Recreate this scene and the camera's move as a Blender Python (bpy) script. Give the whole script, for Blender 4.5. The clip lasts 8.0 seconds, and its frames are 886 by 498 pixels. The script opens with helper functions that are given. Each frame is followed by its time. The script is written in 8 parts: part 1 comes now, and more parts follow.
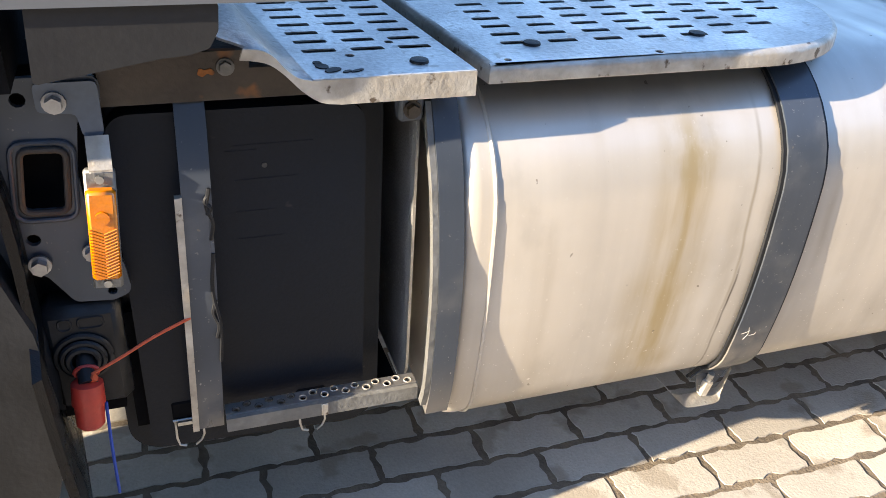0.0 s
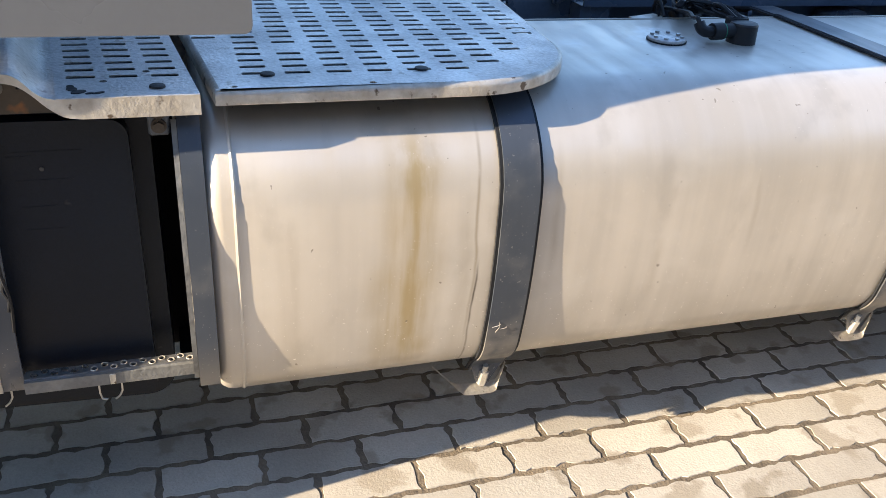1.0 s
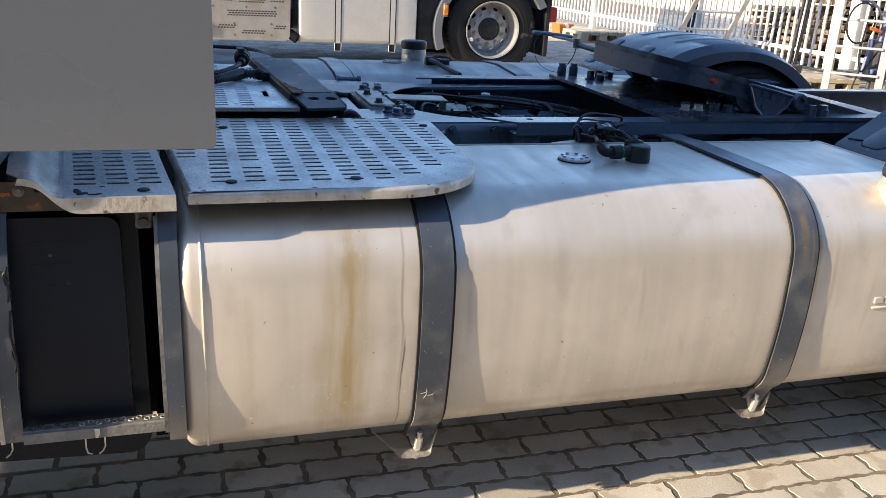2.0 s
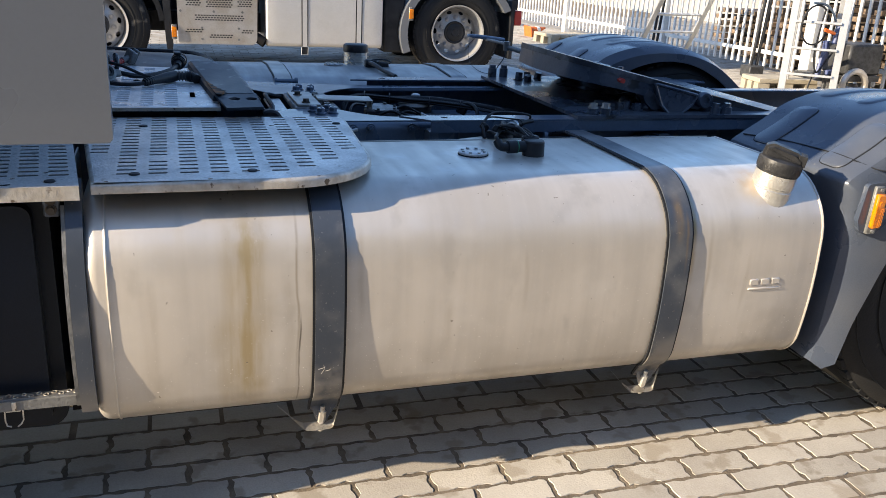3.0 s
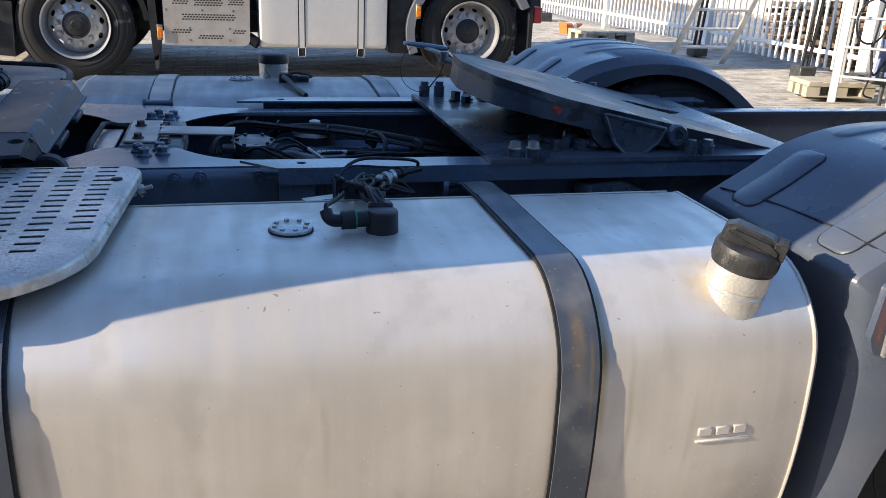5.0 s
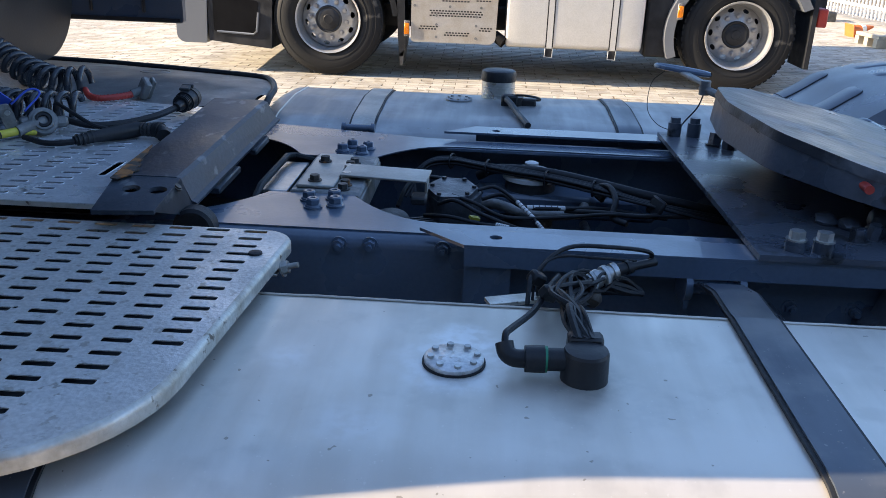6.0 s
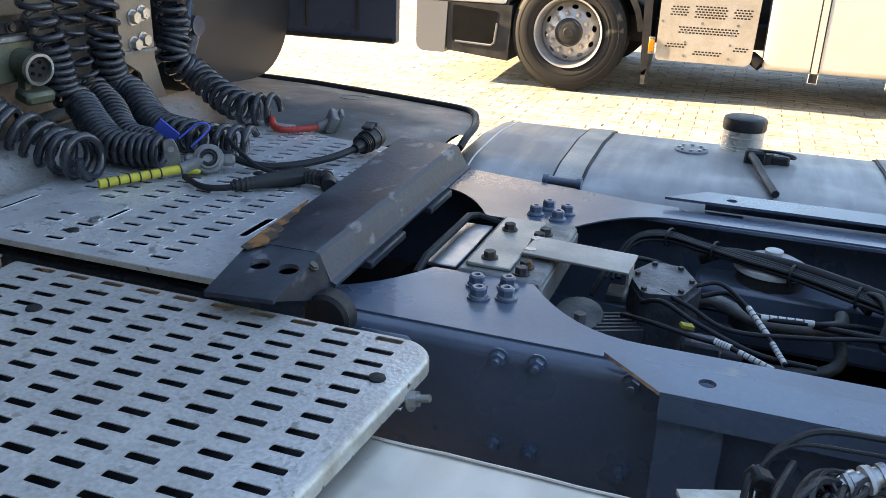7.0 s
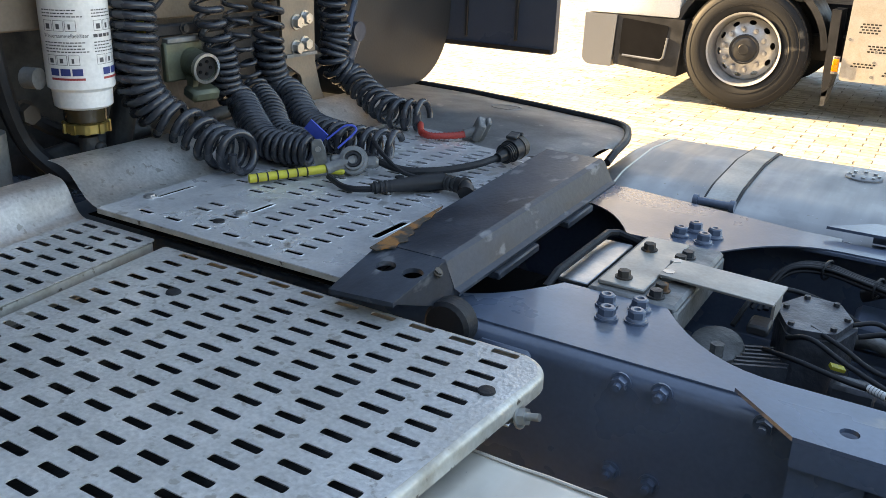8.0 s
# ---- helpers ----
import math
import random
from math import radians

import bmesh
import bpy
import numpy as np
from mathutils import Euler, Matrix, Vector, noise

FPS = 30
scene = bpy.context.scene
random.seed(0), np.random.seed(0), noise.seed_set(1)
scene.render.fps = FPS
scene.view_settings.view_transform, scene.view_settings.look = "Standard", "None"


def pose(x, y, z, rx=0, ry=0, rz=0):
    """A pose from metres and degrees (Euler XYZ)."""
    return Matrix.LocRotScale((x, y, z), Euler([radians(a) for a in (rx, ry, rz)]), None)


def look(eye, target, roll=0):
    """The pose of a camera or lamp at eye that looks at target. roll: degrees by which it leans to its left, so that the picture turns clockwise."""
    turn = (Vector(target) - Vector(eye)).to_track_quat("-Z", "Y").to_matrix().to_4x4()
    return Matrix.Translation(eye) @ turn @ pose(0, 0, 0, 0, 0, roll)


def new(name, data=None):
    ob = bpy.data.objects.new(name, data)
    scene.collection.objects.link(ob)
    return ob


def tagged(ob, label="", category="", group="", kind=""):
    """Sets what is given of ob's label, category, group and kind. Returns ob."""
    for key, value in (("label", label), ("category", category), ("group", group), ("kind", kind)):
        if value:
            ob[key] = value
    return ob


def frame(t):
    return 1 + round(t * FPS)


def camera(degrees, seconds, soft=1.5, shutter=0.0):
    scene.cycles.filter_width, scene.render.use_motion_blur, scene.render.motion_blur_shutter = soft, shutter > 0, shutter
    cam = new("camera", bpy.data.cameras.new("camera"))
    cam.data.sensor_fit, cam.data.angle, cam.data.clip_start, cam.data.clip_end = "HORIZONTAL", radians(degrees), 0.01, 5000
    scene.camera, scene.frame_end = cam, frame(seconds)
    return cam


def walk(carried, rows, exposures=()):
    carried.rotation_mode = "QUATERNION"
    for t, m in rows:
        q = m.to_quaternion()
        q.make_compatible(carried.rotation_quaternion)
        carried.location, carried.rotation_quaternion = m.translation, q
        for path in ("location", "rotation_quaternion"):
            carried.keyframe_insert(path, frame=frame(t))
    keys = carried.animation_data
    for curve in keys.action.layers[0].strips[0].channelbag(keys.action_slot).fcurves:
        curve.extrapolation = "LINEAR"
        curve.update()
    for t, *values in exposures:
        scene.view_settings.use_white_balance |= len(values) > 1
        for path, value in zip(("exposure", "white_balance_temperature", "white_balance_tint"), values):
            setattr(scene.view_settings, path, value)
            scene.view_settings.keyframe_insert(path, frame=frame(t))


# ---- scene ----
cam = camera(55.5, 8.0, 0.85)
PATH = [
    (0, (-0.383, -2.143, 1.235), (0.224, -0.544, 0.198), 4.0),
    (0.5, (-0.217, -2.27, 1.285), (0.366, -0.667, 0.241), 4.3),
    (1, (-0.054, -2.488, 1.32), (0.518, -0.83, 0.358), 4.2),
    (1.3, (0.001, -2.592, 1.336), (0.562, -0.871, 0.486), 3.6),
    (1.5, (0.007, -2.66, 1.346), (0.559, -0.887, 0.604), 3.3),
    (1.7, (-0.013, -2.741, 1.351), (0.546, -0.944, 0.675), 3.1),
    (2.8, (0.139, -3.073, 1.405), (0.729, -1.28, 0.744), 3.2),
    (3, (0.171, -3.085, 1.393), (0.767, -1.293, 0.734), 3.1),
    (3.5, (0.271, -2.988, 1.353), (0.875, -1.199, 0.694), 3.2),
    (4, (0.497, -2.863, 1.384), (1.095, -1.073, 0.723), 3.1),
    (4.2, (0.603, -2.809, 1.388), (1.194, -1.017, 0.725), 3.0),
    (5.3, (0.935, -2.302, 1.402), (1.265, -0.454, 0.714), 2.2),
    (5.5, (0.962, -2.204, 1.42), (1.168, -0.341, 0.722), 2.0),
    (6, (1.001, -1.908, 1.421), (0.914, -0.044, 0.704), 2.1),
    (6.5, (1.039, -1.635, 1.414), (0.682, 0.195, 0.69), 2.1),
    (7, (1.014, -1.496, 1.451), (0.403, 0.264, 0.726), 2.1),
    (7.5, (1.032, -1.451, 1.444), (0.203, 0.219, 0.721), 2.1),
    (8, (1.045, -1.455, 1.442), (0.097, 0.155, 0.73), 2.1),
]
walk(cam, [(t, look(eye, target, roll)) for t, eye, target, roll in PATH],
     [(0, 1.88, 7100, 9), (1.5, 1.53, 7350, 9), (3, 1.27, 7100, 9), (3.5, 1.27, 7000, 9), (4.5, 1.28, 6700, 9), (5.5, 1.28, 6700, 9), (6, 1.74, 7300, 10), (6.5, 2.45, 8800, 11), (7.2, 2.55, 11200, 11), (8, 2.68, 12600, 11)])

# ---- light ----
SUN_DIR = Vector((1.0, 0.158, -0.4)).normalized()
world = bpy.data.worlds.new("world")
scene.world = world
world.use_nodes = True
wn = world.node_tree.nodes
sky = wn.new("ShaderNodeTexSky")
sky.sky_type = "NISHITA"
sky.sun_disc = False
sky.ozone_density, sky.dust_density = 3.5, 0.5
sky.sun_elevation = math.asin(-SUN_DIR.z)
sky.sun_rotation = math.atan2(-SUN_DIR.x, -SUN_DIR.y)
wn["Background"].inputs["Strength"].default_value = 0.15
tint = wn.new("ShaderNodeMix")
tint.data_type, tint.blend_type = "RGBA", "MULTIPLY"
tint.inputs[0].default_value, tint.inputs[7].default_value = 1.0, (0.93, 1.0, 1.12, 1)
world.node_tree.links.new(sky.outputs[0], tint.inputs[6])
world.node_tree.links.new(tint.outputs[2], wn["Background"].inputs["Color"])
sun = new("sun", bpy.data.lights.new("sun", "SUN"))
sun.data.energy, sun.data.angle, sun.data.color = 5.0, radians(0.53), (1.0, 0.865, 0.695)
sun.matrix_world = SUN_DIR.to_track_quat("-Z", "Y").to_matrix().to_4x4()


# ---- materials ----
def mat(name, col, rough=0.5, metal=0.0, col2=None, scale=6.0, sharp=(0.35, 0.65), bump=0.15, fine=120.0,
        spots=None, spot_scale=30.0, spot_level=0.66, stretch=(1, 1, 1), random_tint=0.0, coat=0.0, spec=0.5, grain_mix=0.3, placed=False, island=False):
    """A surface with broad stains, fine grain and relief; spots: colour of small patches of wear."""
    m = bpy.data.materials.new(name)
    m.use_nodes = True
    nt = m.node_tree
    n, ln = nt.nodes, nt.links
    b = n["Principled BSDF"]
    b.inputs["Metallic"].default_value = metal
    b.inputs["Coat Weight"].default_value = coat
    b.inputs["Specular IOR Level"].default_value = spec
    tc = n.new("ShaderNodeTexCoord")
    mp = n.new("ShaderNodeMapping")
    mp.inputs["Scale"].default_value = stretch
    ln.new(n.new("ShaderNodeNewGeometry").outputs["Position"] if placed else tc.outputs["Object"], mp.inputs[0])

    def noise_tex(s, detail):
        t = n.new("ShaderNodeTexNoise")
        t.inputs["Scale"].default_value, t.inputs["Detail"].default_value = s, detail
        ln.new(mp.outputs[0], t.inputs["Vector"])
        return t

    def ramp(src, lo, hi, a=0.0, c=1.0):
        r = n.new("ShaderNodeMapRange")
        for k, v in zip(("From Min", "From Max", "To Min", "To Max"), (lo, hi, a, c)):
            r.inputs[k].default_value = v
        ln.new(src, r.inputs["Value"])
        return r.outputs[0]

    def mix(fac, a, c):
        x = n.new("ShaderNodeMix")
        x.data_type = "RGBA"
        for sock, v in ((x.inputs[6], a), (x.inputs[7], c)):
            if isinstance(v, tuple):
                sock.default_value = (*v[:3], 1)
            else:
                ln.new(v, sock)
        ln.new(fac, x.inputs[0])
        return x.outputs[2]

    broad, grain = noise_tex(scale, 5), noise_tex(fine, 3)
    col2 = col2 or tuple(v * 0.75 for v in col)
    out = mix(ramp(broad.outputs[0], *sharp), col, col2)
    dark = n.new("ShaderNodeMix")
    dark.data_type, dark.blend_type = "RGBA", "MULTIPLY"
    dark.inputs[0].default_value = grain_mix
    ln.new(out, dark.inputs[6])
    ln.new(grain.outputs[0], dark.inputs[7])
    out = dark.outputs[2]
    if spots:
        sp = noise_tex(spot_scale, 4)
        out = mix(ramp(sp.outputs[0], spot_level, spot_level + 0.06), out, spots)
    if random_tint:
        oi = n.new("ShaderNodeNewGeometry" if island else "ShaderNodeObjectInfo")
        hs = n.new("ShaderNodeHueSaturation")
        ln.new(ramp(oi.outputs["Random Per Island" if island else "Random"], 0, 1, 1 - random_tint, 1 + random_tint), hs.inputs["Value"])
        ln.new(out, hs.inputs["Color"])
        out = hs.outputs[0]
    ln.new(out, b.inputs["Base Color"])
    ln.new(ramp(broad.outputs[0], 0.3, 0.7, max(0.03, rough - 0.1), min(1, rough + 0.12)), b.inputs["Roughness"])
    bp = n.new("ShaderNodeBump")
    bp.inputs["Strength"].default_value, bp.inputs["Distance"].default_value = bump, 0.004
    ln.new(grain.outputs[0], bp.inputs["Height"])
    ln.new(bp.outputs[0], b.inputs["Normal"])
    return m


def tank_mat(name, col, col2, runs, rough=0.36, metal=0.45, pale=(0.72, 0.7, 0.66), rings=()):
    """Brushed aluminium with upright streaks, a yellow-brown run, thin drips and specks."""
    m = bpy.data.materials.new(name)
    m.use_nodes = True
    n, ln = m.node_tree.nodes, m.node_tree.links
    b = n["Principled BSDF"]
    geo = n.new("ShaderNodeNewGeometry")
    sep = n.new("ShaderNodeSeparateXYZ")
    ln.new(geo.outputs["Position"], sep.inputs[0])

    def calc(op, a, c=0.0, d=0.0):
        k = n.new("ShaderNodeMath")
        k.operation = op
        for sock, v in zip(k.inputs, (a, c, d)):
            if isinstance(v, (int, float)):
                sock.default_value = v
            else:
                ln.new(v, sock)
        return k.outputs[0]

    def noise_at(scale, detail=4.0, stretch=(1, 1, 1)):
        mp = n.new("ShaderNodeMapping")
        mp.inputs["Scale"].default_value = stretch
        ln.new(geo.outputs["Position"], mp.inputs[0])
        t = n.new("ShaderNodeTexNoise")
        t.inputs["Scale"].default_value, t.inputs["Detail"].default_value = scale, detail
        ln.new(mp.outputs[0], t.inputs["Vector"])
        return t.outputs[0]

    def span(v, lo, hi, a=0.0, c=1.0):
        r = n.new("ShaderNodeMapRange")
        r.interpolation_type = "SMOOTHSTEP"
        for k, q in zip(("From Min", "From Max", "To Min", "To Max"), (lo, hi, a, c)):
            r.inputs[k].default_value = q
        ln.new(v, r.inputs["Value"])
        return r.outputs[0]

    def blend(fac, a, c):
        x = n.new("ShaderNodeMix")
        x.data_type = "RGBA"
        for sock, v in ((x.inputs[6], a), (x.inputs[7], c)):
            if isinstance(v, tuple):
                sock.default_value = (*v, 1)
            else:
                ln.new(v, sock)
        ln.new(fac, x.inputs[0])
        return x.outputs[2]

    streak = noise_at(1.0, 5, (26, 3, 1.1))
    cloud = noise_at(3.2, 5)
    out = blend(span(calc("ADD", calc("MULTIPLY", streak, 0.3), calc("MULTIPLY", cloud, 0.7)), 0.36, 0.64), col, col2)
    near = span(sep.outputs[1], -1.12, -1.06, 1.0, 0.0)
    wob = calc("MULTIPLY", calc("SUBTRACT", noise_at(6.0, 3, (0.3, 0.3, 1)), 0.5), 0.022)
    xw = calc("ADD", sep.outputs[0], wob)

    def run(x, half, z0, z1, strength):
        d = calc("ABSOLUTE", calc("SUBTRACT", xw, x))
        f = calc("MULTIPLY", span(d, 0.0, half, 1.0, 0.0), near)
        f = calc("MULTIPLY", f, span(sep.outputs[2], z0, z0 + 0.12, 0.0, 1.0))
        f = calc("MULTIPLY", f, span(sep.outputs[2], z1 - 0.07, z1, 1.0, 0.0))
        return calc("MULTIPLY", calc("MULTIPLY", f, strength), span(calc("ADD", calc("MULTIPLY", streak, 0.5), calc("MULTIPLY", noise_at(1.0, 5, (40, 40, 7)), 0.5)), 0.38, 0.6, 0.35, 1.0))

    # pale scuffed patches and worn clouds
    out = blend(calc("MULTIPLY", span(noise_at(4.5, 7), 0.5, 0.68), 0.42), out, pale)
    out = blend(calc("MULTIPLY", span(noise_at(11.0, 6, (1, 1, 0.6)), 0.56, 0.7), 0.3), out, tuple(v * 0.72 for v in col2))
    for cx, cy, r0, r1, k, tone in rings:
        d = calc("SQRT", calc("ADD", calc("POWER", calc("ABSOLUTE", calc("SUBTRACT", sep.outputs[0], cx)), 2.0), calc("POWER", calc("ABSOLUTE", calc("SUBTRACT", sep.outputs[1], cy)), 2.0)))
        d = calc("ADD", d, calc("MULTIPLY", calc("SUBTRACT", noise_at(14.0, 4), 0.5), 0.05))
        f = calc("MULTIPLY", calc("MULTIPLY", span(d, r0, r1, 1.0, 0.0), span(sep.outputs[2], 0.78, 0.8)), k)
        out = blend(calc("MULTIPLY", f, span(noise_at(45.0, 5), 0.36, 0.62, 0.35, 1.0)), out, tone)
    for x, half, z0, z1, k, tone in runs:
        out = blend(run(x, half, z0, z1, k), out, tone)
    low = calc("MULTIPLY", span(sep.outputs[2], 0.32, 0.5, 0.55, 0.0), span(noise_at(9.0, 6), 0.4, 0.6))
    out = blend(low, out, (0.4, 0.35, 0.28))
    speck = noise_at(150.0, 2)
    out = blend(span(speck, 0.69, 0.76, 0.0, 0.4), out, pale)
    out = blend(calc("MULTIPLY", span(noise_at(210.0, 1), 0.72, 0.78, 0.0, 0.8), span(sep.outputs[2], 0.45, 0.7, 1.0, 0.1)), out, tuple(v * 1.2 for v in pale))
    out = blend(span(noise_at(70.0, 2), 0.735, 0.765, 0.0, 0.7), out, (0.2, 0.17, 0.13))
    ln.new(out, b.inputs["Base Color"])
    b.inputs["Metallic"].default_value = metal
    ln.new(span(calc("ADD", calc("MULTIPLY", streak, 0.6), calc("MULTIPLY", cloud, 0.4)), 0.3, 0.7, rough - 0.08, rough + 0.14), b.inputs["Roughness"])
    bp = n.new("ShaderNodeBump")
    bp.inputs["Strength"].default_value, bp.inputs["Distance"].default_value = 0.12, 0.004
    ln.new(calc("ADD", calc("MULTIPLY", noise_at(1.0, 2, (9, 9, 5)), 1.0), calc("MULTIPLY", noise_at(220.0, 2, (1, 1, 0.15)), 0.05)), bp.inputs["Height"])
    ln.new(bp.outputs[0], b.inputs["Normal"])
    return m


PAVER = mat("paver", (0.51, 0.472, 0.408), 0.94, 0, (0.41, 0.374, 0.322), 3.5, (0.38, 0.64), bump=0.3, fine=190, spots=(0.3, 0.265, 0.215), spot_scale=9, spot_level=0.57, random_tint=0.15, placed=True)
PAVING = mat("paving_blocks", (0.48, 0.443, 0.38), 0.94, 0, (0.38, 0.346, 0.294), 2.2, (0.36, 0.66), bump=0.3, fine=150, spots=(0.28, 0.245, 0.195), spot_scale=7, spot_level=0.57, random_tint=0.18, placed=True, island=True)
JOINT = mat("joint_sand", (0.24, 0.19, 0.135), 0.97, 0, (0.12, 0.097, 0.072), 11, bump=0.8)
OCHRE, DRIP = (0.38, 0.27, 0.10), (0.30, 0.24, 0.16)
TANK = tank_mat("brushed_aluminium", (0.63, 0.578, 0.508), (0.515, 0.472, 0.412),
                [(0.312, 0.075, 0.3, 0.84, 0.72, OCHRE), (0.27, 0.06, 0.3, 0.62, 0.35, OCHRE), (0.425, 0.005, 0.36, 0.84, 0.6, DRIP), (0.43, 0.0035, 0.26, 0.6, 1.0, (0.1, 0.08, 0.06)), (0.405, 0.02, 0.3, 0.7, 0.25, DRIP), (1.475, 0.012, 0.55, 0.87, 0.9, OCHRE),
                 (1.0, 0.01, 0.52, 0.74, 0.3, DRIP), (1.53, 0.01, 0.45, 0.8, 0.35, DRIP), (0.575, 0.012, 0.5, 0.8, 0.3, DRIP), (0.8, 0.02, 0.4, 0.62, 0.25, DRIP), (1.66, 0.012, 0.45, 0.7, 0.3, DRIP), (0.1, 0.03, 0.3, 0.7, 0.25, DRIP)],
                rough=0.35, metal=0.45, pale=(0.69, 0.65, 0.59), rings=[(0.974, -0.893, 0.05, 0.1, 0.45, (0.78, 0.78, 0.78)), (0.985, -0.82, 0.03, 0.06, 0.5, (0.78, 0.79, 0.8)), (1.148, -0.915, 0.04, 0.075, 0.6, (0.36, 0.33, 0.29)), (1.71, -1.19, 0.03, 0.085, 0.4, (0.55, 0.38, 0.2)),
                                                (0.75, -0.9, 0.0, 0.05, 0.5, (0.74, 0.74, 0.73)), (0.62, -1.02, 0.0, 0.09, 0.35, (0.38, 0.36, 0.33)), (1.22, -0.98, 0.0, 0.11, 0.35, (0.4, 0.38, 0.35)), (0.86, -1.06, 0.0, 0.07, 0.4, (0.7, 0.7, 0.69)), (1.62, -1.0, 0.0, 0.09, 0.4, (0.74, 0.74, 0.74)), (1.3, -0.8, 0.01, 0.05, 0.35, (0.4, 0.37, 0.32))])
ALU = mat("worn_step_aluminium", (0.86, 0.85, 0.83), 0.38, 0.48, (0.66, 0.645, 0.62), 9, bump=0.3, fine=150, spots=(0.4, 0.38, 0.35), spot_scale=60, spot_level=0.61, grain_mix=0.5)
DECKALU = mat("deck_aluminium", (0.86, 0.865, 0.875), 0.32, 0.5, (0.62, 0.63, 0.65), 11, (0.4, 0.62), bump=0.3, fine=150, spots=(0.38, 0.37, 0.36), spot_scale=26, spot_level=0.63, grain_mix=0.35)
WINGALU = mat("dusty_matt_aluminium", (0.46, 0.467, 0.475), 0.5, 0.35, (0.3, 0.3, 0.3), 7, bump=0.15, fine=140, spots=(0.5, 0.49, 0.47), spot_scale=16, spot_level=0.64)
VALVE = mat("blue_grey_casting", (0.09, 0.1, 0.118), 0.42, 0.3, (0.05, 0.055, 0.064), 22, bump=0.35)
LIP = mat("scuffed_aluminium_edge", (0.66, 0.63, 0.57), 0.5, 0.5, (0.48, 0.43, 0.36), 26, bump=0.3, spots=(0.13, 0.1, 0.075), spot_scale=55, spot_level=0.63)
STEEL = mat("galvanised_steel", (0.5, 0.5, 0.5), 0.38, 0.85, (0.36, 0.36, 0.37), 14, bump=0.15)
BRIGHT = mat("zinc_bolt", (0.62, 0.62, 0.6), 0.35, 0.9, (0.45, 0.45, 0.44), 40, bump=0.1)
CHASSIS = mat("grey_chassis_paint", (0.1, 0.144, 0.208), 0.28, 0, (0.074, 0.107, 0.156), 4, bump=0.05, spots=(0.17, 0.172, 0.175), spot_scale=9, spot_level=0.69, coat=0.3)
STRAP = tank_mat("grey_strap_steel", (0.066, 0.08, 0.103), (0.052, 0.063, 0.081), [(1.425, 0.02, 0.68, 0.84, 0.75, (0.27, 0.17, 0.06)), (1.45, 0.006, 0.6, 0.8, 0.5, (0.26, 0.16, 0.06))], 0.34, 0.25, (0.3, 0.29, 0.27))
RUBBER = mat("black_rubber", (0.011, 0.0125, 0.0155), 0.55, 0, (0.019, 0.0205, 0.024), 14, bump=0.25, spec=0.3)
HOSE = mat("coil_hose_plastic", (0.024, 0.028, 0.036), 0.24, 0, (0.036, 0.04, 0.048), 30, bump=0.06)
SIDEPLATE = mat("speckled_plate", (0.36, 0.36, 0.35), 0.5, 0.35, (0.24, 0.24, 0.235), 9, bump=0.4, fine=260, spots=(0.34, 0.34, 0.33), spot_scale=160, spot_level=0.6)
BLACK = mat("black_plastic", (0.015, 0.016, 0.018), 0.45, 0, (0.032, 0.033, 0.036), 10, bump=0.12, spec=0.28)
DIRTYBLACK = mat("mud_streaked_plastic", (0.014, 0.015, 0.018), 0.3, 0, (0.03, 0.028, 0.026), 5, (0.46, 0.66), bump=0.2, fine=160, spots=(0.075, 0.066, 0.055), spot_scale=9, spot_level=0.66, stretch=(1, 2.2, 0.45))
BOXGREY = mat("black_tank_plastic", (0.006, 0.0105, 0.019), 0.42, 0, (0.0095, 0.015, 0.025), 5, bump=0.12, fine=220, spots=(0.03, 0.033, 0.037), spot_scale=28, spot_level=0.7, spec=0.2)
FENDER = mat("fender_plastic", (0.055, 0.07, 0.1), 0.32, 0, (0.082, 0.092, 0.112), 5, bump=0.12, fine=260, spots=(0.15, 0.145, 0.14), spot_scale=20, spot_level=0.71)
CABGREY = mat("grey_fairing_paint", (0.125, 0.136, 0.152), 0.36, 0, (0.118, 0.128, 0.143), 2, bump=0.02, coat=0.3, grain_mix=0.08)
DARKGREY = mat("dark_grey_skirt", (0.025, 0.026, 0.029), 0.4, 0, (0.036, 0.036, 0.037), 4, bump=0.08, spec=0.28)
BROWN = mat("dusty_brown_steel", (0.085, 0.066, 0.05), 0.6, 0.1, (0.045, 0.037, 0.032), 8, bump=0.3, spots=(0.2, 0.085, 0.03), spot_scale=14, spot_level=0.66)
BEAM = mat("worn_black_beam_paint", (0.018, 0.025, 0.036), 0.45, 0.0, (0.046, 0.059, 0.078), 9, (0.42, 0.62), bump=0.2, spots=(0.13, 0.138, 0.15), spot_scale=24, spot_level=0.61, spec=0.3, stretch=(1, 0.45, 1))
DUSTBROWN = mat("dusty_brown_panel", (0.26, 0.2, 0.15), 0.45, 0.15, (0.165, 0.13, 0.1), 6, bump=0.2)
RUST = mat("rust", (0.34, 0.125, 0.03), 0.85, 0, (0.06, 0.045, 0.035), 38, (0.44, 0.56), bump=0.5)
GREASE = mat("greasy_black_steel", (0.066, 0.083, 0.112), 0.3, 0.2, (0.115, 0.134, 0.165), 8, bump=0.15, spots=(0.03, 0.031, 0.034), spot_scale=14, spot_level=0.62, spec=0.4)
PLATETOP = mat("greased_coupling_top", (0.03, 0.034, 0.042), 0.42, 0.0, (0.11, 0.122, 0.14), 6, (0.5, 0.6), bump=0.5, fine=45, spots=(0.012, 0.013, 0.015), spot_scale=11, spot_level=0.55, spec=0.3)
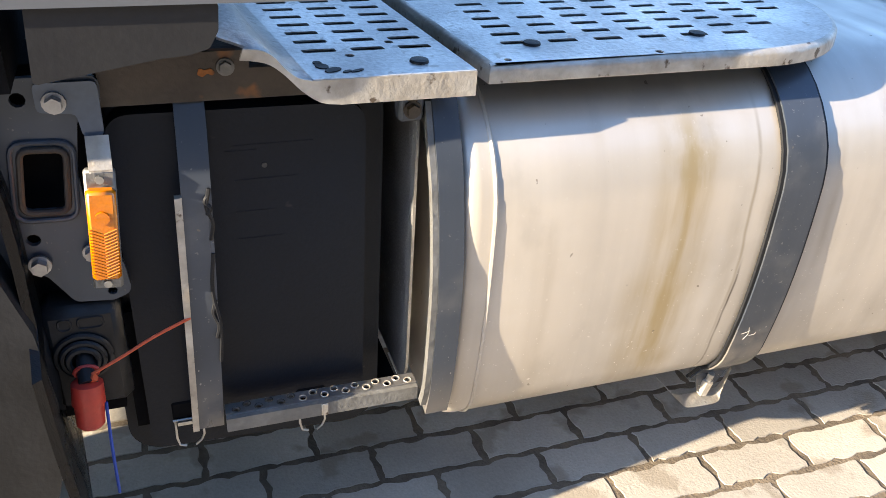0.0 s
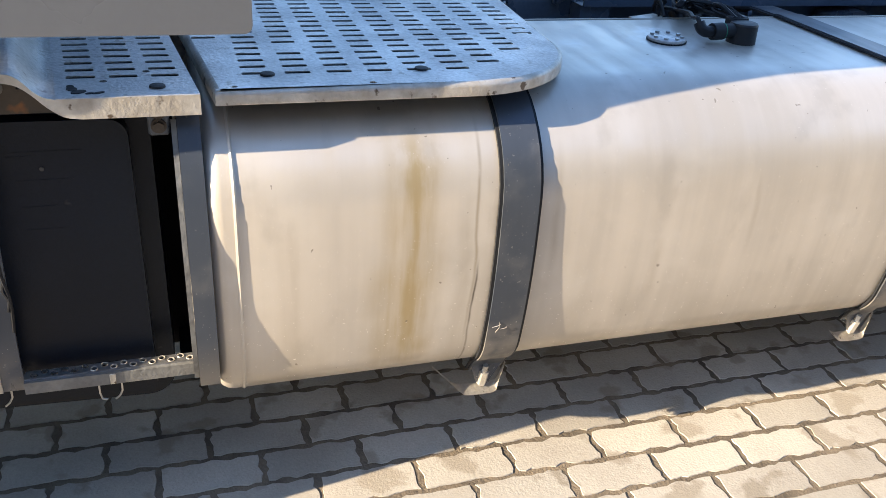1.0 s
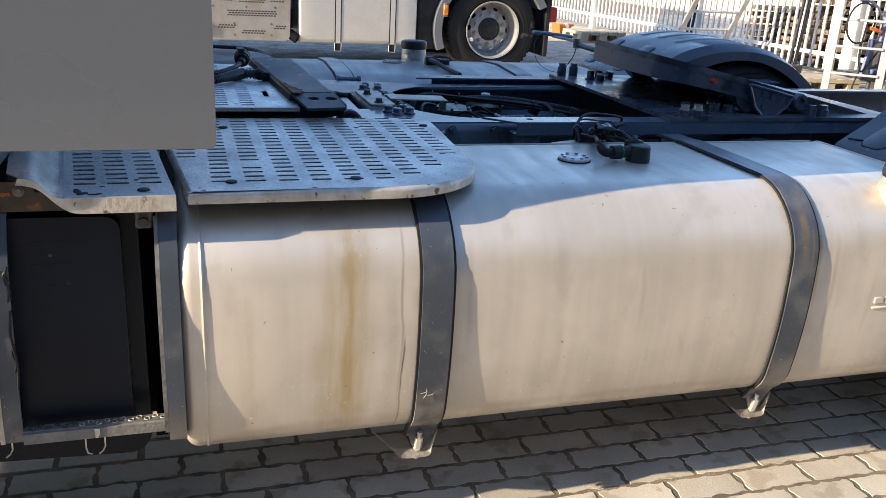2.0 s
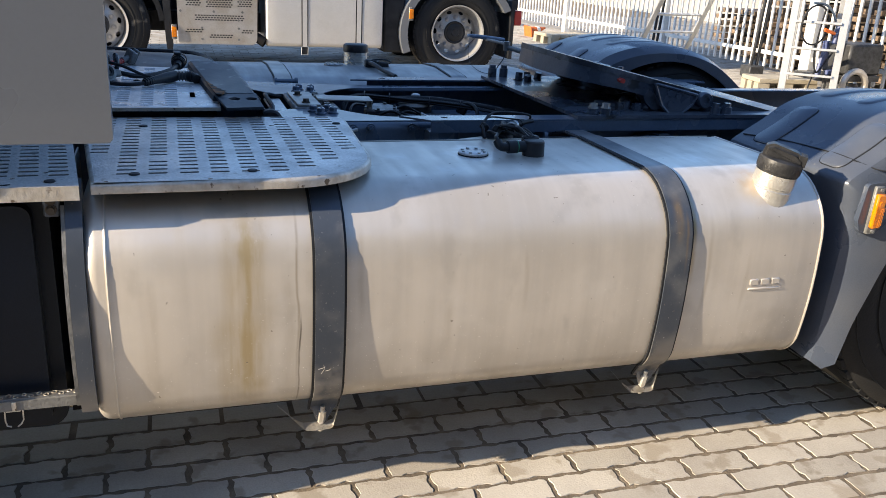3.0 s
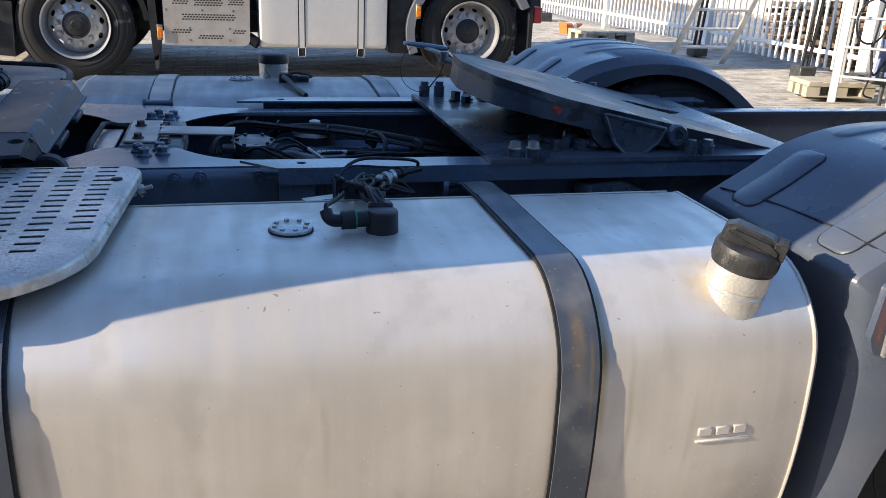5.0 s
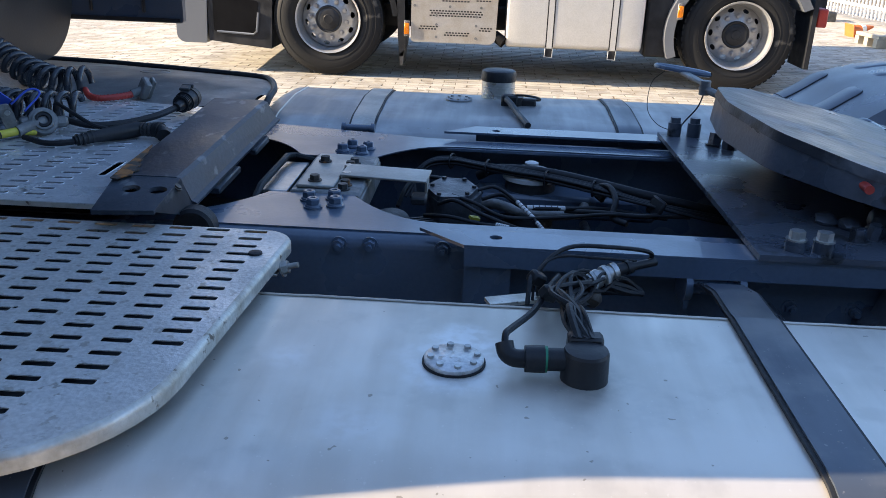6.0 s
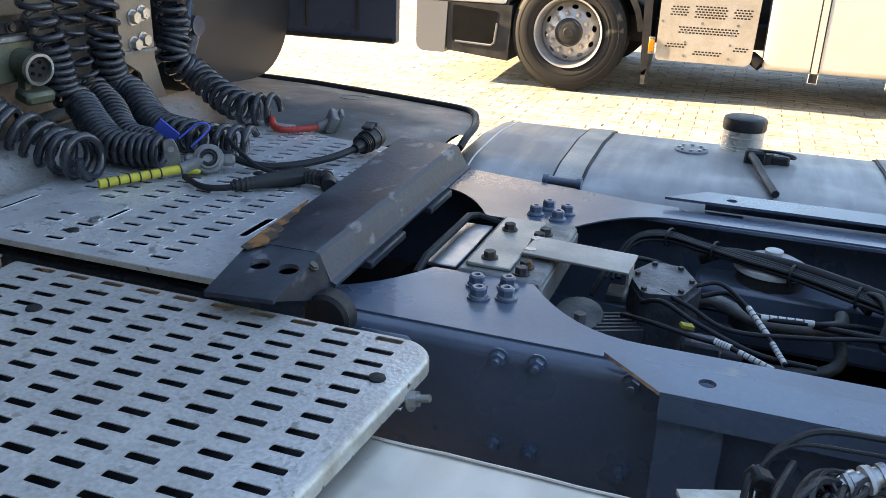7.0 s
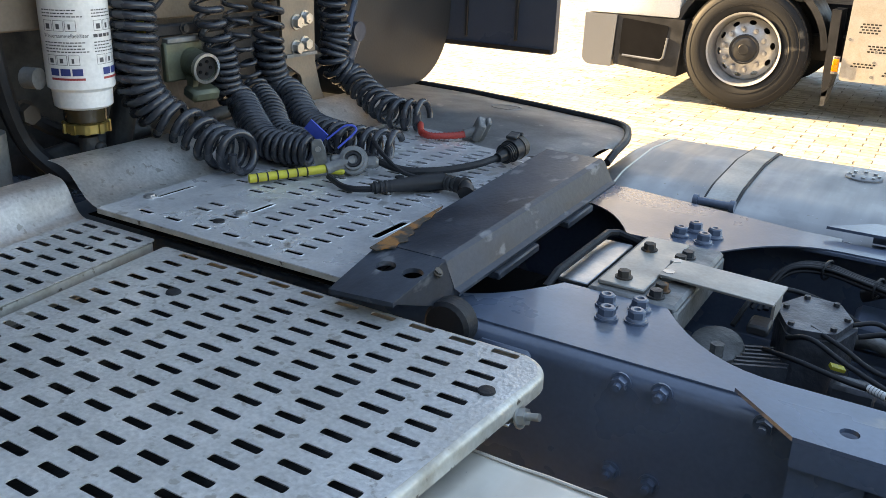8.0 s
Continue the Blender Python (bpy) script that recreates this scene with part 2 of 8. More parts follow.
ORANGE = mat("orange_reflector", (0.8, 0.235, 0.004), 0.2, 0, (0.7, 0.19, 0.004), 40, bump=0.04, fine=300, coat=0.6)
RED = mat("red_plastic", (0.6, 0.05, 0.03), 0.45, 0, (0.45, 0.04, 0.03), 20)
REDWIRE = mat("red_orange_cord", (0.8, 0.12, 0.04), 0.6, 0)
BLUE = mat("blue_tape", (0.02, 0.1, 0.6), 0.5, 0)
CAPGREY = mat("dusty_black_cap", (0.015, 0.016, 0.018), 0.42, 0, (0.036, 0.036, 0.037), 25, bump=0.25, spec=0.3)
DULLBLUE = mat("faded_blue_paint", (0.06, 0.09, 0.24), 0.5, 0, (0.1, 0.12, 0.2), 8, bump=0.1)
YELLOW = mat("yellow_sleeve", (0.65, 0.55, 0.05), 0.55, 0, (0.5, 0.42, 0.05), 20)
GREEN = mat("green_ring", (0.0, 0.25, 0.12), 0.5, 0)
OLIVE = mat("olive_housing", (0.13, 0.15, 0.1), 0.5, 0.3, (0.09, 0.1, 0.075), 20, bump=0.2)
WHITE = mat("white_filter_paint", (0.86, 0.86, 0.84), 0.35, 0, (0.81, 0.81, 0.79), 6, bump=0.03, coat=0.3)
WHITEPL = mat("white_plastic", (0.7, 0.7, 0.68), 0.4, 0)
INK = mat("grey_print", (0.1, 0.1, 0.11), 0.6, 0)
INKBLUE = mat("blue_print", (0.02, 0.05, 0.22), 0.6, 0)
INKRED = mat("red_print", (0.5, 0.06, 0.06), 0.6, 0)
NECK = mat("bright_welded_neck", (0.66, 0.645, 0.6), 0.33, 0.65, (0.5, 0.475, 0.42), 22, bump=0.3, fine=160, spots=(0.34, 0.29, 0.22), spot_scale=35, spot_level=0.64)
SANDSTEEL = mat("bare_sandy_steel", (0.5, 0.475, 0.43), 0.42, 0.5, (0.4, 0.37, 0.33), 9, bump=0.1)
GOLD = mat("yellow_brass", (0.5, 0.36, 0.13), 0.35, 0.8, (0.36, 0.25, 0.08), 30)
AMBER = mat("amber_bowl", (0.06, 0.04, 0.02), 0.15, 0)
CAST = mat("grey_casting", (0.075, 0.078, 0.082), 0.5, 0.4, (0.045, 0.046, 0.048), 24, bump=0.4)
CASTLIGHT = mat("pale_casting", (0.26, 0.265, 0.26), 0.55, 0.4, (0.17, 0.17, 0.165), 24, bump=0.4)
TYREDUST = mat("dusty_tyre", (0.012, 0.0125, 0.0135), 0.7, 0, (0.2, 0.175, 0.14), 2.1, (0.6, 0.64), bump=0.3, spec=0.3)
RIM = mat("painted_rim", (0.5, 0.5, 0.5), 0.4, 0.55, (0.4, 0.4, 0.4), 10, bump=0.08)
TRUCKWHITE = mat("white_truck_paint", (0.78, 0.78, 0.77), 0.3, 0, (0.72, 0.71, 0.69), 3, bump=0.02, coat=0.4)
# darker than the near tank's aluminium; for the far tank and its flange
DARKTANK = tank_mat("dark_aluminium", (0.3, 0.3, 0.297), (0.235, 0.235, 0.232), [], 0.42, 0.5, (0.5, 0.49, 0.48))
FARTANK = mat("pale_aluminium", (0.74, 0.72, 0.69), 0.4, 0.45, (0.66, 0.64, 0.6), 3, bump=0.04)
SHIELD = mat("dusty_heat_shield", (0.58, 0.555, 0.52), 0.42, 0.6, (0.46, 0.415, 0.355), 6, bump=0.2)
PALEWALL = mat("pale_rendered_wall", (0.34, 0.335, 0.325), 0.85, 0, (0.28, 0.275, 0.265), 0.8, bump=0.2, fine=40)
FENCE = mat("white_fence_paint", (0.8, 0.8, 0.78), 0.5, 0, (0.68, 0.67, 0.63), 4, bump=0.1)
WOOD = mat("weathered_wood", (0.22, 0.155, 0.1), 0.85, 0, (0.08, 0.055, 0.04), 4, bump=0.5, stretch=(1, 6, 6), random_tint=0.5)
PALLET = mat("beige_pallet_plastic", (0.42, 0.37, 0.28), 0.6, 0, (0.33, 0.29, 0.22), 6, bump=0.2)
LADDER = mat("ladder_aluminium", (0.65, 0.66, 0.66), 0.4, 0.6)
CONE = mat("orange_cone", (0.75, 0.16, 0.03), 0.6, 0)
# near-black that stands for shade in gaps and recesses, and for open holes
VOIDM = mat("void_shade_black", (0.012, 0.012, 0.013), 0.8, 0, spec=0.03)


# ---- mesh tools ----
def bm_new():
    return bmesh.new()


def box(bm, x0, x1, y0, y1, z0, z1, bev=0.0, seg=1):
    vs = [bm.verts.new((x, y, z)) for z in (z0, z1) for y in (y0, y1) for x in (x0, x1)]
    fs = [bm.faces.new([vs[i] for i in f]) for f in ((0, 2, 3, 1), (4, 5, 7, 6), (0, 1, 5, 4), (2, 6, 7, 3), (0, 4, 6, 2), (1, 3, 7, 5))]
    if bev:
        es = list({e for f in fs for e in f.edges})
        bmesh.ops.bevel(bm, geom=es, offset=bev, segments=seg, affect="EDGES", profile=0.5)
    return bm


def obox(bm, m, sx, sy, sz, bev=0.0):
    """A box of the given size centred on the pose m."""
    t = bm_new()
    box(t, -sx / 2, sx / 2, -sy / 2, sy / 2, -sz / 2, sz / 2, bev)
    merge(bm, t, m)
    return bm


def merge(bm, other, m=None):
    if m is not None:
        other.transform(m)
    me = bpy.data.meshes.new("tmp")
    other.to_mesh(me)
    other.free()
    bm.from_mesh(me)
    bpy.data.meshes.remove(me)
    return bm


def rod(bm, p0, p1, r, seg=12, r1=None):
    p0, p1 = Vector(p0), Vector(p1)
    d = p1 - p0
    m = Matrix.Translation((p0 + p1) / 2) @ d.to_track_quat("Z", "Y").to_matrix().to_4x4()
    bmesh.ops.create_cone(bm, cap_ends=True, segments=seg, radius1=r, radius2=r if r1 is None else r1, depth=d.length, matrix=m)
    return bm


def smooth_path(pts, n=8):
    """Catmull-Rom through the points."""
    p = [Vector(v) for v in pts]
    p = [2 * p[0] - p[1]] + p + [2 * p[-1] - p[-2]]
    out = []
    for a, b, c, d in zip(p, p[1:], p[2:], p[3:]):
        for k in range(n):
            t = k / n
            out.append(0.5 * (2 * b + (c - a) * t + (2 * a - 5 * b + 4 * c - d) * t * t + (3 * b - a - 3 * c + d) * t ** 3))
    out.append(p[-2])
    return out


def tube(bm, pts, r, seg=8, cap=True):
    pts = [Vector(v) for v in pts]
    up = Vector((0.3, 0.2, 1)).normalized()
    rings = []
    for i, p in enumerate(pts):
        d = (pts[min(i + 1, len(pts) - 1)] - pts[max(i - 1, 0)]).normalized()
        side = d.cross(up)
        side = side.normalized() if side.length > 1e-4 else Vector((1, 0, 0))
        up = side.cross(d).normalized()
        rr = r(i / (len(pts) - 1)) if callable(r) else r
        rings.append([bm.verts.new(p + (side * math.cos(a) + up * math.sin(a)) * rr) for a in (2 * math.pi * k / seg for k in range(seg))])
    for a, b in zip(rings, rings[1:]):
        for k in range(seg):
            bm.faces.new((a[k], a[(k + 1) % seg], b[(k + 1) % seg], b[k]))
    if cap:
        bm.faces.new(rings[0][::-1])
        bm.faces.new(rings[-1])
    return bm


def cable(bm, pts, r, seg=8, n=6):
    return tube(bm, smooth_path(pts, n), r, seg)


def coil(bm, pts, big, wire, pitch, seg=10, around=18):
    """A helical hose along the path; pitch may be a function of the way gone, 0 to 1."""
    path = smooth_path(pts, 24)
    lens = [0.0]
    for a, b in zip(path, path[1:]):
        lens.append(lens[-1] + (b - a).length)
    total, s, ang, out = lens[-1], 0.0, 0.0, []
    up = Vector((0.3, 0.9, 0.2)).normalized()
    i = 0
    while s < total:
        while i < len(lens) - 2 and lens[i + 1] < s:
            i += 1
        f = (s - lens[i]) / max(1e-6, lens[i + 1] - lens[i])
        p, d = path[i].lerp(path[i + 1], f), (path[i + 1] - path[i]).normalized()
        side = d.cross(up).normalized()
        up = side.cross(d).normalized()
        out.append(p + (side * math.cos(ang) + up * math.sin(ang)) * big)
        ang += 2 * math.pi / around
        s += (pitch(s / total) if callable(pitch) else pitch) / around
    return tube(bm, out, wire, seg)


def lathe(bm, profile, m=None, seg=32, closed=False):
    """Turns a profile of (radius, height) round z."""
    t = bm_new()
    rings = [[t.verts.new((r * math.cos(a), r * math.sin(a), h)) for a in (2 * math.pi * k / seg for k in range(seg))] for r, h in profile]
    pairs = list(zip(rings, rings[1:])) + ([(rings[-1], rings[0])] if closed else [])
    for a, b in pairs:
        for k in range(seg):
            t.faces.new((a[k], a[(k + 1) % seg], b[(k + 1) % seg], b[k]))
    if not closed:
        t.faces.new(rings[0][::-1])
        t.faces.new(rings[-1])
    bmesh.ops.recalc_face_normals(t, faces=t.faces)
    return merge(bm, t, m)


def rounded(poly, radii, seg=5):
    """A polygon with its corners rounded."""
    out, n = [], len(poly)
    radii = radii if isinstance(radii, (list, tuple)) else [radii] * n
    for i, (p, r) in enumerate(zip(poly, radii)):
        p = Vector(p)
        if r <= 0:
            out.append(tuple(p))
            continue
        a, b = (Vector(poly[i - 1]) - p).normalized(), (Vector(poly[(i + 1) % n]) - p).normalized()
        half = a.angle(b) / 2
        t = r / math.tan(half)
        c = p + (a + b).normalized() * (r / math.sin(half))
        s, e = p + a * t - c, p + b * t - c
        for k in range(seg + 1):
            v = s.normalized().slerp(e.normalized(), k / seg).normalized() * r
            out.append(tuple(c + v))
    return out


def sheet(outline, holes=(), thick=0.003):
    """A plate in the plane z = 0 with holes through it, going down by its thickness."""
    bm = bm_new()
    loops, edges = [], []
    for loop in (outline, *holes):
        vs = [bm.verts.new((x, y, 0)) for x, y in loop]
        loops.append(vs)
        edges += [bm.edges.new((p, q)) for p, q in zip(vs, vs[1:] + vs[:1])]
    bmesh.ops.triangle_fill(bm, use_beauty=True, use_dissolve=False, edges=edges)
    low = {v: bm.verts.new((v.co.x, v.co.y, -thick)) for vs in loops for v in vs}
    for f in list(bm.faces):
        bm.faces.new([low[v] for v in reversed(f.verts)])
    for vs in loops:
        for p, q in zip(vs, vs[1:] + vs[:1]):
            bm.faces.new((p, q, low[q], low[p]))
    bmesh.ops.recalc_face_normals(bm, faces=bm.faces)
    return bm


def prism(bm, poly, axis, lo, hi, cap=True):
    """A polygon drawn in the other two axes (in the order x, y, z) and drawn out along axis."""
    k = "xyz".index(axis)

    def at(p, v):
        q = list(p)
        q.insert(k, v)
        return q

    a, b = [bm.verts.new(at(p, lo)) for p in poly], [bm.verts.new(at(p, hi)) for p in poly]
    n = len(poly)
    fs = [bm.faces.new((a[i], a[(i + 1) % n], b[(i + 1) % n], b[i])) for i in range(n)]
    if cap:
        fs += [bm.faces.new(a[::-1]), bm.faces.new(b)]
    bmesh.ops.recalc_face_normals(bm, faces=fs)
    return bm


def circle(x, y, r, seg=12):
    return [(x + r * math.cos(2 * math.pi * k / seg), y + r * math.sin(2 * math.pi * k / seg)) for k in range(seg)]


def rect(x, y, w, h, r=0.0):
    p = [(x - w / 2, y - h / 2), (x + w / 2, y - h / 2), (x + w / 2, y + h / 2), (x - w / 2, y + h / 2)]
    return rounded(p, r, 2) if r else p


def to_mesh(name, bm, material, angle=38):
    me = bpy.data.meshes.new(name)
    bm.to_mesh(me)
    bm.free()
    me.materials.append(material)
    me.polygons.foreach_set("use_smooth", [True] * len(me.polygons))
    me.set_sharp_from_angle(angle=radians(angle))
    return me


def part(name, bm, material, parent, label=""):
    """One mesh under a thing or a part, drawn in world coordinates; a bmesh, or a mesh to share."""
    me = bm if isinstance(bm, bpy.types.Mesh) else to_mesh(name, bm, material)
    ob = new(name, me)
    ob.parent = parent
    root = parent
    if root.type == "EMPTY":
        ob.matrix_parent_inverse = Matrix.Translation(root.location).inverted()
    if label:
        ob["label"] = label
    return ob


def thing(name, label, category, base=(0, 0, 0), group="", kind=""):
    e = new(name)
    e.empty_display_size = 0.1
    e.location = base
    return tagged(e, label, category, group, kind)


def solid(name, bm, material, label, category, group="", kind=""):
    return tagged(new(name, to_mesh(name, bm, material)), label, category, group, kind)


def hexbolt(bm, p, d, r=0.012, h=0.012, washer=True, stud=0.0):
    """A hexagon head at p standing out along d."""
    p, d = Vector(p), Vector(d).normalized()
    if washer:
        rod(bm, p, p + d * 0.003, r * 1.45, 14)
    rod(bm, p + d * 0.002, p + d * h, r * 1.1, 6, r * 1.05)
    if stud:
        rod(bm, p + d * h * 0.9, p + d * (h + stud), r * 0.55, 8)
    return bm


# ---- ground ----
def ground_z(y):
    """The yard is level under the near truck and rises very gently beyond it."""
    return 0.0 if y < 1.5 else min(0.0165 * (y - 1.5), 0.16)


gb = bm_new()
ys = [-60, -4, 1.5, 6, 11.2, 30, 400]
xs = [-400, -8, 12, 400]
grid = [[gb.verts.new((x, y, ground_z(y) + 0.0006)) for x in xs] for y in ys]
for r0, r1 in zip(grid, grid[1:]):
    for i in range(len(xs) - 1):
        gb.faces.new((r0[i], r0[i + 1], r1[i + 1], r1[i]))
ground = tagged(new("ground", to_mesh("ground", gb, JOINT)), "sandy jointed yard ground of grey-beige concrete pavers", "ground", kind="structure")

# ---- near truck ----
truck = thing("tractor_truck", "grey tractor truck with aluminium fuel tanks, steps and bare chassis", "truck")

# fuel tank
TY, TB, TT, TI = -1.262, 0.305, 0.866, -0.672
TANK_SECTION = rounded([(TI, TB), (TI, TT), (-1.262, TT), (TY, TB)], [0.06, 0.045, 0.165, 0.085], 9)
TANK_SECTION = [q for a, b in zip(TANK_SECTION, TANK_SECTION[1:] + TANK_SECTION[:1]) for q in ([a] if max(a[0], b[0]) > -1.25 or abs(b[1] - a[1]) < 0.1 else [(a[0] + (b[0] - a[0]) * k / 8, a[1] + (b[1] - a[1]) * k / 8) for k in range(8)])]


def side_bulge(z):
    """How far the outer side swells out at a height: full at mid height, falling away below in a wide curve."""
    return 0.012 * max(0.0, 1 - ((z - 0.6) / 0.22) ** 2) if z > 0.6 else 0.012 - 0.42 * (0.6 - z) ** 2


TANK_SECTION = [(y - side_bulge(z) if y < -1.14 else y, z) for y, z in TANK_SECTION]


def tank_body(bm, section, x0, x1, cap_r=0.03):
    """A drum of the given section with rounded ends."""
    cy = sum(p[0] for p in section) / len(section)
    cz = sum(p[1] for p in section) / len(section)
    rings = []
    steps = [(x0, 0.12), (x0, 0.045)] + [(x0 + cap_r * (1 - math.sin(a)), cap_r * (1 - math.cos(a))) for a in (radians(v) for v in (80, 60, 40, 20, 0))]
    steps += [(x0 + cap_r + (x1 - x0 - 2 * cap_r) * k / 10, 0.0) for k in range(1, 10)]
    steps += [(x1 - cap_r * (1 - math.sin(a)), cap_r * (1 - math.cos(a))) for a in (radians(v) for v in (0, 20, 40, 60, 80))] + [(x1, 0.045), (x1, 0.12)]
    hy, hz = (max(p[0] for p in section) - min(p[0] for p in section)) / 2, (max(p[1] for p in section) - min(p[1] for p in section)) / 2
    for x, inset in steps:
        rings.append([bm.verts.new((x, cy + (y - cy) * (1 - inset / hy), cz + (z - cz) * (1 - inset / hz))) for y, z in section])
    n = len(section)
    for a, b in zip(rings, rings[1:]):
        for k in range(n):
            bm.faces.new((a[k], a[(k + 1) % n], b[(k + 1) % n], b[k]))
    bm.faces.new(rings[0][::-1])
    bm.faces.new(rings[-1])
    bmesh.ops.recalc_face_normals(bm, faces=bm.faces)
    return bm


def offset_section(section, d):
    out, n = [], len(section)
    for i in range(n):
        a, b = Vector(section[i - 1]), Vector(section[(i + 1) % n])
        t = (b - a).normalized()
        nrm = Vector((t.y, -t.x))
        c = Vector(section[i])
        mid = Vector((sum(p[0] for p in section) / n, sum(p[1] for p in section) / n))
        if nrm.dot(c - mid) < 0:
            nrm = -nrm
        out.append(tuple(c + nrm * d))
    return out


def band(bm, line, x0, x1, thick):
    """A flat band laid over an open line of (y, z), thick outwards (to the line's left when negative)."""
    n = len(line)
    outer = []
    for i in range(n):
        a, b = Vector(line[max(0, i - 1)]), Vector(line[min(n - 1, i + 1)])
        t = (b - a).normalized()
        outer.append(Vector(line[i]) + Vector((t.y, -t.x)) * thick)
    rows = []
    for p, q in zip(line, outer):
        rows.append([bm.verts.new((x0, *p)), bm.verts.new((x1, *p)), bm.verts.new((x1, *q)), bm.verts.new((x0, *q))])
    for a, b in zip(rows, rows[1:]):
        for k in range(4):
            bm.faces.new((a[k], a[(k + 1) % 4], b[(k + 1) % 4], b[k]))
    bm.faces.new(rows[0][::-1])
    bm.faces.new(rows[-1])
    bmesh.ops.recalc_face_normals(bm, faces=bm.faces)
    return bm


fuel_tank = part("fuel_tank", tank_body(bm_new(), TANK_SECTION, -0.03, 1.915), TANK, truck, "brushed aluminium fuel tank with a yellow-brown run stain")
for x in (0.018, 1.893):
    b = bm_new()
    ring = [(x, *p) for p in offset_section(TANK_SECTION, -0.0005)]
    tube(b, ring + ring[:1], 0.0035, 6, False)
    part("weld_seam", b, TANK, fuel_tank)


b = bm_new()
wr = random.Random(21)
tube(b, [(0.03 + 0.04 * k, -0.702 + wr.uniform(-0.0012, 0.0012), TT - 0.0002) for k in range(47)], 0.0022, 6)
part("weld_seam", b, TANK, fuel_tank)


def section_line(section, z_lo, y_hi):
    """The outer part of the section, from its lower outer side up and over the top."""
    pts = [p for p in section if p[0] < -1.05 and p[1] < 0.42 and p[1] >= z_lo]
    rest = [p for p in section if p[1] >= 0.42 and p[0] < y_hi]
    line = sorted(pts, key=lambda p: p[1]) + sorted([p for p in rest if p[0] < -1.2], key=lambda p: p[1])
    line += sorted([p for p in rest if p[0] >= -1.2], key=lambda p: p[0])
    out = []
    for p in line:
        if not out or (Vector(p) - Vector(out[-1])).length > 0.004:
            out.append(p)
    return out


def tank_strap(x, half=0.034):
    line = section_line(offset_section(TANK_SECTION, 0.002), 0.32, -0.7)
    line = [(-1.19, 0.285)] + line + [(-0.6, 0.862), (-0.53, 0.845), (-0.475, 0.822)]
    rub = bm_new()
    band(rub, line, x - half - 0.006, x + half + 0.006, -0.005)
    lo = [(y, z) for y, z in line]
    st = bm_new()
    band(st, offset_line(lo, -0.005), x - half, x + half, -0.003)
    part("strap", st, STRAP, fuel_tank, "grey painted steel tank strap")
    part("rubber_liner", rub, RUBBER, fuel_tank)
    # end fitting under the tank
    f = bm_new()
    prism(f, [(x - half, 0.302), (x + half, 0.302), (x + 0.012, 0.262), (x + 0.004, 0.25), (x - 0.014, 0.25), (x - 0.022, 0.262)], "y", -1.2065, -1.203)
    part("strap_tongue", f, STRAP, fuel_tank)
    f = bm_new()
    # a small plate tilted outwards, with an arm curling up on either side
    prof = smooth_path([(-0.112, 0.003, 0.312), (-0.09, 0.003, 0.288), (-0.068, 0.004, 0.264), (-0.05, 0.012, 0.25), (-0.038, 0.016, 0.246), (0.0, 0.017, 0.245), (0.024, 0.016, 0.247), (0.032, 0.008, 0.258), (0.045, 0.003, 0.3)], 4)
    rows = [[f.verts.new((x - 0.006 + q.x, -1.208 - q.y, q.z - q.y * 0.45)), f.verts.new((x - 0.006 + q.x, -1.208 + q.y * 0.5, q.z + q.y * 0.2))] for q in prof]
    for p, q in zip(rows, rows[1:]):
        f.faces.new((p[0], q[0], q[1], p[1]))
    bmesh.ops.solidify(f, geom=f.faces[:], thickness=0.003)
    bmesh.ops.recalc_face_normals(f, faces=f.faces)
    part("strap_foot", f, LIP, fuel_tank, "bent pale steel foot of the tank strap")
    f = bm_new()
    rod(f, (x - 0.004, -1.213, 0.3), (x - 0.008, -1.2, 0.222), 0.006, 10)
    rod(f, (x - 0.005, -1.21, 0.283), (x - 0.007, -1.204, 0.25), 0.0105, 6)
    part("bolt", f, LIP, fuel_tank, "rusty strap bolt")
    b = bm_new()
    rod(b, (x - half - 0.02, -0.47, 0.822), (x + half + 0.02, -0.47, 0.822), 0.014, 12)
    for s2 in (-1, 1):
        rod(b, (x + s2 * (half + 0.008), -0.47, 0.822), (x + s2 * (half + 0.02), -0.47, 0.822), 0.026, 14)
        box(b, x + s2 * (half + 0.014) - 0.004, x + s2 * (half + 0.014) + 0.004, -0.48, -0.402, 0.78, 0.835)
    part("strap_hinge", b, CHASSIS, fuel_tank)


def offset_line(line, d):
    out, n = [], len(line)
    for i in range(n):
        a, b = Vector(line[max(0, i - 1)]), Vector(line[min(n - 1, i + 1)])
        t = (b - a).normalized()
        out.append(tuple(Vector(line[i]) + Vector((t.y, -t.x)) * d))
    return out


for sx in (0.5, 1.43):
    tank_strap(sx)

# scratches on one strap
f = bm_new()
for x0, z0, x1, z1 in ((0.474, 0.436, 0.49, 0.442), (0.481, 0.424, 0.487, 0.447), (0.49, 0.43, 0.503, 0.434)):
    tube(f, smooth_path([(x0, -1.274, z0), ((x0 + x1) / 2 + 0.004, -1.2748, (z0 + z1) / 2), (x1, -1.2742, z1)], 3), 0.0006, 4)
part("scratch", f, LIP, fuel_tank, "bright scratches in the strap paint")

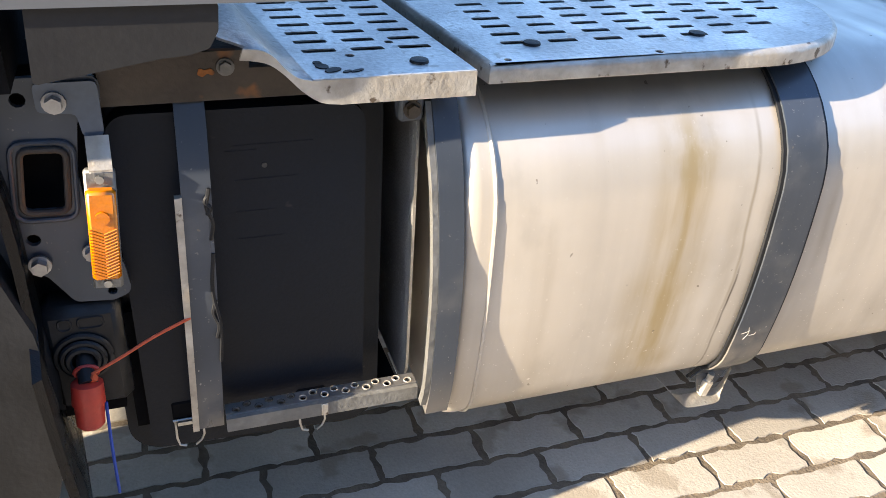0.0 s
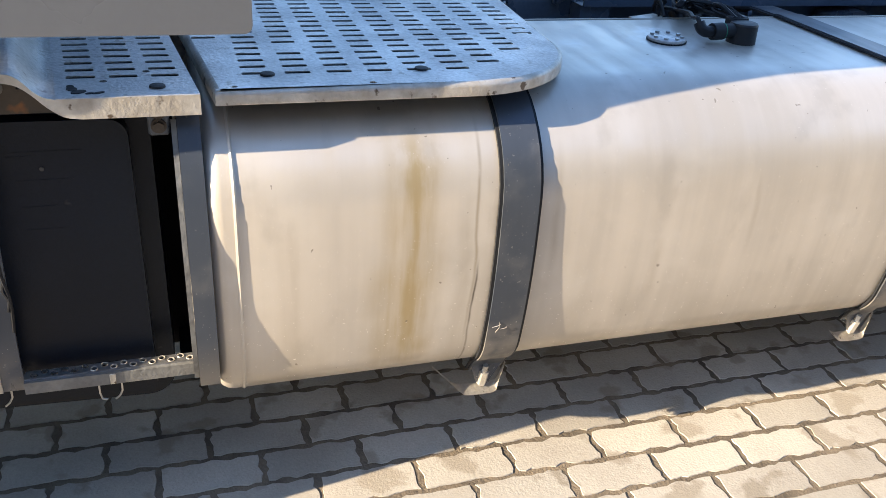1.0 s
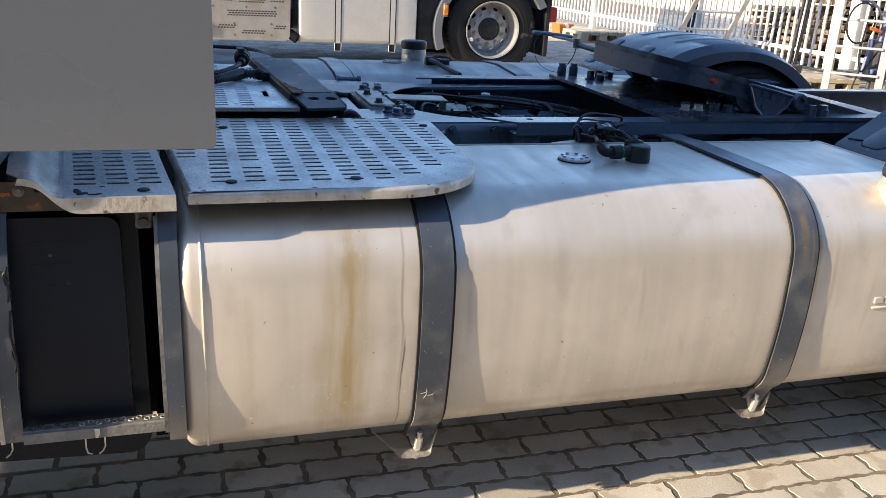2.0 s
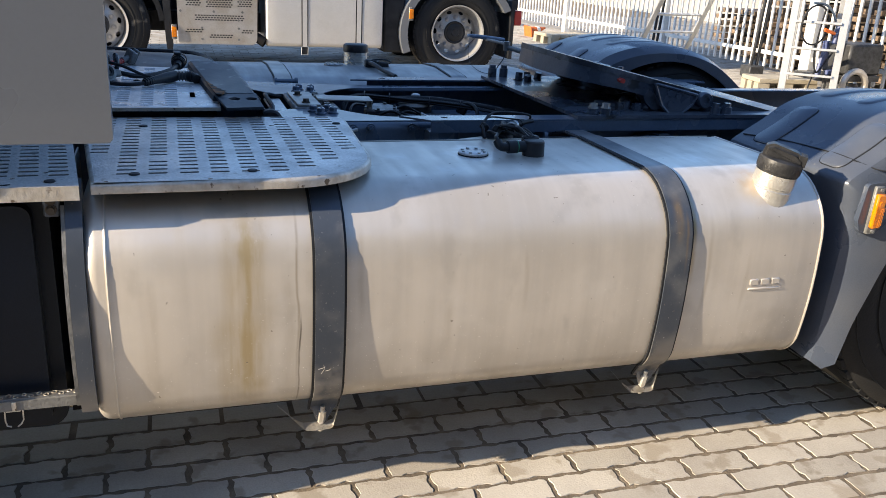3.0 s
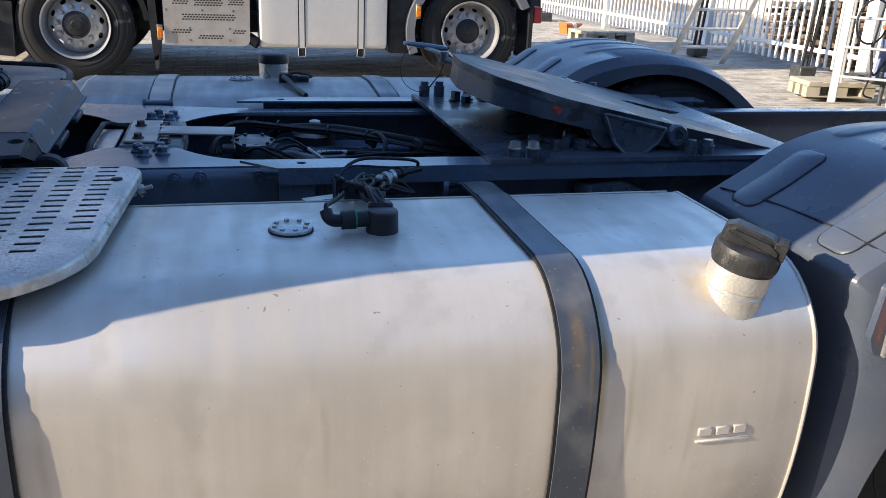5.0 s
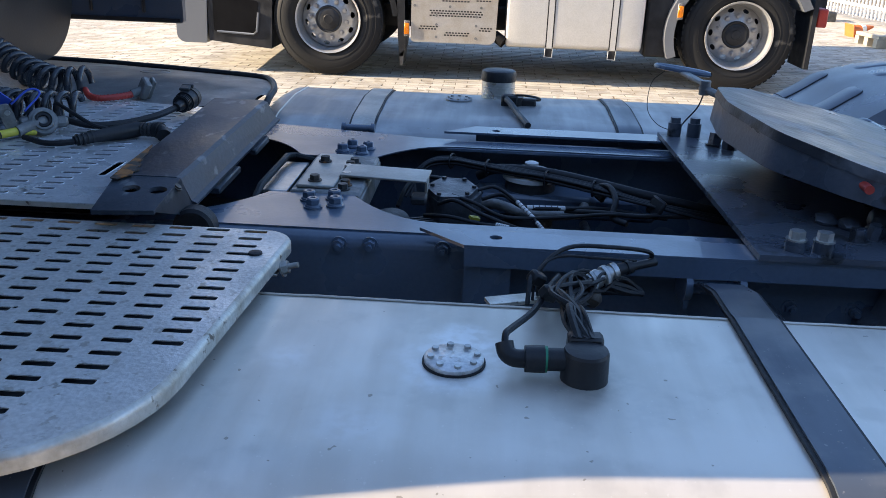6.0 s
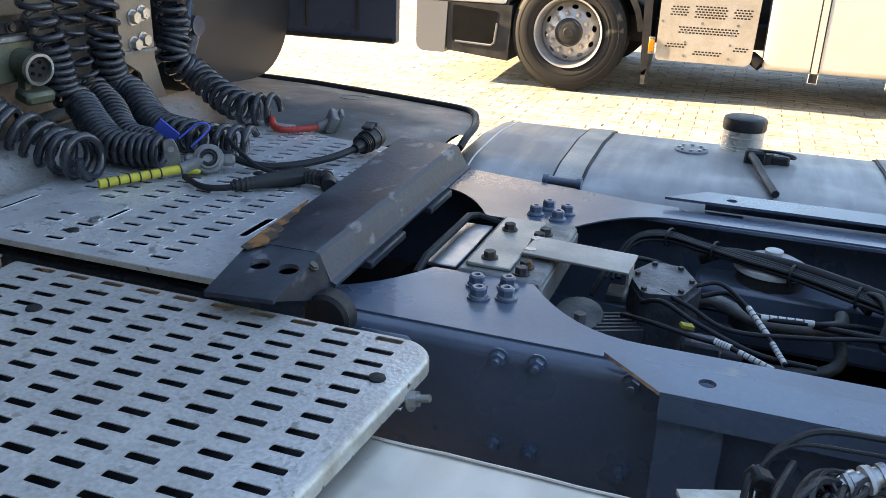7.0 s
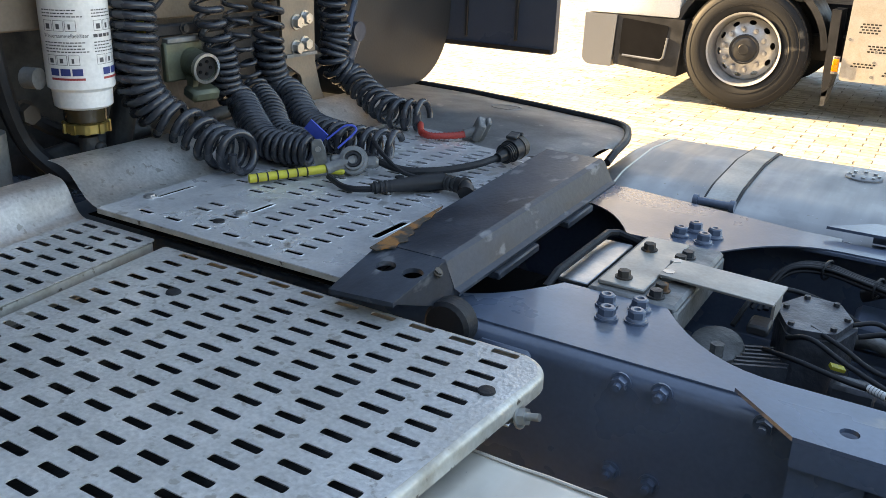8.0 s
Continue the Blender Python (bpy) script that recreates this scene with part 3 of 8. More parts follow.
# gauge flange, sender and filler of the near tank
f = bm_new()
lathe(f, [(0.041, 0.002), (0.041, 0.008), (0.039, 0.0095)], pose(0.974, -0.893, TT), 32)
flange = part("gauge_flange", f, ALU, fuel_tank, "round bolted aluminium cover plate")
for k in range(8):
    a = 2 * math.pi * k / 8 + 0.2
    f = bm_new()
    rod(f, (0.974 + 0.032 * math.cos(a), -0.893 + 0.032 * math.sin(a), TT + 0.008), (0.974 + 0.032 * math.cos(a), -0.893 + 0.032 * math.sin(a), TT + 0.0135), 0.0048, 8)
    part("screw", f, BRIGHT, fuel_tank)
f = bm_new()
lathe(f, [(0.0435, 0.0), (0.0435, 0.003), (0.03, 0.003)], pose(0.974, -0.893, TT), 32)
part("flange_gasket", f, RUBBER, fuel_tank)
f = bm_new()
rod(f, (1.148, -0.915, TT), (1.148, -0.915, TT + 0.039), 0.032, 24, 0.0305)
lathe(f, [(0.0305, 0.039), (0.0285, 0.043), (0.018, 0.045)], pose(1.148, -0.915, TT), 24)
sender = part("fuel_sender", f, BLACK, fuel_tank, "black plastic fuel sender with plugs")
f = bm_new()
rod(f, (1.092, -0.915, TT + 0.025), (1.125, -0.915, TT + 0.026), 0.0155, 18)
rod(f, (1.068, -0.916, TT + 0.0245), (1.094, -0.915, TT + 0.025), 0.018, 18, 0.0185)
tube(f, smooth_path([(1.07, -0.916, TT + 0.0245), (1.054, -0.916, TT + 0.025), (1.044, -0.912, TT + 0.03), (1.04, -0.904, TT + 0.041)], 4), 0.0125, 12)
part("sender_plug", f, BLACK, sender)
f = bm_new()
box(f, 1.125, 1.173, -0.898, -0.872, TT + 0.02, TT + 0.05, 0.004)
part("cable_outlet", f, BLACK, sender)
f = bm_new()
rod(f, (1.0925, -0.915, TT + 0.025), (1.0975, -0.915, TT + 0.025), 0.0178, 18)
part("seal_ring", f, GREEN, fuel_tank)


def filler(parent, base, axis, n_label, size=1.0, grip=True):
    """A bare neck with a ribbed dusty cap."""
    up = Vector(axis).normalized()
    fwd = Vector((0.78, -0.62, 0))
    fwd = (fwd - up * fwd.dot(up)).normalized()
    m = Matrix.Translation(base) @ Matrix((fwd, up.cross(fwd), up)).transposed().to_4x4() @ Matrix.Scale(size, 4)
    f = bm_new()
    lathe(f, [(0.056, -0.058), (0.0545, -0.046), (0.0495, -0.04), (0.0475, -0.034), (0.0472, 0.016), (0.0452, 0.018), (0.0452, 0.022), (0.0472, 0.024), (0.047, 0.058)], m, 36)
    part("filler_neck", f, NECK, parent, n_label)
    f = bm_new()
    wr2 = random.Random(6)
    bead = [m @ Vector((0.0525 * math.cos(a), 0.0525 * math.sin(a), -0.041 + wr2.uniform(-0.002, 0.002))) for a in (2 * math.pi * k / 40 for k in range(40))]
    tube(f, bead + bead[:1], 0.0045, 6, False)
    part("weld_bead", f, NECK, parent)
    f = bm_new()
    lathe(f, [(0.044, 0.056), (0.049, 0.058), (0.0502, 0.062), (0.05, 0.08), (0.048, 0.086), (0.042, 0.089), (0.008, 0.09)], m, 44)
    cap = part("filler_cap", f, CAPGREY, parent, "ribbed dusty black fuel cap")
    if not grip:
        f = bm_new()
        for z in (-0.012, 0.0, 0.02, 0.04):
            lathe(f, [(0.0465, z), (0.0485, z + 0.0015), (0.0485, z + 0.003), (0.0465, z + 0.0045)], m, 28)
        part("neck_band", f, NECK, parent)
        return
    f = bm_new()
    t = bm_new()
    prism(t, rounded([(-0.0465, 0.08), (0.0485, 0.08), (0.047, 0.1), (0.028, 0.111), (-0.028, 0.117), (-0.043, 0.109)], 0.007, 4), "y", -0.021, 0.021)
    bmesh.ops.bevel(t, geom=[e for e in t.edges if abs(e.verts[0].co.y - e.verts[1].co.y) < 1e-5], offset=0.008, segments=3, affect="EDGES")
    merge(f, t, m)
    part("cap_grip", f, CAPGREY, cap)
    f = bm_new()
    for k in range(4):
        t = bm_new()
        box(t, 0.032, 0.051, -0.0175 + 0.0098 * k, -0.0125 + 0.0098 * k, 0.083, 0.1085, 0.001)
        merge(f, t, m)
    part("grip_rib", f, CAPGREY, cap)
    f = bm_new()
    for k in range(44):
        a = 2 * math.pi * k / 44
        t = bm_new()
        obox(t, pose(0.0496 * math.cos(a), 0.0496 * math.sin(a), 0.071, 0, 0, math.degrees(a)), 0.0014, 0.0036, 0.015)
        merge(f, t, m)
    part("cap_knurl", f, CAPGREY, cap)
    f = bm_new()
    lathe(f, [(0.0475, 0.0535), (0.0475, 0.0575), (0.04, 0.0575)], m, 28)
    part("seal_ring", f, RUBBER, parent)


filler(fuel_tank, (1.752, -1.19, 0.81), (0.13, -0.14, 1), "stubby welded aluminium filler neck", 1.2)
# raised maker's badge: plain bars
for k, w in enumerate((0.03, 0.03, 0.028)):
    f = bm_new()
    box(f, 1.674 + 0.036 * k, 1.674 + 0.036 * k + w, TY - 0.0152, TY - 0.01, 0.568, 0.588, 0.003)
    part("badge_bar", f, TANK, fuel_tank)
f = bm_new()
box(f, 1.672, 1.782, TY - 0.0152, TY - 0.01, 0.555, 0.561, 0.002)
part("badge_bar", f, TANK, fuel_tank)

# ---- step plates ----
SZ = 0.905


def slots(xs, y_first, rows, skip=(), w=0.041, h=0.0125):
    return [rect(x, y_first - 0.0355 * r, w, h, 0.003) for c, x in enumerate(xs) for r in range(rows) if (c, r) not in skip]


def inset(poly, d):
    """The outline, run anticlockwise, drawn in by d."""
    n, res = len(poly), []
    for i in range(n):
        a, c = Vector(poly[i - 1]), Vector(poly[(i + 1) % n])
        t = (c - a).normalized()
        res.append((poly[i][0] - t.y * d, poly[i][1] + t.x * d))
    return res


def rolled_edge(outline, z, r, depth, thick=0.0016):
    """The rim of a plate rolled over by the radius r and hanging down to depth."""
    prof = [(r * (1 - math.sin(a)), z - r * (1 - math.cos(a))) for a in (radians(v) for v in (0, 18, 36, 54, 72, 90))]
    prof += [(0.0, z - depth), (thick, z - depth), (thick, z - r), (r, z - thick)]
    q = bm_new()
    rows = [[q.verts.new((*v, h)) for v in inset(outline, d)] for d, h in prof]
    n = len(outline)
    for a, c in zip(rows, rows[1:] + rows[:1]):
        for k in range(n):
            q.faces.new((a[k], a[(k + 1) % n], c[(k + 1) % n], c[k]))
    bmesh.ops.recalc_face_normals(q, faces=q.faces)
    return q


def step_plate():
    X1, Y0, Y1 = 0.658, -1.25, -0.512
    out = rounded([(0.0, Y0), (X1 - 0.026, Y0), (X1 + 0.02, Y1), (-0.078, Y1)], [0.002, 0.24, 0.055, 0.012], 12)
    cols = [-0.001 + 0.0673 * k for k in range(10)]
    hol = slots(cols, -0.531, 19, skip={(9, 13), (9, 14), (9, 15), (8, 16), (8, 17), (7, 18), (9, 17), (9, 18), (9, 16), (8, 18), (2, 14)} | {(0, r) for r in range(13, 19)})
    hol += [circle(0.44, -0.655, 0.008, 8), circle(0.03, -1.232, 0.005, 8), circle(0.243, -1.232, 0.006, 8), circle(0.36, -0.88, 0.004, 8)]
    b = sheet(inset(out, 0.009), hol, 0.0016)
    bmesh.ops.translate(b, verts=b.verts, vec=(0, 0, SZ))
    p = part("step_plate", b, ALU, truck, "worn aluminium step plate with punched slots")
    # black sheet added close below, so that the slots read as shade
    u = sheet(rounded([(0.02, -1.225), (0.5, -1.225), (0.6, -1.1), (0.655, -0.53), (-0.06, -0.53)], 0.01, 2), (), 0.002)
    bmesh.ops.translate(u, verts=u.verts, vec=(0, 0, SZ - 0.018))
    part("under_tray", u, RUBBER, p, "black sheet added under the step to shade its slots")
    part("edge_lip", rolled_edge(out, SZ, 0.009, 0.023), LIP, p, "scuffed rolled-down aluminium edge")
    for x, y in ((0.085, -1.179), (0.339, -1.171), (0.632, -0.634), (0.093, -0.648)):
        r = bm_new()
        lathe(r, [(0.012, 0), (0.011, 0.003), (0.005, 0.004)], pose(x, y, SZ), 14)
        part("rubber_plug", r, RUBBER, p)
    r = bm_new()
    box(r, 0.6, 0.668, -0.64, -0.6, 0.868, 0.8725, 0.001)
    hexbolt(r, (0.672, -0.62, 0.876), (1, 0, 0.3), 0.011, 0.012)
    rod(r, (0.66, -0.62, 0.874), (0.7, -0.62, 0.884), 0.005, 10)
    part("step_bolt", r, BRIGHT, p, "bright step clamp bolt")
    return p


step_plate()


def small_step():
    """The short step ahead of the tank, skewed in plan, its front edge swept up."""
    Y0, Y1 = -1.262, -0.505

    def skew(bm):
        for v in bm.verts:
            v.co.x -= 0.115 * (v.co.y + 1.2)
        return bm

    out = rounded([(-0.222, Y0), (-0.028, Y0), (-0.028, Y1), (-0.222, Y1)], [0.0, 0.002, 0.01, 0.0], 4)
    hol = slots([-0.185, -0.125, -0.065], -0.527, 19, skip={(1, 9)})
    hol += [circle(-0.1, -0.6, 0.009, 8), circle(-0.09, -1.145, 0.006, 8), circle(-0.155, -1.188, 0.006, 8)]
    b = sheet(out, hol, 0.0018)
    bmesh.ops.translate(b, verts=b.verts, vec=(0, 0, SZ))
    p = part("step_plate", skew(b), ALU, truck, "short aluminium step plate with a swept-up front edge")
    # the same added black sheet, standing for the shade in these slots
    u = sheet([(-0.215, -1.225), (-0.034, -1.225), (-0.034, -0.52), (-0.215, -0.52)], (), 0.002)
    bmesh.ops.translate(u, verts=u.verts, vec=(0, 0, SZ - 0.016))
    part("under_tray", skew(u), RUBBER, p, "black sheet added under the step to shade its slots")
    line = smooth_path([(-0.222, 0, 0.0), (-0.238, 0, 0.004), (-0.252, 0, 0.015), (-0.264, 0, 0.029), (-0.278, 0, 0.037), (-0.296, 0, 0.039), (-0.315, 0, 0.04)], 3)
    strip = bm_new()
    n = len(line)
    ycols = (Y0, Y0 + 0.004, -1.2, -0.8, -0.65, Y1)
    rows = []
    for k, q in enumerate(line):
        cut = max(0.0, k / (n - 1) - 0.78) * 0.16
        rows.append([strip.verts.new((q.x, y if c > 1 else y + cut, SZ + q.z * (1.0 if c < 3 else 1.8) - (0.002 if c == 0 else 0))) for c, y in enumerate(ycols)])
    for a, c in zip(rows, rows[1:]):
        for k in range(len(ycols) - 1):
            strip.faces.new((a[k], a[k + 1], c[k + 1], c[k]))
    bmesh.ops.solidify(strip, geom=strip.faces[:], thickness=0.003)
    bmesh.ops.recalc_face_normals(strip, faces=strip.faces)
    part("swept_edge", skew(strip), ALU, p)
    lip = bm_new()
    under = smooth_path([(-0.19, 0, -0.031), (-0.214, 0, -0.027), (-0.235, 0, -0.012), (-0.252, 0, 0.006), (-0.268, 0, 0.019), (-0.284, 0, 0.024), (-0.3, 0, 0.026)], 3)
    pr = [(-0.0285, SZ - 0.001), (-0.0285, SZ - 0.031)] + [(q.x, SZ + q.z) for q in under] + [(q.x, SZ + q.z - 0.001) for q in reversed(line) if q.x > -0.302]
    prism(lip, pr, "y", Y0 - 0.0008, Y0 + 0.0025)
    part("edge_lip", skew(lip), LIP, p, "scuffed turned-down aluminium edge")
    lip = bm_new()
    box(lip, -0.0315, -0.0285, Y0 + 0.003, Y1 - 0.01, SZ - 0.022, SZ - 0.0035)
    part("side_lip", skew(lip), LIP, p)
    r = bm_new()
    lathe(r, [(0.012, 0), (0.011, 0.003), (0.005, 0.004)], pose(-0.08, -1.222, SZ), 14)
    part("rubber_plug", r, RUBBER, p)
    r = bm_new()
    for x, y, q, st in ((-0.187, -1.236, 0.011, 0.6), (-0.172, -1.243, 0.006, 0.5), (-0.197, -1.222, 0.007, 1.4), (-0.16, -1.242, 0.009, 0.35), (-0.2, -1.21, 0.005, 1.2)):
        t = bm_new()
        rod(t, (0, 0, 0), (0, 0, 0.0012), q, 11)
        merge(r, t, pose(x, y, SZ, 0, 0, 25) @ Matrix.Diagonal((1, st, 1, 1)))
    part("tar_spot", r, RUBBER, p, "black smear of tar")
    return p


small_step()

DZ = 0.93


def deck():
    """The wide deck between the cab and the cross beam."""
    xs = [-0.187 + 0.0715 * k for k in range(7)]
    out = rounded([(-0.275, -0.498), (0.31, -0.498), (0.31, 0.36), (0.22, 0.36), (0.05, 0.385), (-0.1, 0.46), (-0.275, 0.47)], [0.0, 0.01, 0, 0, 0, 0, 0], 3)
    hol = []
    for c, x in enumerate(xs):
        for r in range(30):
            y = -0.458 + 0.036 * r
            if c < 2 and 3 < r < 6 or (c == 2 and 2 < r < 7) or (c == 0 and r < 7 and r != 0) or (r == 1 and c in (1, 3)) or y > min(0.44, 0.395 - 0.5 * x) or x > 0.27:
                continue
            hol.append(rect(x, y, 0.038, 0.0105, 0.004))
    hol = [h for h in hol if not (h[0][0] > 0.2 and h[0][1] < 0.0)] + [rect(0.235, -0.27, 0.016, 0.1, 0.007), rect(-0.24, -0.338, 0.012, 0.09, 0.005), rect(-0.031, -0.315, 0.012, 0.06, 0.005)]
    b = sheet(out, hol, 0.0018)
    bmesh.ops.translate(b, verts=b.verts, vec=(0, 0, DZ))
    p = part("deck_plate", b, DECKALU, truck, "broad aluminium deck plate with punched slots")
    rim = bm_new()
    for h in hol:
        cx, cy = sum(q[0] for q in h) / len(h), sum(q[1] for q in h) / len(h)
        loop = [(cx + (x - cx) * 1.06, cy + (y - cy) * 1.2, DZ - 0.0002) for x, y in h]
        tube(rim, loop + loop[:1], 0.001, 5, False)
    tagged(part("slot_rims", rim, DECKALU, p, "raised pressed rims of the slots"), kind="stuff")
    # added black sheet that keeps the deck's slots dark like shade
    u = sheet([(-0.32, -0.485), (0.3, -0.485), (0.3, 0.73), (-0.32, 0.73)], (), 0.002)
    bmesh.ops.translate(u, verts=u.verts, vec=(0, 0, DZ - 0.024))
    part("under_tray", u, VOIDM, p, "black sheet added under the deck to shade its slots")
    # front edge swept up, far side rolled down over the wing
    b = bm_new()
    line = [(-0.275, 0.0), (-0.292, 0.003), (-0.31, 0.011), (-0.327, 0.024), (-0.344, 0.039), (-0.36, 0.051), (-0.378, 0.058), (-0.4, 0.061), (-0.43, 0.062)]
    rows = [[b.verts.new((x, y, DZ + z)) for y in (-0.498 + 0.002 * k, -0.2, 0.2, 0.56)] for k, (x, z) in enumerate(line)]
    for a, c in zip(rows, rows[1:]):
        for k in range(3):
            b.faces.new((a[k], a[k + 1], c[k + 1], c[k]))
    bmesh.ops.solidify(b, geom=b.faces[:], thickness=0.003)
    bmesh.ops.recalc_face_normals(b, faces=b.faces)
    part("swept_edge", b, ALU, p)
    b = bm_new()
    far_edge = lambda x: float(np.interp(x, [-0.75, -0.354, -0.073, 0.148, 0.225, 0.27, 0.303, 0.325, 0.336], [1.1, 1.052, 0.987, 0.927, 0.9, 0.865, 0.794, 0.7, 0.6]))
    rows = []
    for x in (-0.75, -0.6, -0.45, -0.35, -0.277, -0.275, -0.2, -0.1, 0.01, 0.05, 0.1, 0.16, 0.2, 0.233, 0.25, 0.27, 0.285, 0.303, 0.315, 0.325, 0.332, 0.336):
        y0 = 0.56 if x < -0.276 else float(np.interp(x, [-0.275, -0.1, 0.05, 0.22, 0.235, 0.34], [0.47, 0.46, 0.385, 0.36, 0.4, 0.42]))
        rows.append([b.verts.new((x, y0 + (far_edge(x) - y0) * v, DZ + 0.012 * math.sin(math.pi * v) - 0.01 * v * v)) for v in (0, 0.2, 0.4, 0.6, 0.8, 0.92, 1.0)])
    for a, c in zip(rows, rows[1:]):
        for k in range(6):
            b.faces.new((a[k], a[k + 1], c[k + 1], c[k]))
    bmesh.ops.solidify(b, geom=b.faces[:], thickness=0.003)
    bmesh.ops.recalc_face_normals(b, faces=b.faces)
    part("deck_wing", b, WINGALU, p, "smooth dusty aluminium wing of the deck")
    b = bm_new()
    edge = [(x, far_edge(x) + 0.006, DZ - 0.006) for x in (-0.75, -0.5, -0.355, -0.2, -0.073, 0.06, 0.148, 0.225, 0.27, 0.303)]
    cable(b, edge + [(0.331, 0.7, DZ - 0.008), (0.341, 0.6, DZ - 0.014), (0.342, 0.54, DZ - 0.03)], 0.0105, 8)
    part("rubber_edge", b, RUBBER, p, "black rubber edge strip")
    b = bm_new()
    tube(b, [(-0.1 + 0.05 * math.cos(a), 0.84 + 0.03 * math.sin(a), DZ + 0.0075) for a in (2 * math.pi * k / 24 for k in range(25))], 0.0012, 5, False)
    part("oval_stamp", b, WINGALU, p, "faint pressed oval")
    for x, y in ((-0.25, -0.394), (-0.037, -0.365)):
        r = bm_new()
        hexbolt(r, (x, y, DZ), (0, 0, 1), 0.009, 0.006)
        part("deck_bolt", r, STEEL, p)
    for x, y in ((-0.039, -0.42), (0.06, 0.02), (-0.2, 0.4)):
        r = bm_new()
        lathe(r, [(0.011, 0), (0.01, 0.003), (0.005, 0.004)], pose(x, y, DZ), 14)
        part("rubber_plug", r, RUBBER, p)
    r = bm_new()
    prism(r, [(-0.275, DZ - 0.011), (0.31, DZ - 0.011), (0.31, DZ - 0.0022), (-0.275, DZ - 0.0022)], "y", -0.4975, -0.4945)
    part("edge_lip", r, LIP, p)
    return p


deck()

# ---- chassis ----
RT = 0.86


def rail(side):
    """One channel rail with its bolted gusset; side -1 is the near one."""
    s = side
    sec = rounded([(s * 0.402, RT - 0.27), (s * 0.402, RT), (s * 0.312, RT), (s * 0.312, RT - 0.008), (s * 0.394, RT - 0.008), (s * 0.394, RT - 0.262), (s * 0.312, RT - 0.262), (s * 0.312, RT - 0.27)],
                  [0.014, 0.026, 0.002, 0.0, 0.01, 0.006, 0.0, 0.002], 7)
    b = bm_new()
    prism(b, sec, "x", -1.6, 4.4)
    p = part("chassis_rail", b, CHASSIS, truck, "grey painted steel chassis rail")
    # gusset with concave sides
    yi = s * 0.16
    curve = []
    for k in range(9):
        a = k / 8
        curve.append((0.36 + 0.175 * a, s * (0.315 - 0.155 * a ** 2.2)))
    back = [(0.72 + 0.21 * a, s * (0.16 + 0.155 * (1 - (1 - a) ** 2.2))) for a in (k / 8 for k in range(9))]
    b = sheet([(0.36, s * 0.378)] + curve + back + [(2.6, s * 0.318), (2.6, s * 0.378)], (), 0.003)
    bmesh.ops.translate(b, verts=b.verts, vec=(0, 0, RT + 0.0035))
    g = part("gusset_plate", b, CHASSIS, p, "grey gusset plate with concave sides")
    for dx, dy in ((0.022, -0.21), (0.074, -0.196), (0.04, -0.258), (0.084, -0.242)):
        b = bm_new()
        c = (0.61 + dx, s * -dy, RT + 0.0035)
        rod(b, c, (c[0], c[1], c[2] + 0.004), 0.0195, 18)
        lathe(b, [(0.0175, 0.003), (0.016, 0.007), (0.0145, 0.008)], pose(*c), 18)
        rod(b, (c[0], c[1], c[2] + 0.006), (c[0], c[1], c[2] + 0.019), 0.0145, 6, 0.0142)
        lathe(b, [(0.0135, 0.019), (0.0105, 0.022), (0.006, 0.022), (0.004, 0.018)], pose(*c), 14)
        part("flange_bolt", b, CHASSIS, p, "grey painted flange bolt")
    for x, z in ((0.73, 0.841), (0.79, 0.843), (0.93, 0.842), (0.93, 0.69), (0.73, 0.69), (0.79, 0.69), (1.25, 0.7), (1.4, 0.72), (1.6, 0.76), (1.72, 0.76), (1.9, 0.76)):
        b = bm_new()
        hexbolt(b, (x, s * 0.402, z), (0, s, 0), 0.011, 0.014, True, 0.01)
        part("rail_bolt", b, CHASSIS, p)
    return p


near_rail, far_rail = rail(-1), rail(1)
# the far rail flares outwards towards the cab
b = sheet([(0.3, 0.382), (0.92, 0.382), (0.92, 0.408), (0.84, 0.41), (0.62, 0.455), (0.3, 0.515)], (), 0.006)
bmesh.ops.translate(b, verts=b.verts, vec=(0, 0, RT + 0.0015))
part("rail_flange", b, CHASSIS, far_rail, "grey flared rail flange")


def outer_angle(side):
    """The angle bolted along the outside of a rail, with a cut-off front end."""
    s = side
    b = sheet([(0.885, s * 0.404), (2.6, s * 0.404), (2.6, s * 0.486), (0.972, s * 0.486)][:: -s if s < 0 else 1], [circle(1.03, s * 0.438, 0.012, 14)], 0.006)
    bmesh.ops.translate(b, verts=b.verts, vec=(0, 0, 0.884))
    box(b, 0.973, 2.6, min(s * 0.4855, s * 0.4795), max(s * 0.4855, s * 0.4795), 0.842, 0.8775)
    part("outer_angle", b, CHASSIS, truck, "grey steel angle bolted along the rail")
    b = bm_new()
    box(b, 0.974, 1.06, min(s * 0.404, s * 0.468), max(s * 0.404, s * 0.468), 0.64, 0.842)
    part("angle_bracket", b, CHASSIS, truck)


outer_angle(-1)
outer_angle(1)

# drive shaft and gearbox; black floor and side panels added as the chassis shade
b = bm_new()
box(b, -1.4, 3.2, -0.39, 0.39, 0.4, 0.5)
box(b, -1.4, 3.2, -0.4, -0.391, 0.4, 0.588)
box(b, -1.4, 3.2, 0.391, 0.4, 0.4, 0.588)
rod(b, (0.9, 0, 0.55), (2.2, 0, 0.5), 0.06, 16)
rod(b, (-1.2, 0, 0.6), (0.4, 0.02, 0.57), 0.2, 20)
part("driveline", b, VOIDM, truck, "drive shaft and gearbox with black panels added as shade between the rails")


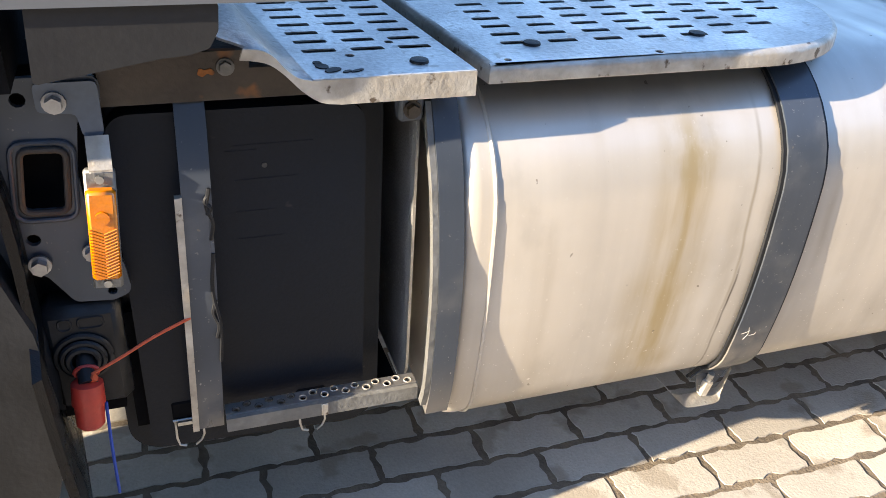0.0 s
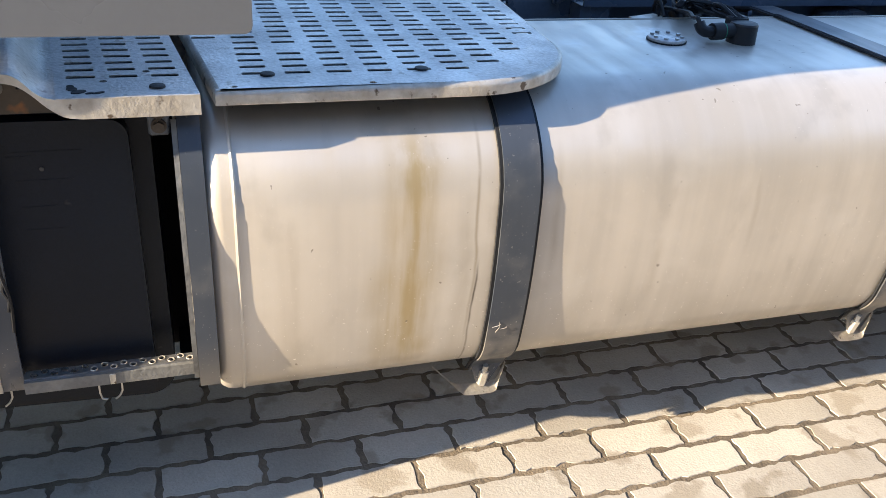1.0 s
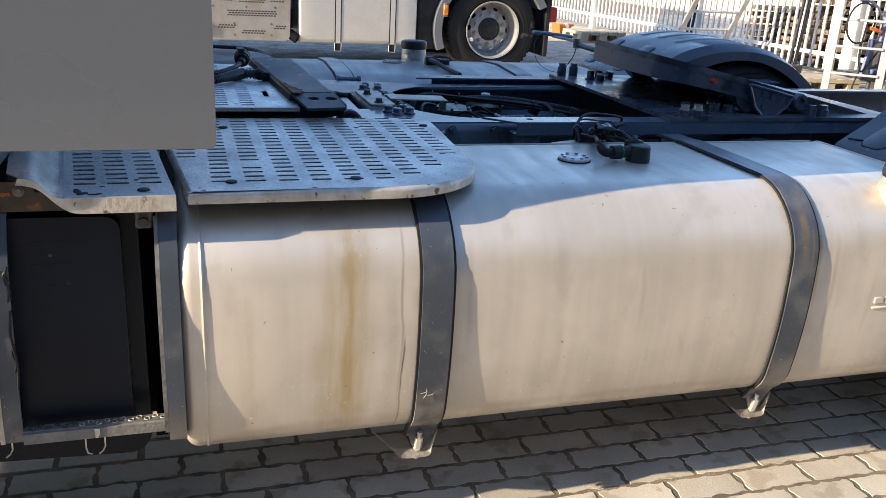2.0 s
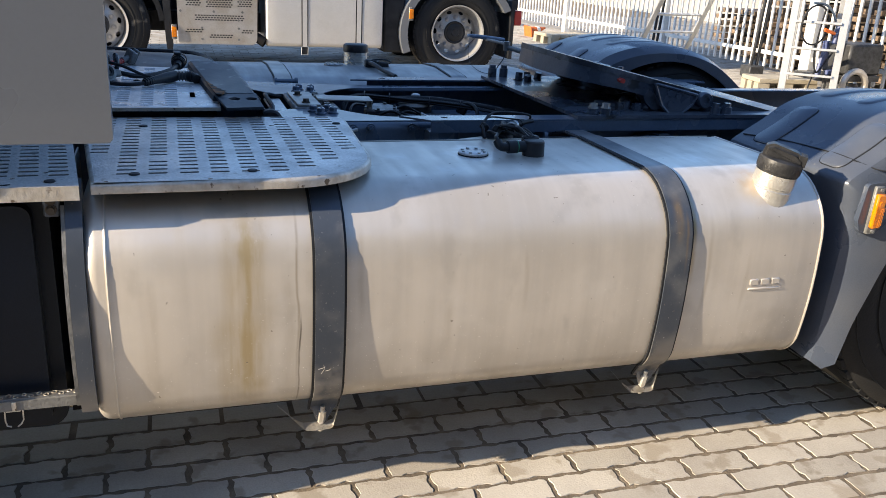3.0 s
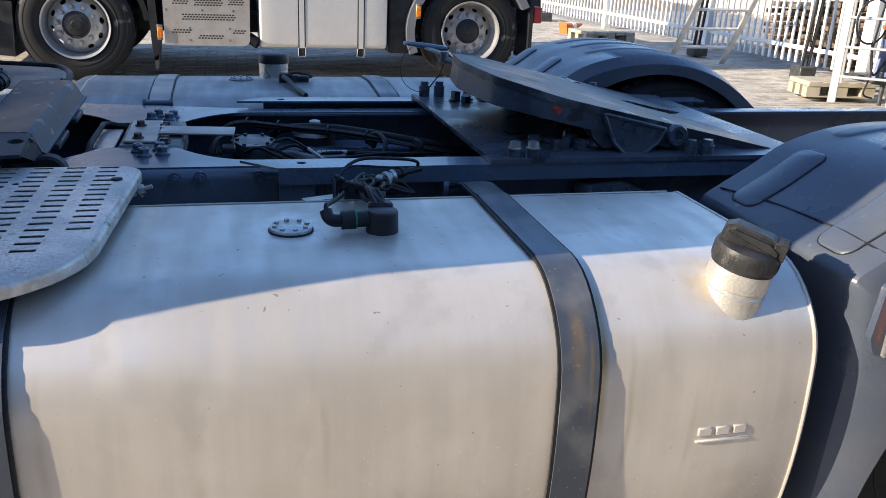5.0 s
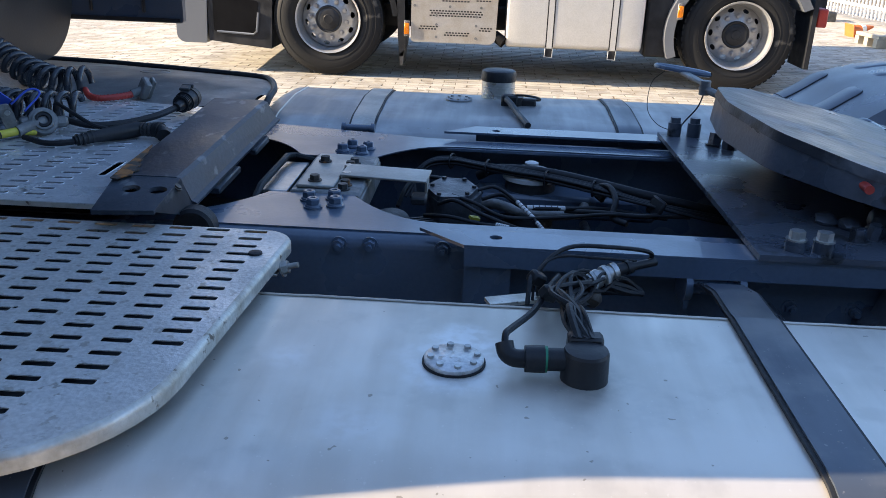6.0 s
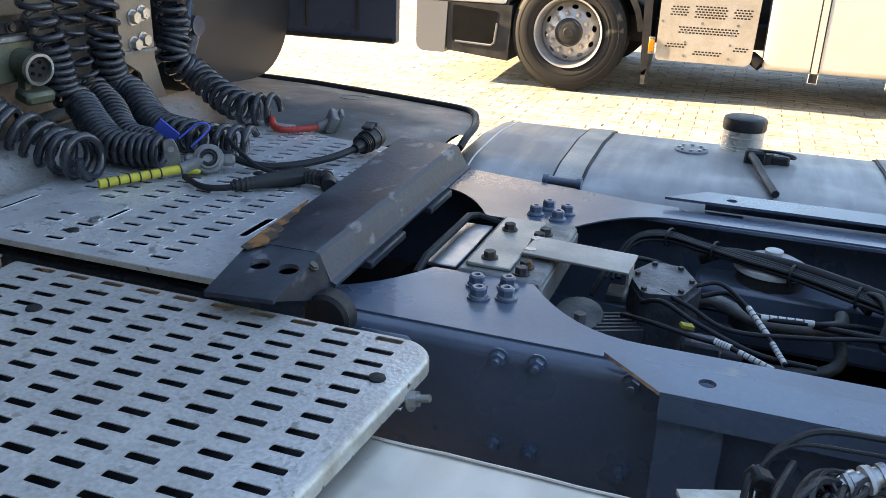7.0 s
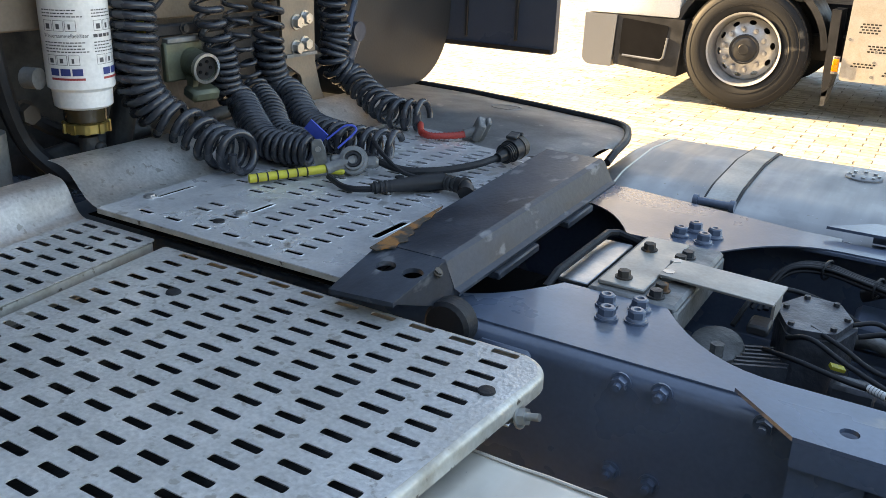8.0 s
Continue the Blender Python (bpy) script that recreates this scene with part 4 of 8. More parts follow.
def cross_beam():
    """The worn beam over the rails, hat-shaped and laid slightly askew, its ends tapered into tongues."""
    T = 0.955

    def skew(bm):
        for v in bm.verts:
            v.co.x -= float(np.interp(v.co.x, [0.295, 0.446], [0.075, 0.03])) * (v.co.y + 0.39)
        return bm

    sec = [(0.284, T - 0.085), (0.295, T - 0.008), (0.304, T), (0.415, T), (0.424, T - 0.005), (0.442, T - 0.046), (0.452, T - 0.05), (0.45, T - 0.057), (0.436, T - 0.054), (0.414, T - 0.014), (0.31, T - 0.014), (0.292, T - 0.085)]
    b = bm_new()
    prism(b, sec, "y", -0.39, 0.37)
    p = part("cross_beam", skew(b), BEAM, truck, "worn black steel cross beam with rust at its end")
    p.data.set_sharp_from_angle(angle=radians(20))
    y0, ye = -0.389, -0.56
    hol = [circle(0.35 + 0.051 * k, y0 - 0.066, 0.0175, 16) for k in range(2)]
    t = sheet([(0.297, y0), (0.312, ye), (0.425, ye + 0.012), (0.424, y0)], hol, 0.008)
    t.transform(Matrix.Translation((0, y0, T - 0.001)) @ pose(0, 0, 0, 5.0) @ Matrix.Translation((0, -y0, 0)))
    part("beam_tongue", skew(t), BEAM, p)
    t = bm_new()
    vs = [t.verts.new(v) for v in ((0.424, y0, T - 0.004), (0.446, y0 - 0.002, T - 0.06), (0.438, y0 - 0.06, T - 0.055), (0.425, ye + 0.014, T - 0.018))]
    t.faces.new(vs)
    bmesh.ops.solidify(t, geom=t.faces[:], thickness=0.007)
    part("tongue_side", skew(t), BEAM, p)
    t = bm_new()
    hexbolt(t, (0.425, -0.42, T - 0.012), (0.6, 0, 0.8), 0.007, 0.006)
    part("bolt", skew(t), BROWN, p)
    r = sheet([(0.299, -0.425), (0.314, -0.43), (0.322, -0.412), (0.334, -0.4), (0.328, -0.38), (0.336, -0.362), (0.325, -0.345), (0.327, -0.325), (0.315, -0.312), (0.318, -0.29), (0.311, -0.268), (0.312, -0.24), (0.306, -0.215), (0.304, -0.18), (0.299, -0.165), (0.299, -0.22), (0.298, -0.33)], (), 0.002)
    bmesh.ops.translate(r, verts=r.verts, vec=(0, 0, T + 0.0035))
    part("rust_patch", skew(r), RUST, p, "patch of orange rust")
    for y0, y1 in ((-0.26, -0.09), (0.06, 0.2)):
        r = bm_new()
        box(r, 0.428, 0.46, y0, y1, T - 0.074, T - 0.058, 0.003)
        part("beam_flange", skew(r), BEAM, p)
    r = bm_new()
    lathe(r, [(0.034, -0.02), (0.04, -0.014), (0.04, 0.014), (0.034, 0.02)], pose(0.462, -0.432, 0.872, 90), 24)
    part("rubber_buffer", r, RUBBER, p)


cross_beam()


# ---- fifth wheel ----
def fifth_wheel():
    b = sheet([(1.495, -0.492), (2.42, -0.492), (2.42, 0.465), (1.485, 0.465)], (), 0.012)
    bmesh.ops.translate(b, verts=b.verts, vec=(0, 0, 0.8975))
    p = part("mounting_plate", b, GREASE, truck, "greasy dark steel fifth-wheel mounting plate")
    for x, y in ((1.566, -0.458), (1.615, -0.459), (2.06, -0.462), (2.108, -0.462), (1.522, 0.425), (1.575, 0.425), (2.15, 0.42)):
        r = bm_new()
        c = (x, y, 0.8975)
        rod(r, c, (x, y, 0.8975 + (0.02 if y < 0 else 0.034)), 0.0185, 14)
        part("bolt_sleeve", r, GREASE, p)
        r = bm_new()
        zb = 0.917 if y < 0 else 0.931
        rod(r, (x, y, zb), (x, y, zb + 0.0035), 0.0185, 16)
        rod(r, (x, y, zb + 0.003), (x, y, zb + 0.018), 0.0145, 6, 0.014)
        part("plate_bolt", r, BRIGHT if y < 0 and x < 2 else GREASE, p)
    rnd = random.Random(3)
    for x, y in ((1.7, -0.4), (1.735, -0.38), (1.77, -0.4), (1.82, -0.37), (1.66, 0.36), (1.72, 0.38), (1.64, 0.3), (1.61, 0.33)):
        r = bm_new()
        hexbolt(r, (x, y, 0.8975), (rnd.uniform(-0.2, 0.2), rnd.uniform(-0.2, 0.2), 1), rnd.uniform(0.012, 0.017), rnd.uniform(0.018, 0.034))
        part("plate_bolt", r, GREASE, p)
    for k in range(5):
        r = bm_new()
        bmesh.ops.create_icosphere(r, subdivisions=2, radius=1.0)
        for v in r.verts:
            v.co *= rnd.uniform(0.85, 1.1)
        r.transform(Matrix.Translation((1.68 + 0.035 * k, -0.33 + rnd.uniform(-0.05, 0.05), 0.905)) @ Matrix.Diagonal((0.022, 0.026, rnd.uniform(0.014, 0.03), 1)))
        part("grease_lump", r, GREASE, p)
    # coupling plate, tipped back on its pivots
    t = bm_new()
    rim = rounded([(0.3, 0.42), (-0.4, 0.415), (-0.53, 0.25), (-0.568, 0.0), (-0.53, -0.25), (-0.4, -0.415), (0.3, -0.42)], [0, 0.1, 0.14, 0.3, 0.14, 0.1, 0], 6)
    out = rim + [(0.36, -0.39), (0.5, -0.28), (0.5, -0.2), (0.12, -0.055), (0.02, -0.05), (-0.03, 0.0), (0.02, 0.05), (0.12, 0.055), (0.5, 0.2), (0.5, 0.28), (0.36, 0.39)]
    m = Matrix.Translation((2.09, 0.0, 0.952)) @ pose(0, 0, 0, 0, 12.5, 0)
    t = sheet(out, (), 0.02)
    t.transform(m)
    cp = part("coupling_plate", t, PLATETOP, truck, "tilted greasy fifth-wheel coupling plate")
    # deep side wall under the plate
    sk = bm_new()
    n = len(rim)
    depth = lambda x: 0.064 if x > -0.4 else 0.064 + 0.1 * (-0.4 - x)
    rows = [[sk.verts.new((x * f, y * f, z - (depth(x) if k in (1, 2) else 0))) for x, y in rim] for k, (f, z) in enumerate(((0.998, -0.004), (0.985, 0.0), (0.95, 0.0), (0.95, -0.02)))]
    for a, c in zip(rows, rows[1:]):
        for k in range(n - 1):
            sk.faces.new((a[k], a[k + 1], c[k + 1], c[k]))
    bmesh.ops.recalc_face_normals(sk, faces=sk.faces)
    sk.transform(m)
    part("skirt", sk, GREASE, cp, "greasy side wall of the coupling")
    for s in (-1, 1):
        r = bm_new()
        prism(r, rounded([(1.775, 0.99), (1.8, 0.93), (1.832, 0.9), (1.868, 0.905), (1.9, 0.94), (1.96, 0.945), (2.03, 0.915), (2.06, 0.9), (2.13, 0.9), (2.12, 0.925), (2.0, 0.97), (1.9, 0.995)], 0.015, 3), "y", s * 0.375 - 0.03, s * 0.375 + 0.03)
        rod(r, (2.04, s * 0.43, 0.94), (2.04, s * 0.315, 0.94), 0.026, 16)
        part("pivot_bracket", r, GREASE, cp)
        r = bm_new()
        lathe(r, [(0.026, -0.02), (0.03, -0.012), (0.03, 0.014), (0.026, 0.02), (0.013, 0.02), (0.012, 0.01), (0.004, 0.01)], pose(2.03, s * 0.423, 0.94, 90 if s < 0 else -90), 20)
        part("pivot_boss", r, GREASE, cp, "round cast pivot boss")
        r = bm_new()
        lug = rounded([(1.81, 1.0), (1.99, 0.96), (1.972, 0.925), (1.93, 0.892), (1.888, 0.886), (1.845, 0.925)], [0.004, 0.004, 0.02, 0.022, 0.022, 0.03], 4)
        prism(r, lug, "y", s * 0.42 - 0.02, s * 0.42 + 0.02)
        bmesh.ops.bevel(r, geom=r.edges[:], offset=0.003, segments=1, affect="EDGES")
        part("pivot_shield", r, GREASE, cp, "cast pivot housing")
        r = bm_new()
        loop = [Vector((x, s * 0.4415, z)) for x, z in lug]
        tube(r, loop + loop[:1], 0.0055, 6, False)
        part("lug_rim", r, GREASE, cp)
        for x, z in ((1.875, 0.968), (1.91, 0.958), (1.88, 0.928)):
            r = bm_new()
            rod(r, (x, s * 0.439, z), (x, s * 0.445, z), 0.011, 12)
            part("rivet", r, GREASE, cp)
    r = bm_new()
    rod(r, (1.692, -0.39, 1.006), (1.69, -0.424, 1.006), 0.0085, 14)
    part("reflector_button", r, RED, cp, "small red button")
    # release handle
    r = bm_new()
    rod(r, (1.68, 0.36, 1.0), (1.6, 0.472, 1.022), 0.011, 10)
    rod(r, (1.6, 0.472, 1.006), (1.6, 0.472, 1.045), 0.015, 10)
    obox(r, pose(1.592, 0.57, 1.034, 0, 0, 96), 0.21, 0.024, 0.01, 0.003)
    part("release_lever", r, CASTLIGHT, cp, "pale bare release lever")
    r = bm_new()
    along, across = Vector((0.068, -0.056, -0.003)), Vector((0.012, 0.016, 0.0))
    loop = [Vector((1.58, 0.687, 1.04)) + along * math.cos(a) + across * math.sin(a) for a in (2 * math.pi * k / 24 for k in range(25))]
    tube(r, loop, 0.0075, 8, False)
    part("pull_handle", r, CHASSIS, cp, "blue-grey loop pull handle")
    r = bm_new()
    cable(r, [(1.6, 0.472, 1.01), (1.585, 0.465, 0.97), (1.55, 0.45, 0.93), (1.53, 0.43, 0.905)], 0.0022, 5)
    cable(r, [(1.535, 0.72, 1.03), (1.49, 0.67, 1.0), (1.47, 0.58, 0.94), (1.49, 0.5, 0.91), (1.53, 0.44, 0.905)], 0.0012, 5)
    part("cord", r, RUBBER, cp)


fifth_wheel()


# ---- wheels ----
def wheel_meshes(drive):
    """Meshes of one wheel about the origin, its outer face towards -y."""
    turn = pose(0, 0, 0, 90, 0, 0)
    b = bm_new()
    prof = [(0.29, 0.12), (0.33, 0.15), (0.4, 0.152), (0.455, 0.142), (0.485, 0.125), (0.499, 0.1), (0.5, 0.0), (0.499, -0.1), (0.485, -0.125), (0.455, -0.142), (0.4, -0.152), (0.33, -0.15), (0.29, -0.12)]
    lathe(b, prof, turn, 56, True)
    for k in range(56):
        a = 2 * math.pi * k / 56
        for s in (-1, 1):
            obox(b, pose(0, 0, 0, 0, math.degrees(a), 0) @ pose(0.494, s * 0.1, 0, 0, 0, 0), 0.014, 0.04, 0.036 if drive else 0.05)
    for r0 in (0.36, 0.44):
        tube(b, [(r0 * math.cos(a), -0.1525 if r0 < 0.4 else -0.1455, r0 * math.sin(a)) for a in (2 * math.pi * k / 48 for k in range(49))], 0.0025, 4, False)
    tyre = to_mesh("tyre", b, TYREDUST)
    b = bm_new()
    d = 0.055 if drive else -0.02
    outline = circle(0, 0, 0.255, 40)
    hol = []
    for k in range(10):
        a = 2 * math.pi * k / 10 + 0.314
        hol.append([(0.216 * math.cos(a) + u * 0.018 * math.cos(a) - w * 0.03 * math.sin(a), 0.216 * math.sin(a) + u * 0.018 * math.sin(a) + w * 0.03 * math.cos(a)) for u, w in circle(0, 0, 1.0, 12)])
    hol.append(circle(0, 0, 0.12, 28))
    disc = sheet(outline, hol, 0.012)
    for v in disc.verts:
        r = math.hypot(v.co.x, v.co.y)
        v.co.z += (0.0 if r < 0.17 else -(r - 0.17) * (0.7 if drive else 0.9)) + (-d if drive else 0.02)
    merge(b, disc, pose(0, -0.08, 0, 90, 0, 0))
    lathe(b, [(0.286, 0.155), (0.3, 0.16), (0.302, 0.15), (0.288, 0.14), (0.278, 0.08), (0.255, 0.0), (0.25, -0.1), (0.262, -0.1), (0.27, 0.0), (0.28, 0.13)], turn, 48, True)
    rim = to_mesh("rim", b, RIM)
    b = bm_new()
    yh = -0.08 + (d if drive else -0.02)
    lathe(b, [(0.125, -yh - 0.06), (0.122, -yh + 0.012), (0.112, -yh + 0.02), (0.1, -yh + 0.016), (0.092, -yh + 0.024), (0.07, -yh + 0.028), (0.045, -yh + 0.03), (0.04, -yh + 0.036)], turn, 32)
    hub = to_mesh("wheel", b, BLACK)
    b = bm_new()
    rod(b, (0.168, yh, 0), (0.168, yh - 0.024, 0), 0.019, 6)
    rod(b, (0.168, yh, 0), (0.168, yh - 0.006, 0), 0.022, 12)
    rod(b, (0.168, yh - 0.02, 0), (0.168, yh - 0.034, 0), 0.01, 8)
    nut = to_mesh("wheel_nut", b, STEEL)
    return hub, tyre, rim, nut


STEER_WHEEL, DRIVE_WHEEL = wheel_meshes(False), wheel_meshes(True)


def put_wheel(parent, x, y, z, kind, turn=0, scale=1.0):
    hub, tyre, rim, nut = kind
    w = part("wheel", hub, None, parent)
    w.matrix_basis = Matrix.Translation((x, y, z)) @ pose(0, 0, 0, 0, turn, 0) @ Matrix.Scale(scale, 4)
    for nm, me in (("tyre", tyre), ("rim", rim)):
        part(nm, me, None, w)
    for k in range(10):
        n = part("wheel_nut", nut, None, w)
        n.matrix_basis = pose(0, 0, 0, 0, 36 * k, 0)


put_wheel(truck, 2.575, -1.058, 0.48, DRIVE_WHEEL, 12, 0.96)
put_wheel(truck, 2.575, -0.7, 0.48, DRIVE_WHEEL, 40, 0.96)
put_wheel(truck, 2.575, 0.7, 0.48, DRIVE_WHEEL, 50, 0.96)


# ---- wings over the drive wheels ----
def wing(side):
    s = side
    yi, yo = (0.66, 1.272) if s < 0 else (0.54, 1.235)
    # outline of the arch from the front foot over the top to the rear
    arch = [(1.967, 0.29), (1.977, 0.45), (1.985, 0.6), (1.988, 0.73), (1.97, 0.815), (1.968, 0.85), (2.01, 0.88), (2.08, 0.922), (2.17, 0.98), (2.3, 1.018), (2.45, 1.03), (2.6, 1.015), (2.74, 0.965), (2.86, 0.885), (2.97, 0.79)]
    inner = [(2.034, 0.29), (2.046, 0.34), (2.066, 0.42), (2.102, 0.515), (2.132, 0.592), (2.17, 0.668), (2.208, 0.748), (2.248, 0.82), (2.34, 0.875), (2.43, 0.912), (2.53, 0.925), (2.63, 0.905), (2.73, 0.855), (2.8, 0.8), (2.87, 0.72)]
    path = smooth_path([(x, 0, z) for x, z in arch], 4)
    pin = smooth_path([(x, 0, z) for x, z in inner], 4)
    b = bm_new()
    cols = []
    for o, i in zip(path, pin):
        ring = [(i.x, s * (yo + 0.006), i.z), (o.x + 0.034, s * (yo - 0.01), o.z - 0.02), (o.x + 0.008, s * (yo - 0.03), o.z - 0.002), (o.x, s * (yo - 0.06), o.z + 0.002), (o.x, s * 0.95, o.z + 0.008), (o.x, s * (yi + 0.04), o.z - 0.0), (o.x + 0.02, s * yi, o.z - 0.03), (o.x * 0.5 + i.x * 0.5, s * (yi - 0.005), o.z * 0.35 + i.z * 0.65)]
        if o.z < 0.62:
            ring = [(x, y if abs(y) > 1.0 else s * (1.0 + (abs(y) - 0.66) * 0.3), z) for x, y, z in ring]
        cols.append([b.verts.new(v) for v in ring])
    for a, c in zip(cols, cols[1:]):
        for k in range(7):
            b.faces.new((a[k], a[k + 1], c[k + 1], c[k]))
    bmesh.ops.recalc_face_normals(b, faces=b.faces)
    bmesh.ops.solidify(b, geom=b.faces[:], thickness=0.006)
    p = part("wing", b, FENDER, truck, "dark grey plastic mudguard")
    # raised pads on the front slope, and long shallow ribs over the top
    for x0, x1, y0, y1, h0 in ((1.985, 2.168, 0.775, 0.875, 0.006), (1.985, 2.172, 1.085, 1.185, 0.006), (2.25, 2.66, 0.735, 0.8, 0.004), (2.25, 2.66, 0.9, 0.965, 0.004), (2.25, 2.66, 1.06, 1.125, 0.004)):
        r = bm_new()
        surface = lambda x, y: float(np.interp(x, [q.x for q in path[20:]], [q.z for q in path[20:]])) + float(np.interp(y, [yi + 0.04, 0.95, yo - 0.06], [0.0, 0.008, 0.002]))
        rings = []
        slope = 0.006 if h0 > 0.005 else 0.016
        for d, h in ((0.0, -0.008), (0.001, 0.0), (slope * 0.5, h0 * 0.75), (slope, h0)):
            outline = rounded([(x0 + d, y0 + d), (x1 - d, y0 + d), (x1 - d, y1 - d), (x0 + d, y1 - d)], 0.028 - d, 5)
            full = []
            for (xa, ya), (xb, yb) in zip(outline, outline[1:] + outline[:1]):
                cuts = 12 if abs(xb - xa) > 0.06 else 1
                full += [(xa + (xb - xa) * j / cuts, ya + (yb - ya) * j / cuts) for j in range(cuts)]
            rings.append([r.verts.new((x, s * y, surface(x, y) + h)) for x, y in full])
        n = len(rings[0])
        for low, top in zip(rings, rings[1:]):
            for k in range(n):
                r.faces.new((low[k], low[(k + 1) % n], top[(k + 1) % n], top[k]))
        # the top is laid in strips across, so that it follows the arch
        last = rings[-1]
        left = sorted([v for v in last if v.co.y * s <= (y0 + y1) / 2], key=lambda v: v.co.x)
        right = sorted([v for v in last if v.co.y * s > (y0 + y1) / 2], key=lambda v: v.co.x)
        while len(left) > 1 and len(right) > 1:
            r.faces.new((left[0], left[1], right[1], right[0]))
            left.pop(0), right.pop(0)
        bmesh.ops.recalc_face_normals(r, faces=r.faces)
        rim = [(v.co.x, v.co.y, v.co.z + 0.0015) for v in rings[1]]
        part("pad" if h0 > 0.005 else "rib", r, FENDER, p)
        if h0 > 0.005:
            r = bm_new()
            tube(r, rim + rim[:1], 0.0014, 5, False)
            part("groove", r, RUBBER, p, "dark joint round the pad")
    r = bm_new()
    tube(r, smooth_path([(2.0, s * 0.72, 0.877), (2.018, s * 0.892, 0.893), (2.029, s * 1.1, 0.9), (2.03, s * 1.19, 0.897), (2.06, s * (yo - 0.006), 0.885), (2.16, s * (yo + 0.001), 0.885), (2.3, s * (yo + 0.001), 0.905), (2.5, s * (yo + 0.001), 0.975)], 5), 0.0022, 6)
    part("seam", r, RUBBER, p)
    return p


near_wing, far_wing = wing(-1), wing(1)


def marker(parent, x, y, z, h, w, tilt, label):
    m = pose(x, y, z, 0, tilt, 0)
    r = bm_new()
    obox(r, m @ pose(0, 0.004, 0), w, 0.012, h + 0.04, 0.003)
    base = part("marker_lamp", r, CASTLIGHT, parent, label)
    r = bm_new()
    obox(r, m @ pose(0, -0.008, 0), w * 0.94, 0.016, h, 0.004)
    part("lens", r, ORANGE, base, "orange ribbed lens")
    for s in (-1, 1):
        r = bm_new()
        c = m @ Vector((0, -0.003, s * (h / 2 + 0.01)))
        rod(r, c, c + Vector((0, -0.004, 0)), 0.005, 8)
        part("screw", r, BRIGHT, base)
    r = bm_new()
    c = m @ Vector((0, -0.0165, h * 0.22))
    rod(r, c + Vector((0, 0.001, 0)), c - Vector((0, 0.002, 0)), w * 0.24, 20)
    part("lens_boss", r, ORANGE, base)
    # herringbone ribs of the lower two thirds
    r = bm_new()
    k = -h * 0.46
    while k < h * 0.06:
        for s in (-1, 1):
            tube(r, [m @ Vector((0, -0.0163, k)), m @ Vector((s * w * 0.43, -0.0163, k + w * 0.2))], 0.0009, 5)
        k += 0.0042
    part("lens_ribs", r, ORANGE, base)


r = bm_new()
prism(r, rounded([(2.0, 0.744), (2.013, 0.709), (2.068, 0.699), (2.106, 0.759), (2.116, 0.824), (2.078, 0.854), (2.013, 0.849)], 0.012, 4), "y", -1.278, -1.262)
part("lamp_recess", r, FENDER, near_wing)
marker(near_wing, 2.048, -1.2855, 0.775, 0.1, 0.034, 2, "orange side marker lamp on the mudguard")


# ---- cab: side fairings, rear wall and what sits below it ----
b = bm_new()
prism(b, rounded([(-3.1, 1.001), (0.055, 1.001), (0.055, 1.28), (0.58, 1.5), (0.74, 1.8), (0.7, 2.05), (0.0, 2.9), (-3.1, 3.2)], [0.0, 0.012, 0.02, 0.02, 0.05, 0.05, 0.1, 0.0], 3), "y", -1.297, -1.265)
part("side_fairing", b, CABGREY, truck, "smooth grey cab side fairing panel")
# grey panel in shadow: the shade is put into its darker colour
b = bm_new()
prism(b, rounded([(-0.95, 1.045), (-0.148, 1.045), (-0.148, 3.3), (-0.95, 3.3)], [0, 0.012, 0.1, 0], 3), "y", 1.27, 1.3)
far_fairing = part("side_fairing", b, FENDER, truck, "side fairing panel coloured dark for its shaded inner face, with pressed ribs")
for x in (-0.5, -0.3):
    b = bm_new()
    box(b, x, x + 0.012, 1.262, 1.272, 1.08, 1.6, 0.003)
    part("rib", b, DARKGREY, far_fairing)
b = bm_new()
box(b, -0.9, -0.16, 1.264, 1.272, 1.05, 1.062)
part("trim_strip", b, RUBBER, far_fairing)
b = bm_new()
box(b, -3.1, -0.86, -1.24, 1.24, 1.42, 3.7, 0.08, 3)
part("cab_body", b, CABGREY, truck, "grey cab shell")
b = bm_new()
box(b, -3.0, -0.72, -1.29, -0.98, 0.99, 1.6)
part("lower_cab", b, DARKGREY, truck, "dark lower cab side")
b = bm_new()
box(b, -1.0, -0.8, -1.2, 0.62, 0.62, 1.6)
box(b, -0.8, -0.76, -0.9, -0.42, 1.0, 1.4, 0.02)
part("bulkhead", b, CAST, truck, "dark engine compartment behind the cab")
b = bm_new()
prism(b, rounded([(0.62, 0.93), (1.262, 0.93), (1.262, 1.7), (0.62, 1.7)], [0.08, 0.24, 0, 0], 10), "x", -1.1, -0.56)
part("mudguard", b, DARKGREY, truck, "dusty dark rounded mudguard shell below the cab")
# lower skirt of the near side, seen under the fairing
b = bm_new()
prism(b, rounded([(-0.488, 1.0), (-0.312, 1.0), (-0.314, 0.972), (-0.324, 0.954), (-0.345, 0.948), (-0.37, 0.946), (-0.492, 0.925)], [0.004, 0.004, 0.008, 0.008, 0.004, 0, 0.004], 3), "y", -1.289, -1.06)
part("lower_skirt", b, DARKGREY, truck, "dark grey corner skirt below the fairing")
# black block added for the dark recess beside the skirt
b = bm_new()
box(b, -0.8, -0.52, -1.24, -1.0, 0.9, 1.0)
part("skirt_inner", b, VOIDM, truck)
b = bm_new()
box(b, -0.44, -0.275, -1.19, -1.18, 0.86, 0.918)
box(b, -0.275, -0.04, -1.19, -1.18, 0.86, 0.897)
cs = part("cross_strip", b, BROWN, truck, "rusty brown steel strip above the box")
